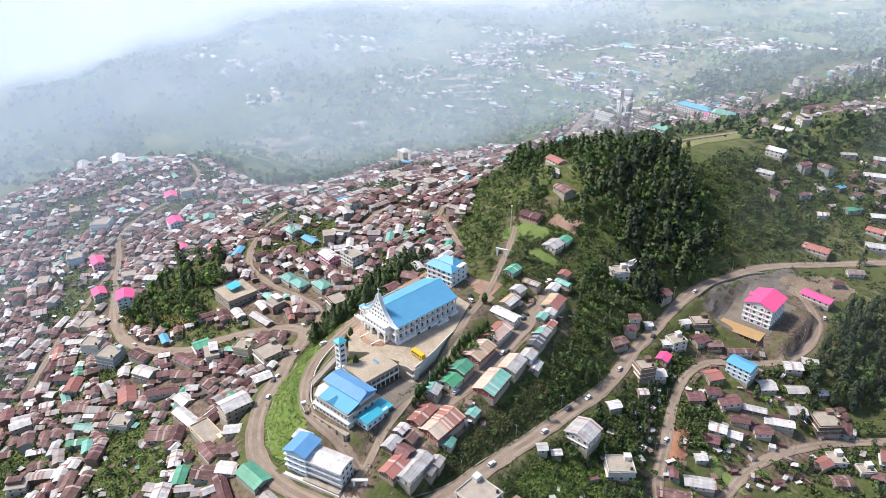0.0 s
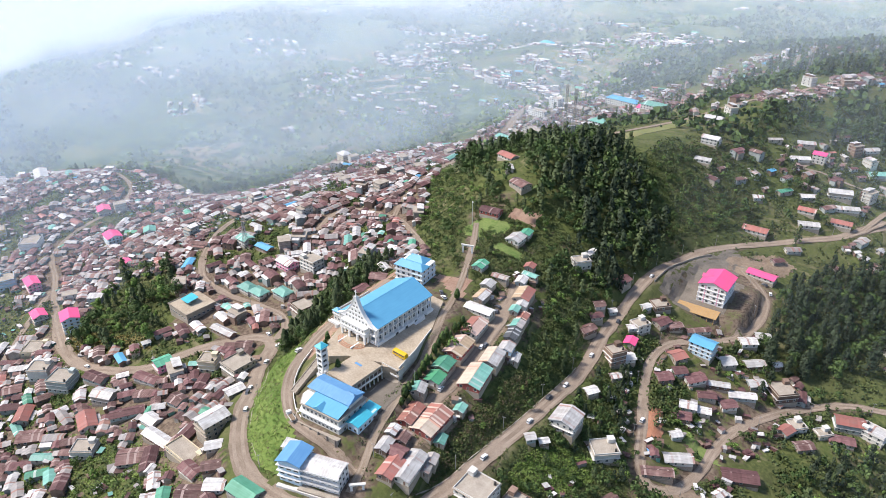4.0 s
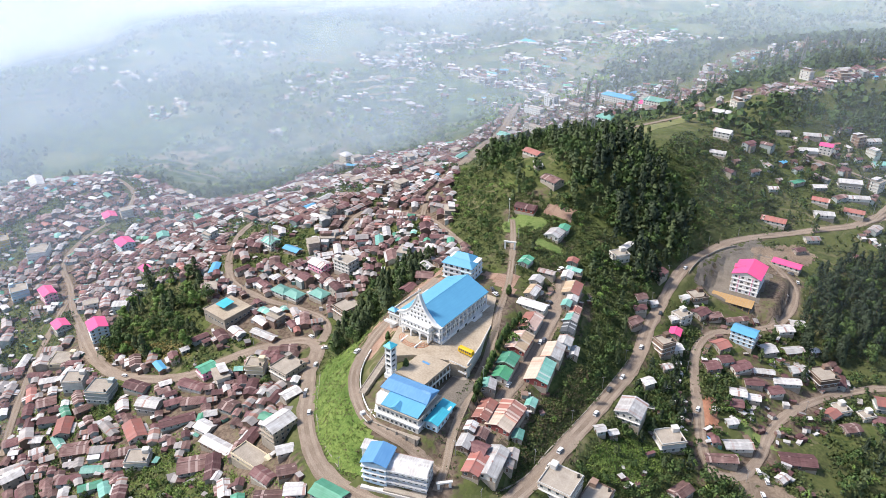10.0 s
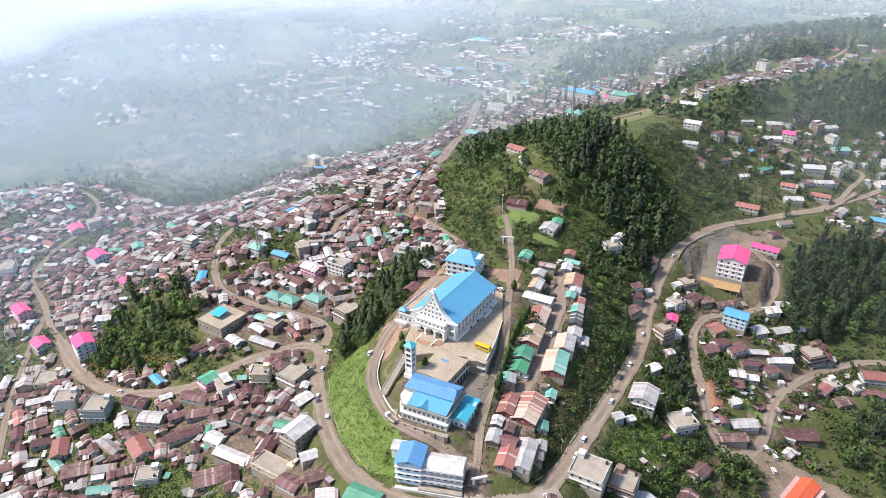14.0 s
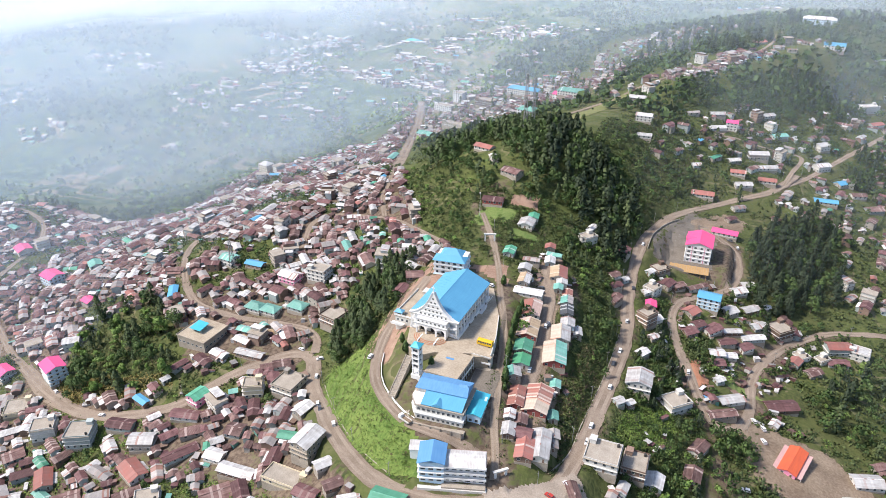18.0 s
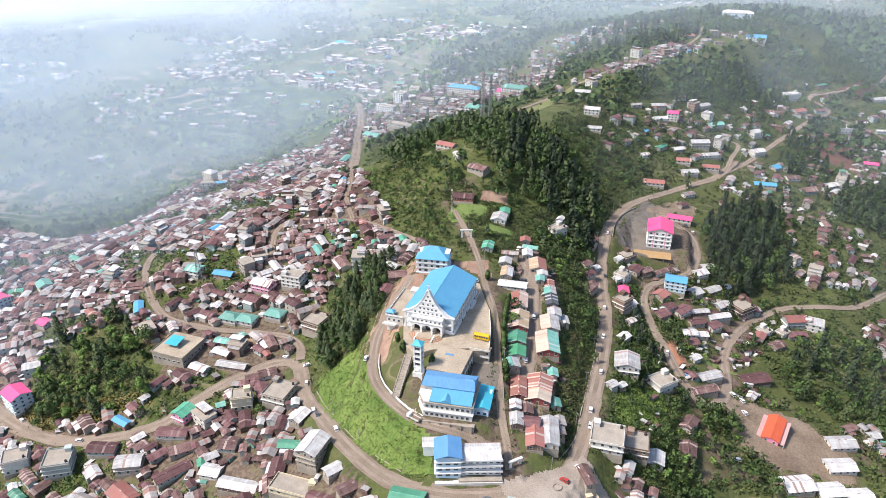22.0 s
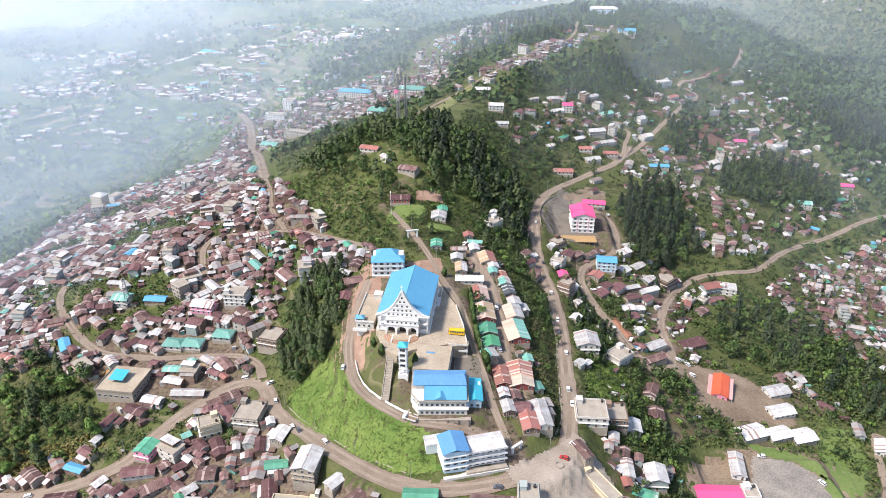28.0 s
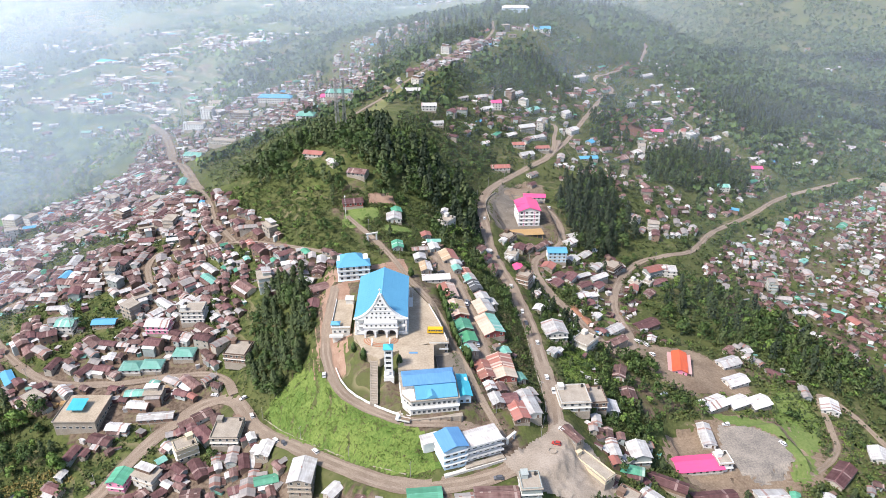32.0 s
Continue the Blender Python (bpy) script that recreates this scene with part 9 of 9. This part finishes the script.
def sand_heap(x, y, r, h, label):
    """A slumped heap of sand or earth."""
    b = B()
    n, rings = 18, 6
    vs = []
    for k in range(rings + 1):
        f = k / rings
        for i in range(n):
            a = 2 * math.pi * i / n
            rr = r * f * (1 + 0.22 * noise.noise((math.cos(a) * 1.3 + x, math.sin(a) * 1.3, f)))
            vs.append((rr * math.cos(a), rr * math.sin(a), h * (1 - f) ** 1.2 + 0.15 * noise.noise((rr * math.cos(a) + x, rr * math.sin(a), 4)) - 0.5 * f))
    b.add(vs, [(k * n + i, (k + 1) * n + i, (k + 1) * n + (i + 1) % n, k * n + (i + 1) % n) for k in range(rings) for i in range(n)])
    single("earth_heap", b, SANDM, label, "heap", "", pose(x, y, sz(x, y) + 0.2))


SANDM = mat("yellow_sand", (0.48, 0.33, 0.19), (0.58, 0.44, 0.28), 0.95, 0.6, 3.0, 0.35, 0.3)
sand_heap(-128, 66, 5.0, 2.6, "heap of yellow sand in the works yard")
sand_heap(-114, 66.5, 5.5, 2.4, "heap of orange earth in the works yard")
sand_heap(-121, 69, 3.5, 1.6, "small heap of sand in the works yard")


def timber_stack(x, y, rz, label):
    t = thing("timber_stack", pose(x, y, sz(x, y) + 0.1, 0, 0, rz), label, "timber")
    r = np.random.default_rng(int(x * x + 3))
    for k in range(4):
        for i in range(6):
            o = r.uniform(-0.4, 0.4)
            part("plank", B().box(-1.5 + i * 0.5, -1.5 + i * 0.5 + 0.44, -2.6 + o, 2.6 + o, k * 0.3, k * 0.3 + 0.26), WOOD, t)


timber_stack(-176, 74, 40, "stack of sawn yellow timber by the road")
timber_stack(-170, 70, 70, "stack of sawn yellow timber by the road")
timber_stack(-163, 69, 95, "stack of sawn yellow timber by the road")


def tarpaulin(x, y, z, rz, w, d, label):
    b = B()
    n = 7
    vs = [(-w / 2 + w * i / (n - 1), -d / 2 + d * j / (n - 1), 0.5 * noise.noise((i * 0.7 + x, j * 0.6, 2)) + 1.0 * (1 - abs(i / (n - 1) - 0.5) * 2)) for j in range(n) for i in range(n)]
    low = [(a, c, e - 0.06) for a, c, e in vs]
    q = [(j * n + i, j * n + i + 1, (j + 1) * n + i + 1, (j + 1) * n + i) for j in range(n - 1) for i in range(n - 1)]
    b.add(vs + low, q + [tuple(v + n * n for v in f[::-1]) for f in q])
    single("tarpaulin", b, BLUE2, label, "tarpaulin", "", pose(x, y, z, 0, 0, rz))


tarpaulin(138.1, 69.4, sz(138.1, 69.4) + 0.8, 30, 4.5, 6.0, "bright blue tarpaulin spread beside the red earth")

g = thing("traffic_island", pose(63.0, -45.8, sz(63.0, -45.8) + 0.6), "small concrete ring island in the muddy junction", "planter")
for k in range(10):
    a = 2 * math.pi * k / 10
    part("kerb_stone", B().box(-0.55, 0.55, -0.16, 0.16, -0.6, 0.45), CONCRETE, g).matrix_basis = pose(1.7 * math.cos(a), 1.7 * math.sin(a), 0, 0, 0, math.degrees(a) + 90)

# ---------- added sheets standing in for distance haze ---
def haze_material(name, tone):
    m = bpy.data.materials.new(name)
    m.use_nodes = True
    n, l = m.node_tree.nodes, m.node_tree.links
    n.clear()
    out = n.new("ShaderNodeOutputMaterial")
    mixs = n.new("ShaderNodeMixShader")
    tr_, di, tl, both = n.new("ShaderNodeBsdfTransparent"), n.new("ShaderNodeBsdfDiffuse"), n.new("ShaderNodeBsdfTranslucent"), n.new("ShaderNodeMixShader")
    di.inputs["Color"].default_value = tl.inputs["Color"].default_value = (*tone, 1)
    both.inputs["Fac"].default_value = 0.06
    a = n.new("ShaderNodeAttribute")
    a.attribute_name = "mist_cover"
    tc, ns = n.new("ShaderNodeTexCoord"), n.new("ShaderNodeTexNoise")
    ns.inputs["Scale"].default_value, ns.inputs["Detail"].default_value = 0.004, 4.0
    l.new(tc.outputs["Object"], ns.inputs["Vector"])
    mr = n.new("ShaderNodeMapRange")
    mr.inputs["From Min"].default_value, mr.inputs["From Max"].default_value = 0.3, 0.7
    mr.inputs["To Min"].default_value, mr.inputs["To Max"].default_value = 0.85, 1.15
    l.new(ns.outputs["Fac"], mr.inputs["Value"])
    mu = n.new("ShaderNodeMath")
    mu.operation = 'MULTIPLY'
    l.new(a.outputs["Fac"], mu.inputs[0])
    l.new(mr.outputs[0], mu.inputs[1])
    l.new(di.outputs[0], both.inputs[1])
    l.new(tl.outputs[0], both.inputs[2])
    l.new(mu.outputs[0], mixs.inputs["Fac"])
    l.new(tr_.outputs[0], mixs.inputs[1])
    l.new(both.outputs[0], mixs.inputs[2])
    l.new(mixs.outputs[0], out.inputs["Surface"])
    return m


# Haze put into the sheets' colour: white for the outermost, blue for the nearer.
WHITE_HAZE = haze_material("white_mist", (0.86, 0.92, 0.99))
HAZE = haze_material("thin_blue_haze", (0.69, 0.825, 0.965))


def mist_bank(radius, west, east):
    """An added thin sheet round the hill town in place of distance haze, thicker to the west and north-west, fading out
    where it meets the slopes.
    """
    az = np.radians(np.arange(-95, 62, 3.0))
    top = 200 - 0.13 * radius
    up = np.concatenate([[-420, -340, -280], np.linspace(-240, top, 18)])
    A, U = np.meshgrid(az, up)
    R = radius + (U + 100) * 2.0
    X, Y = R * np.sin(A), -60 + R * np.cos(A)
    g = surface(X.ravel(), Y.ravel()).reshape(X.shape)
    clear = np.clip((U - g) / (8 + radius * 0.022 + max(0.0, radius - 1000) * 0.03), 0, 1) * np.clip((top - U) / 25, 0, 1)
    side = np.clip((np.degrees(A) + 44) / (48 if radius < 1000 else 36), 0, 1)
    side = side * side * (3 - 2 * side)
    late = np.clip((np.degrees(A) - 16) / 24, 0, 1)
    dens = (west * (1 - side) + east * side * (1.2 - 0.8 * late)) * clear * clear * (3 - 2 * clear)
    n = len(az)
    b = B()
    filled = (dens[:-1, :-1] + dens[:-1, 1:] + dens[1:, :-1] + dens[1:, 1:]) > 1e-4
    b.add(np.column_stack([X.ravel(), Y.ravel(), U.ravel()]).tolist(), [(j * n + i, j * n + i + 1, (j + 1) * n + i + 1, (j + 1) * n + i) for j in range(len(up) - 1) for i in range(n - 1) if filled[j, i]])
    ob = single("mist_bank", b, HAZE if radius < 1500 else WHITE_HAZE, "added translucent sheet standing in for distance haze over the valley", "mist", "structure")
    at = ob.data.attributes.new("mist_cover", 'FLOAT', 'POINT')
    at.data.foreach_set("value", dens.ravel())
    ob.data.polygons.foreach_set("use_smooth", [True] * len(ob.data.polygons))


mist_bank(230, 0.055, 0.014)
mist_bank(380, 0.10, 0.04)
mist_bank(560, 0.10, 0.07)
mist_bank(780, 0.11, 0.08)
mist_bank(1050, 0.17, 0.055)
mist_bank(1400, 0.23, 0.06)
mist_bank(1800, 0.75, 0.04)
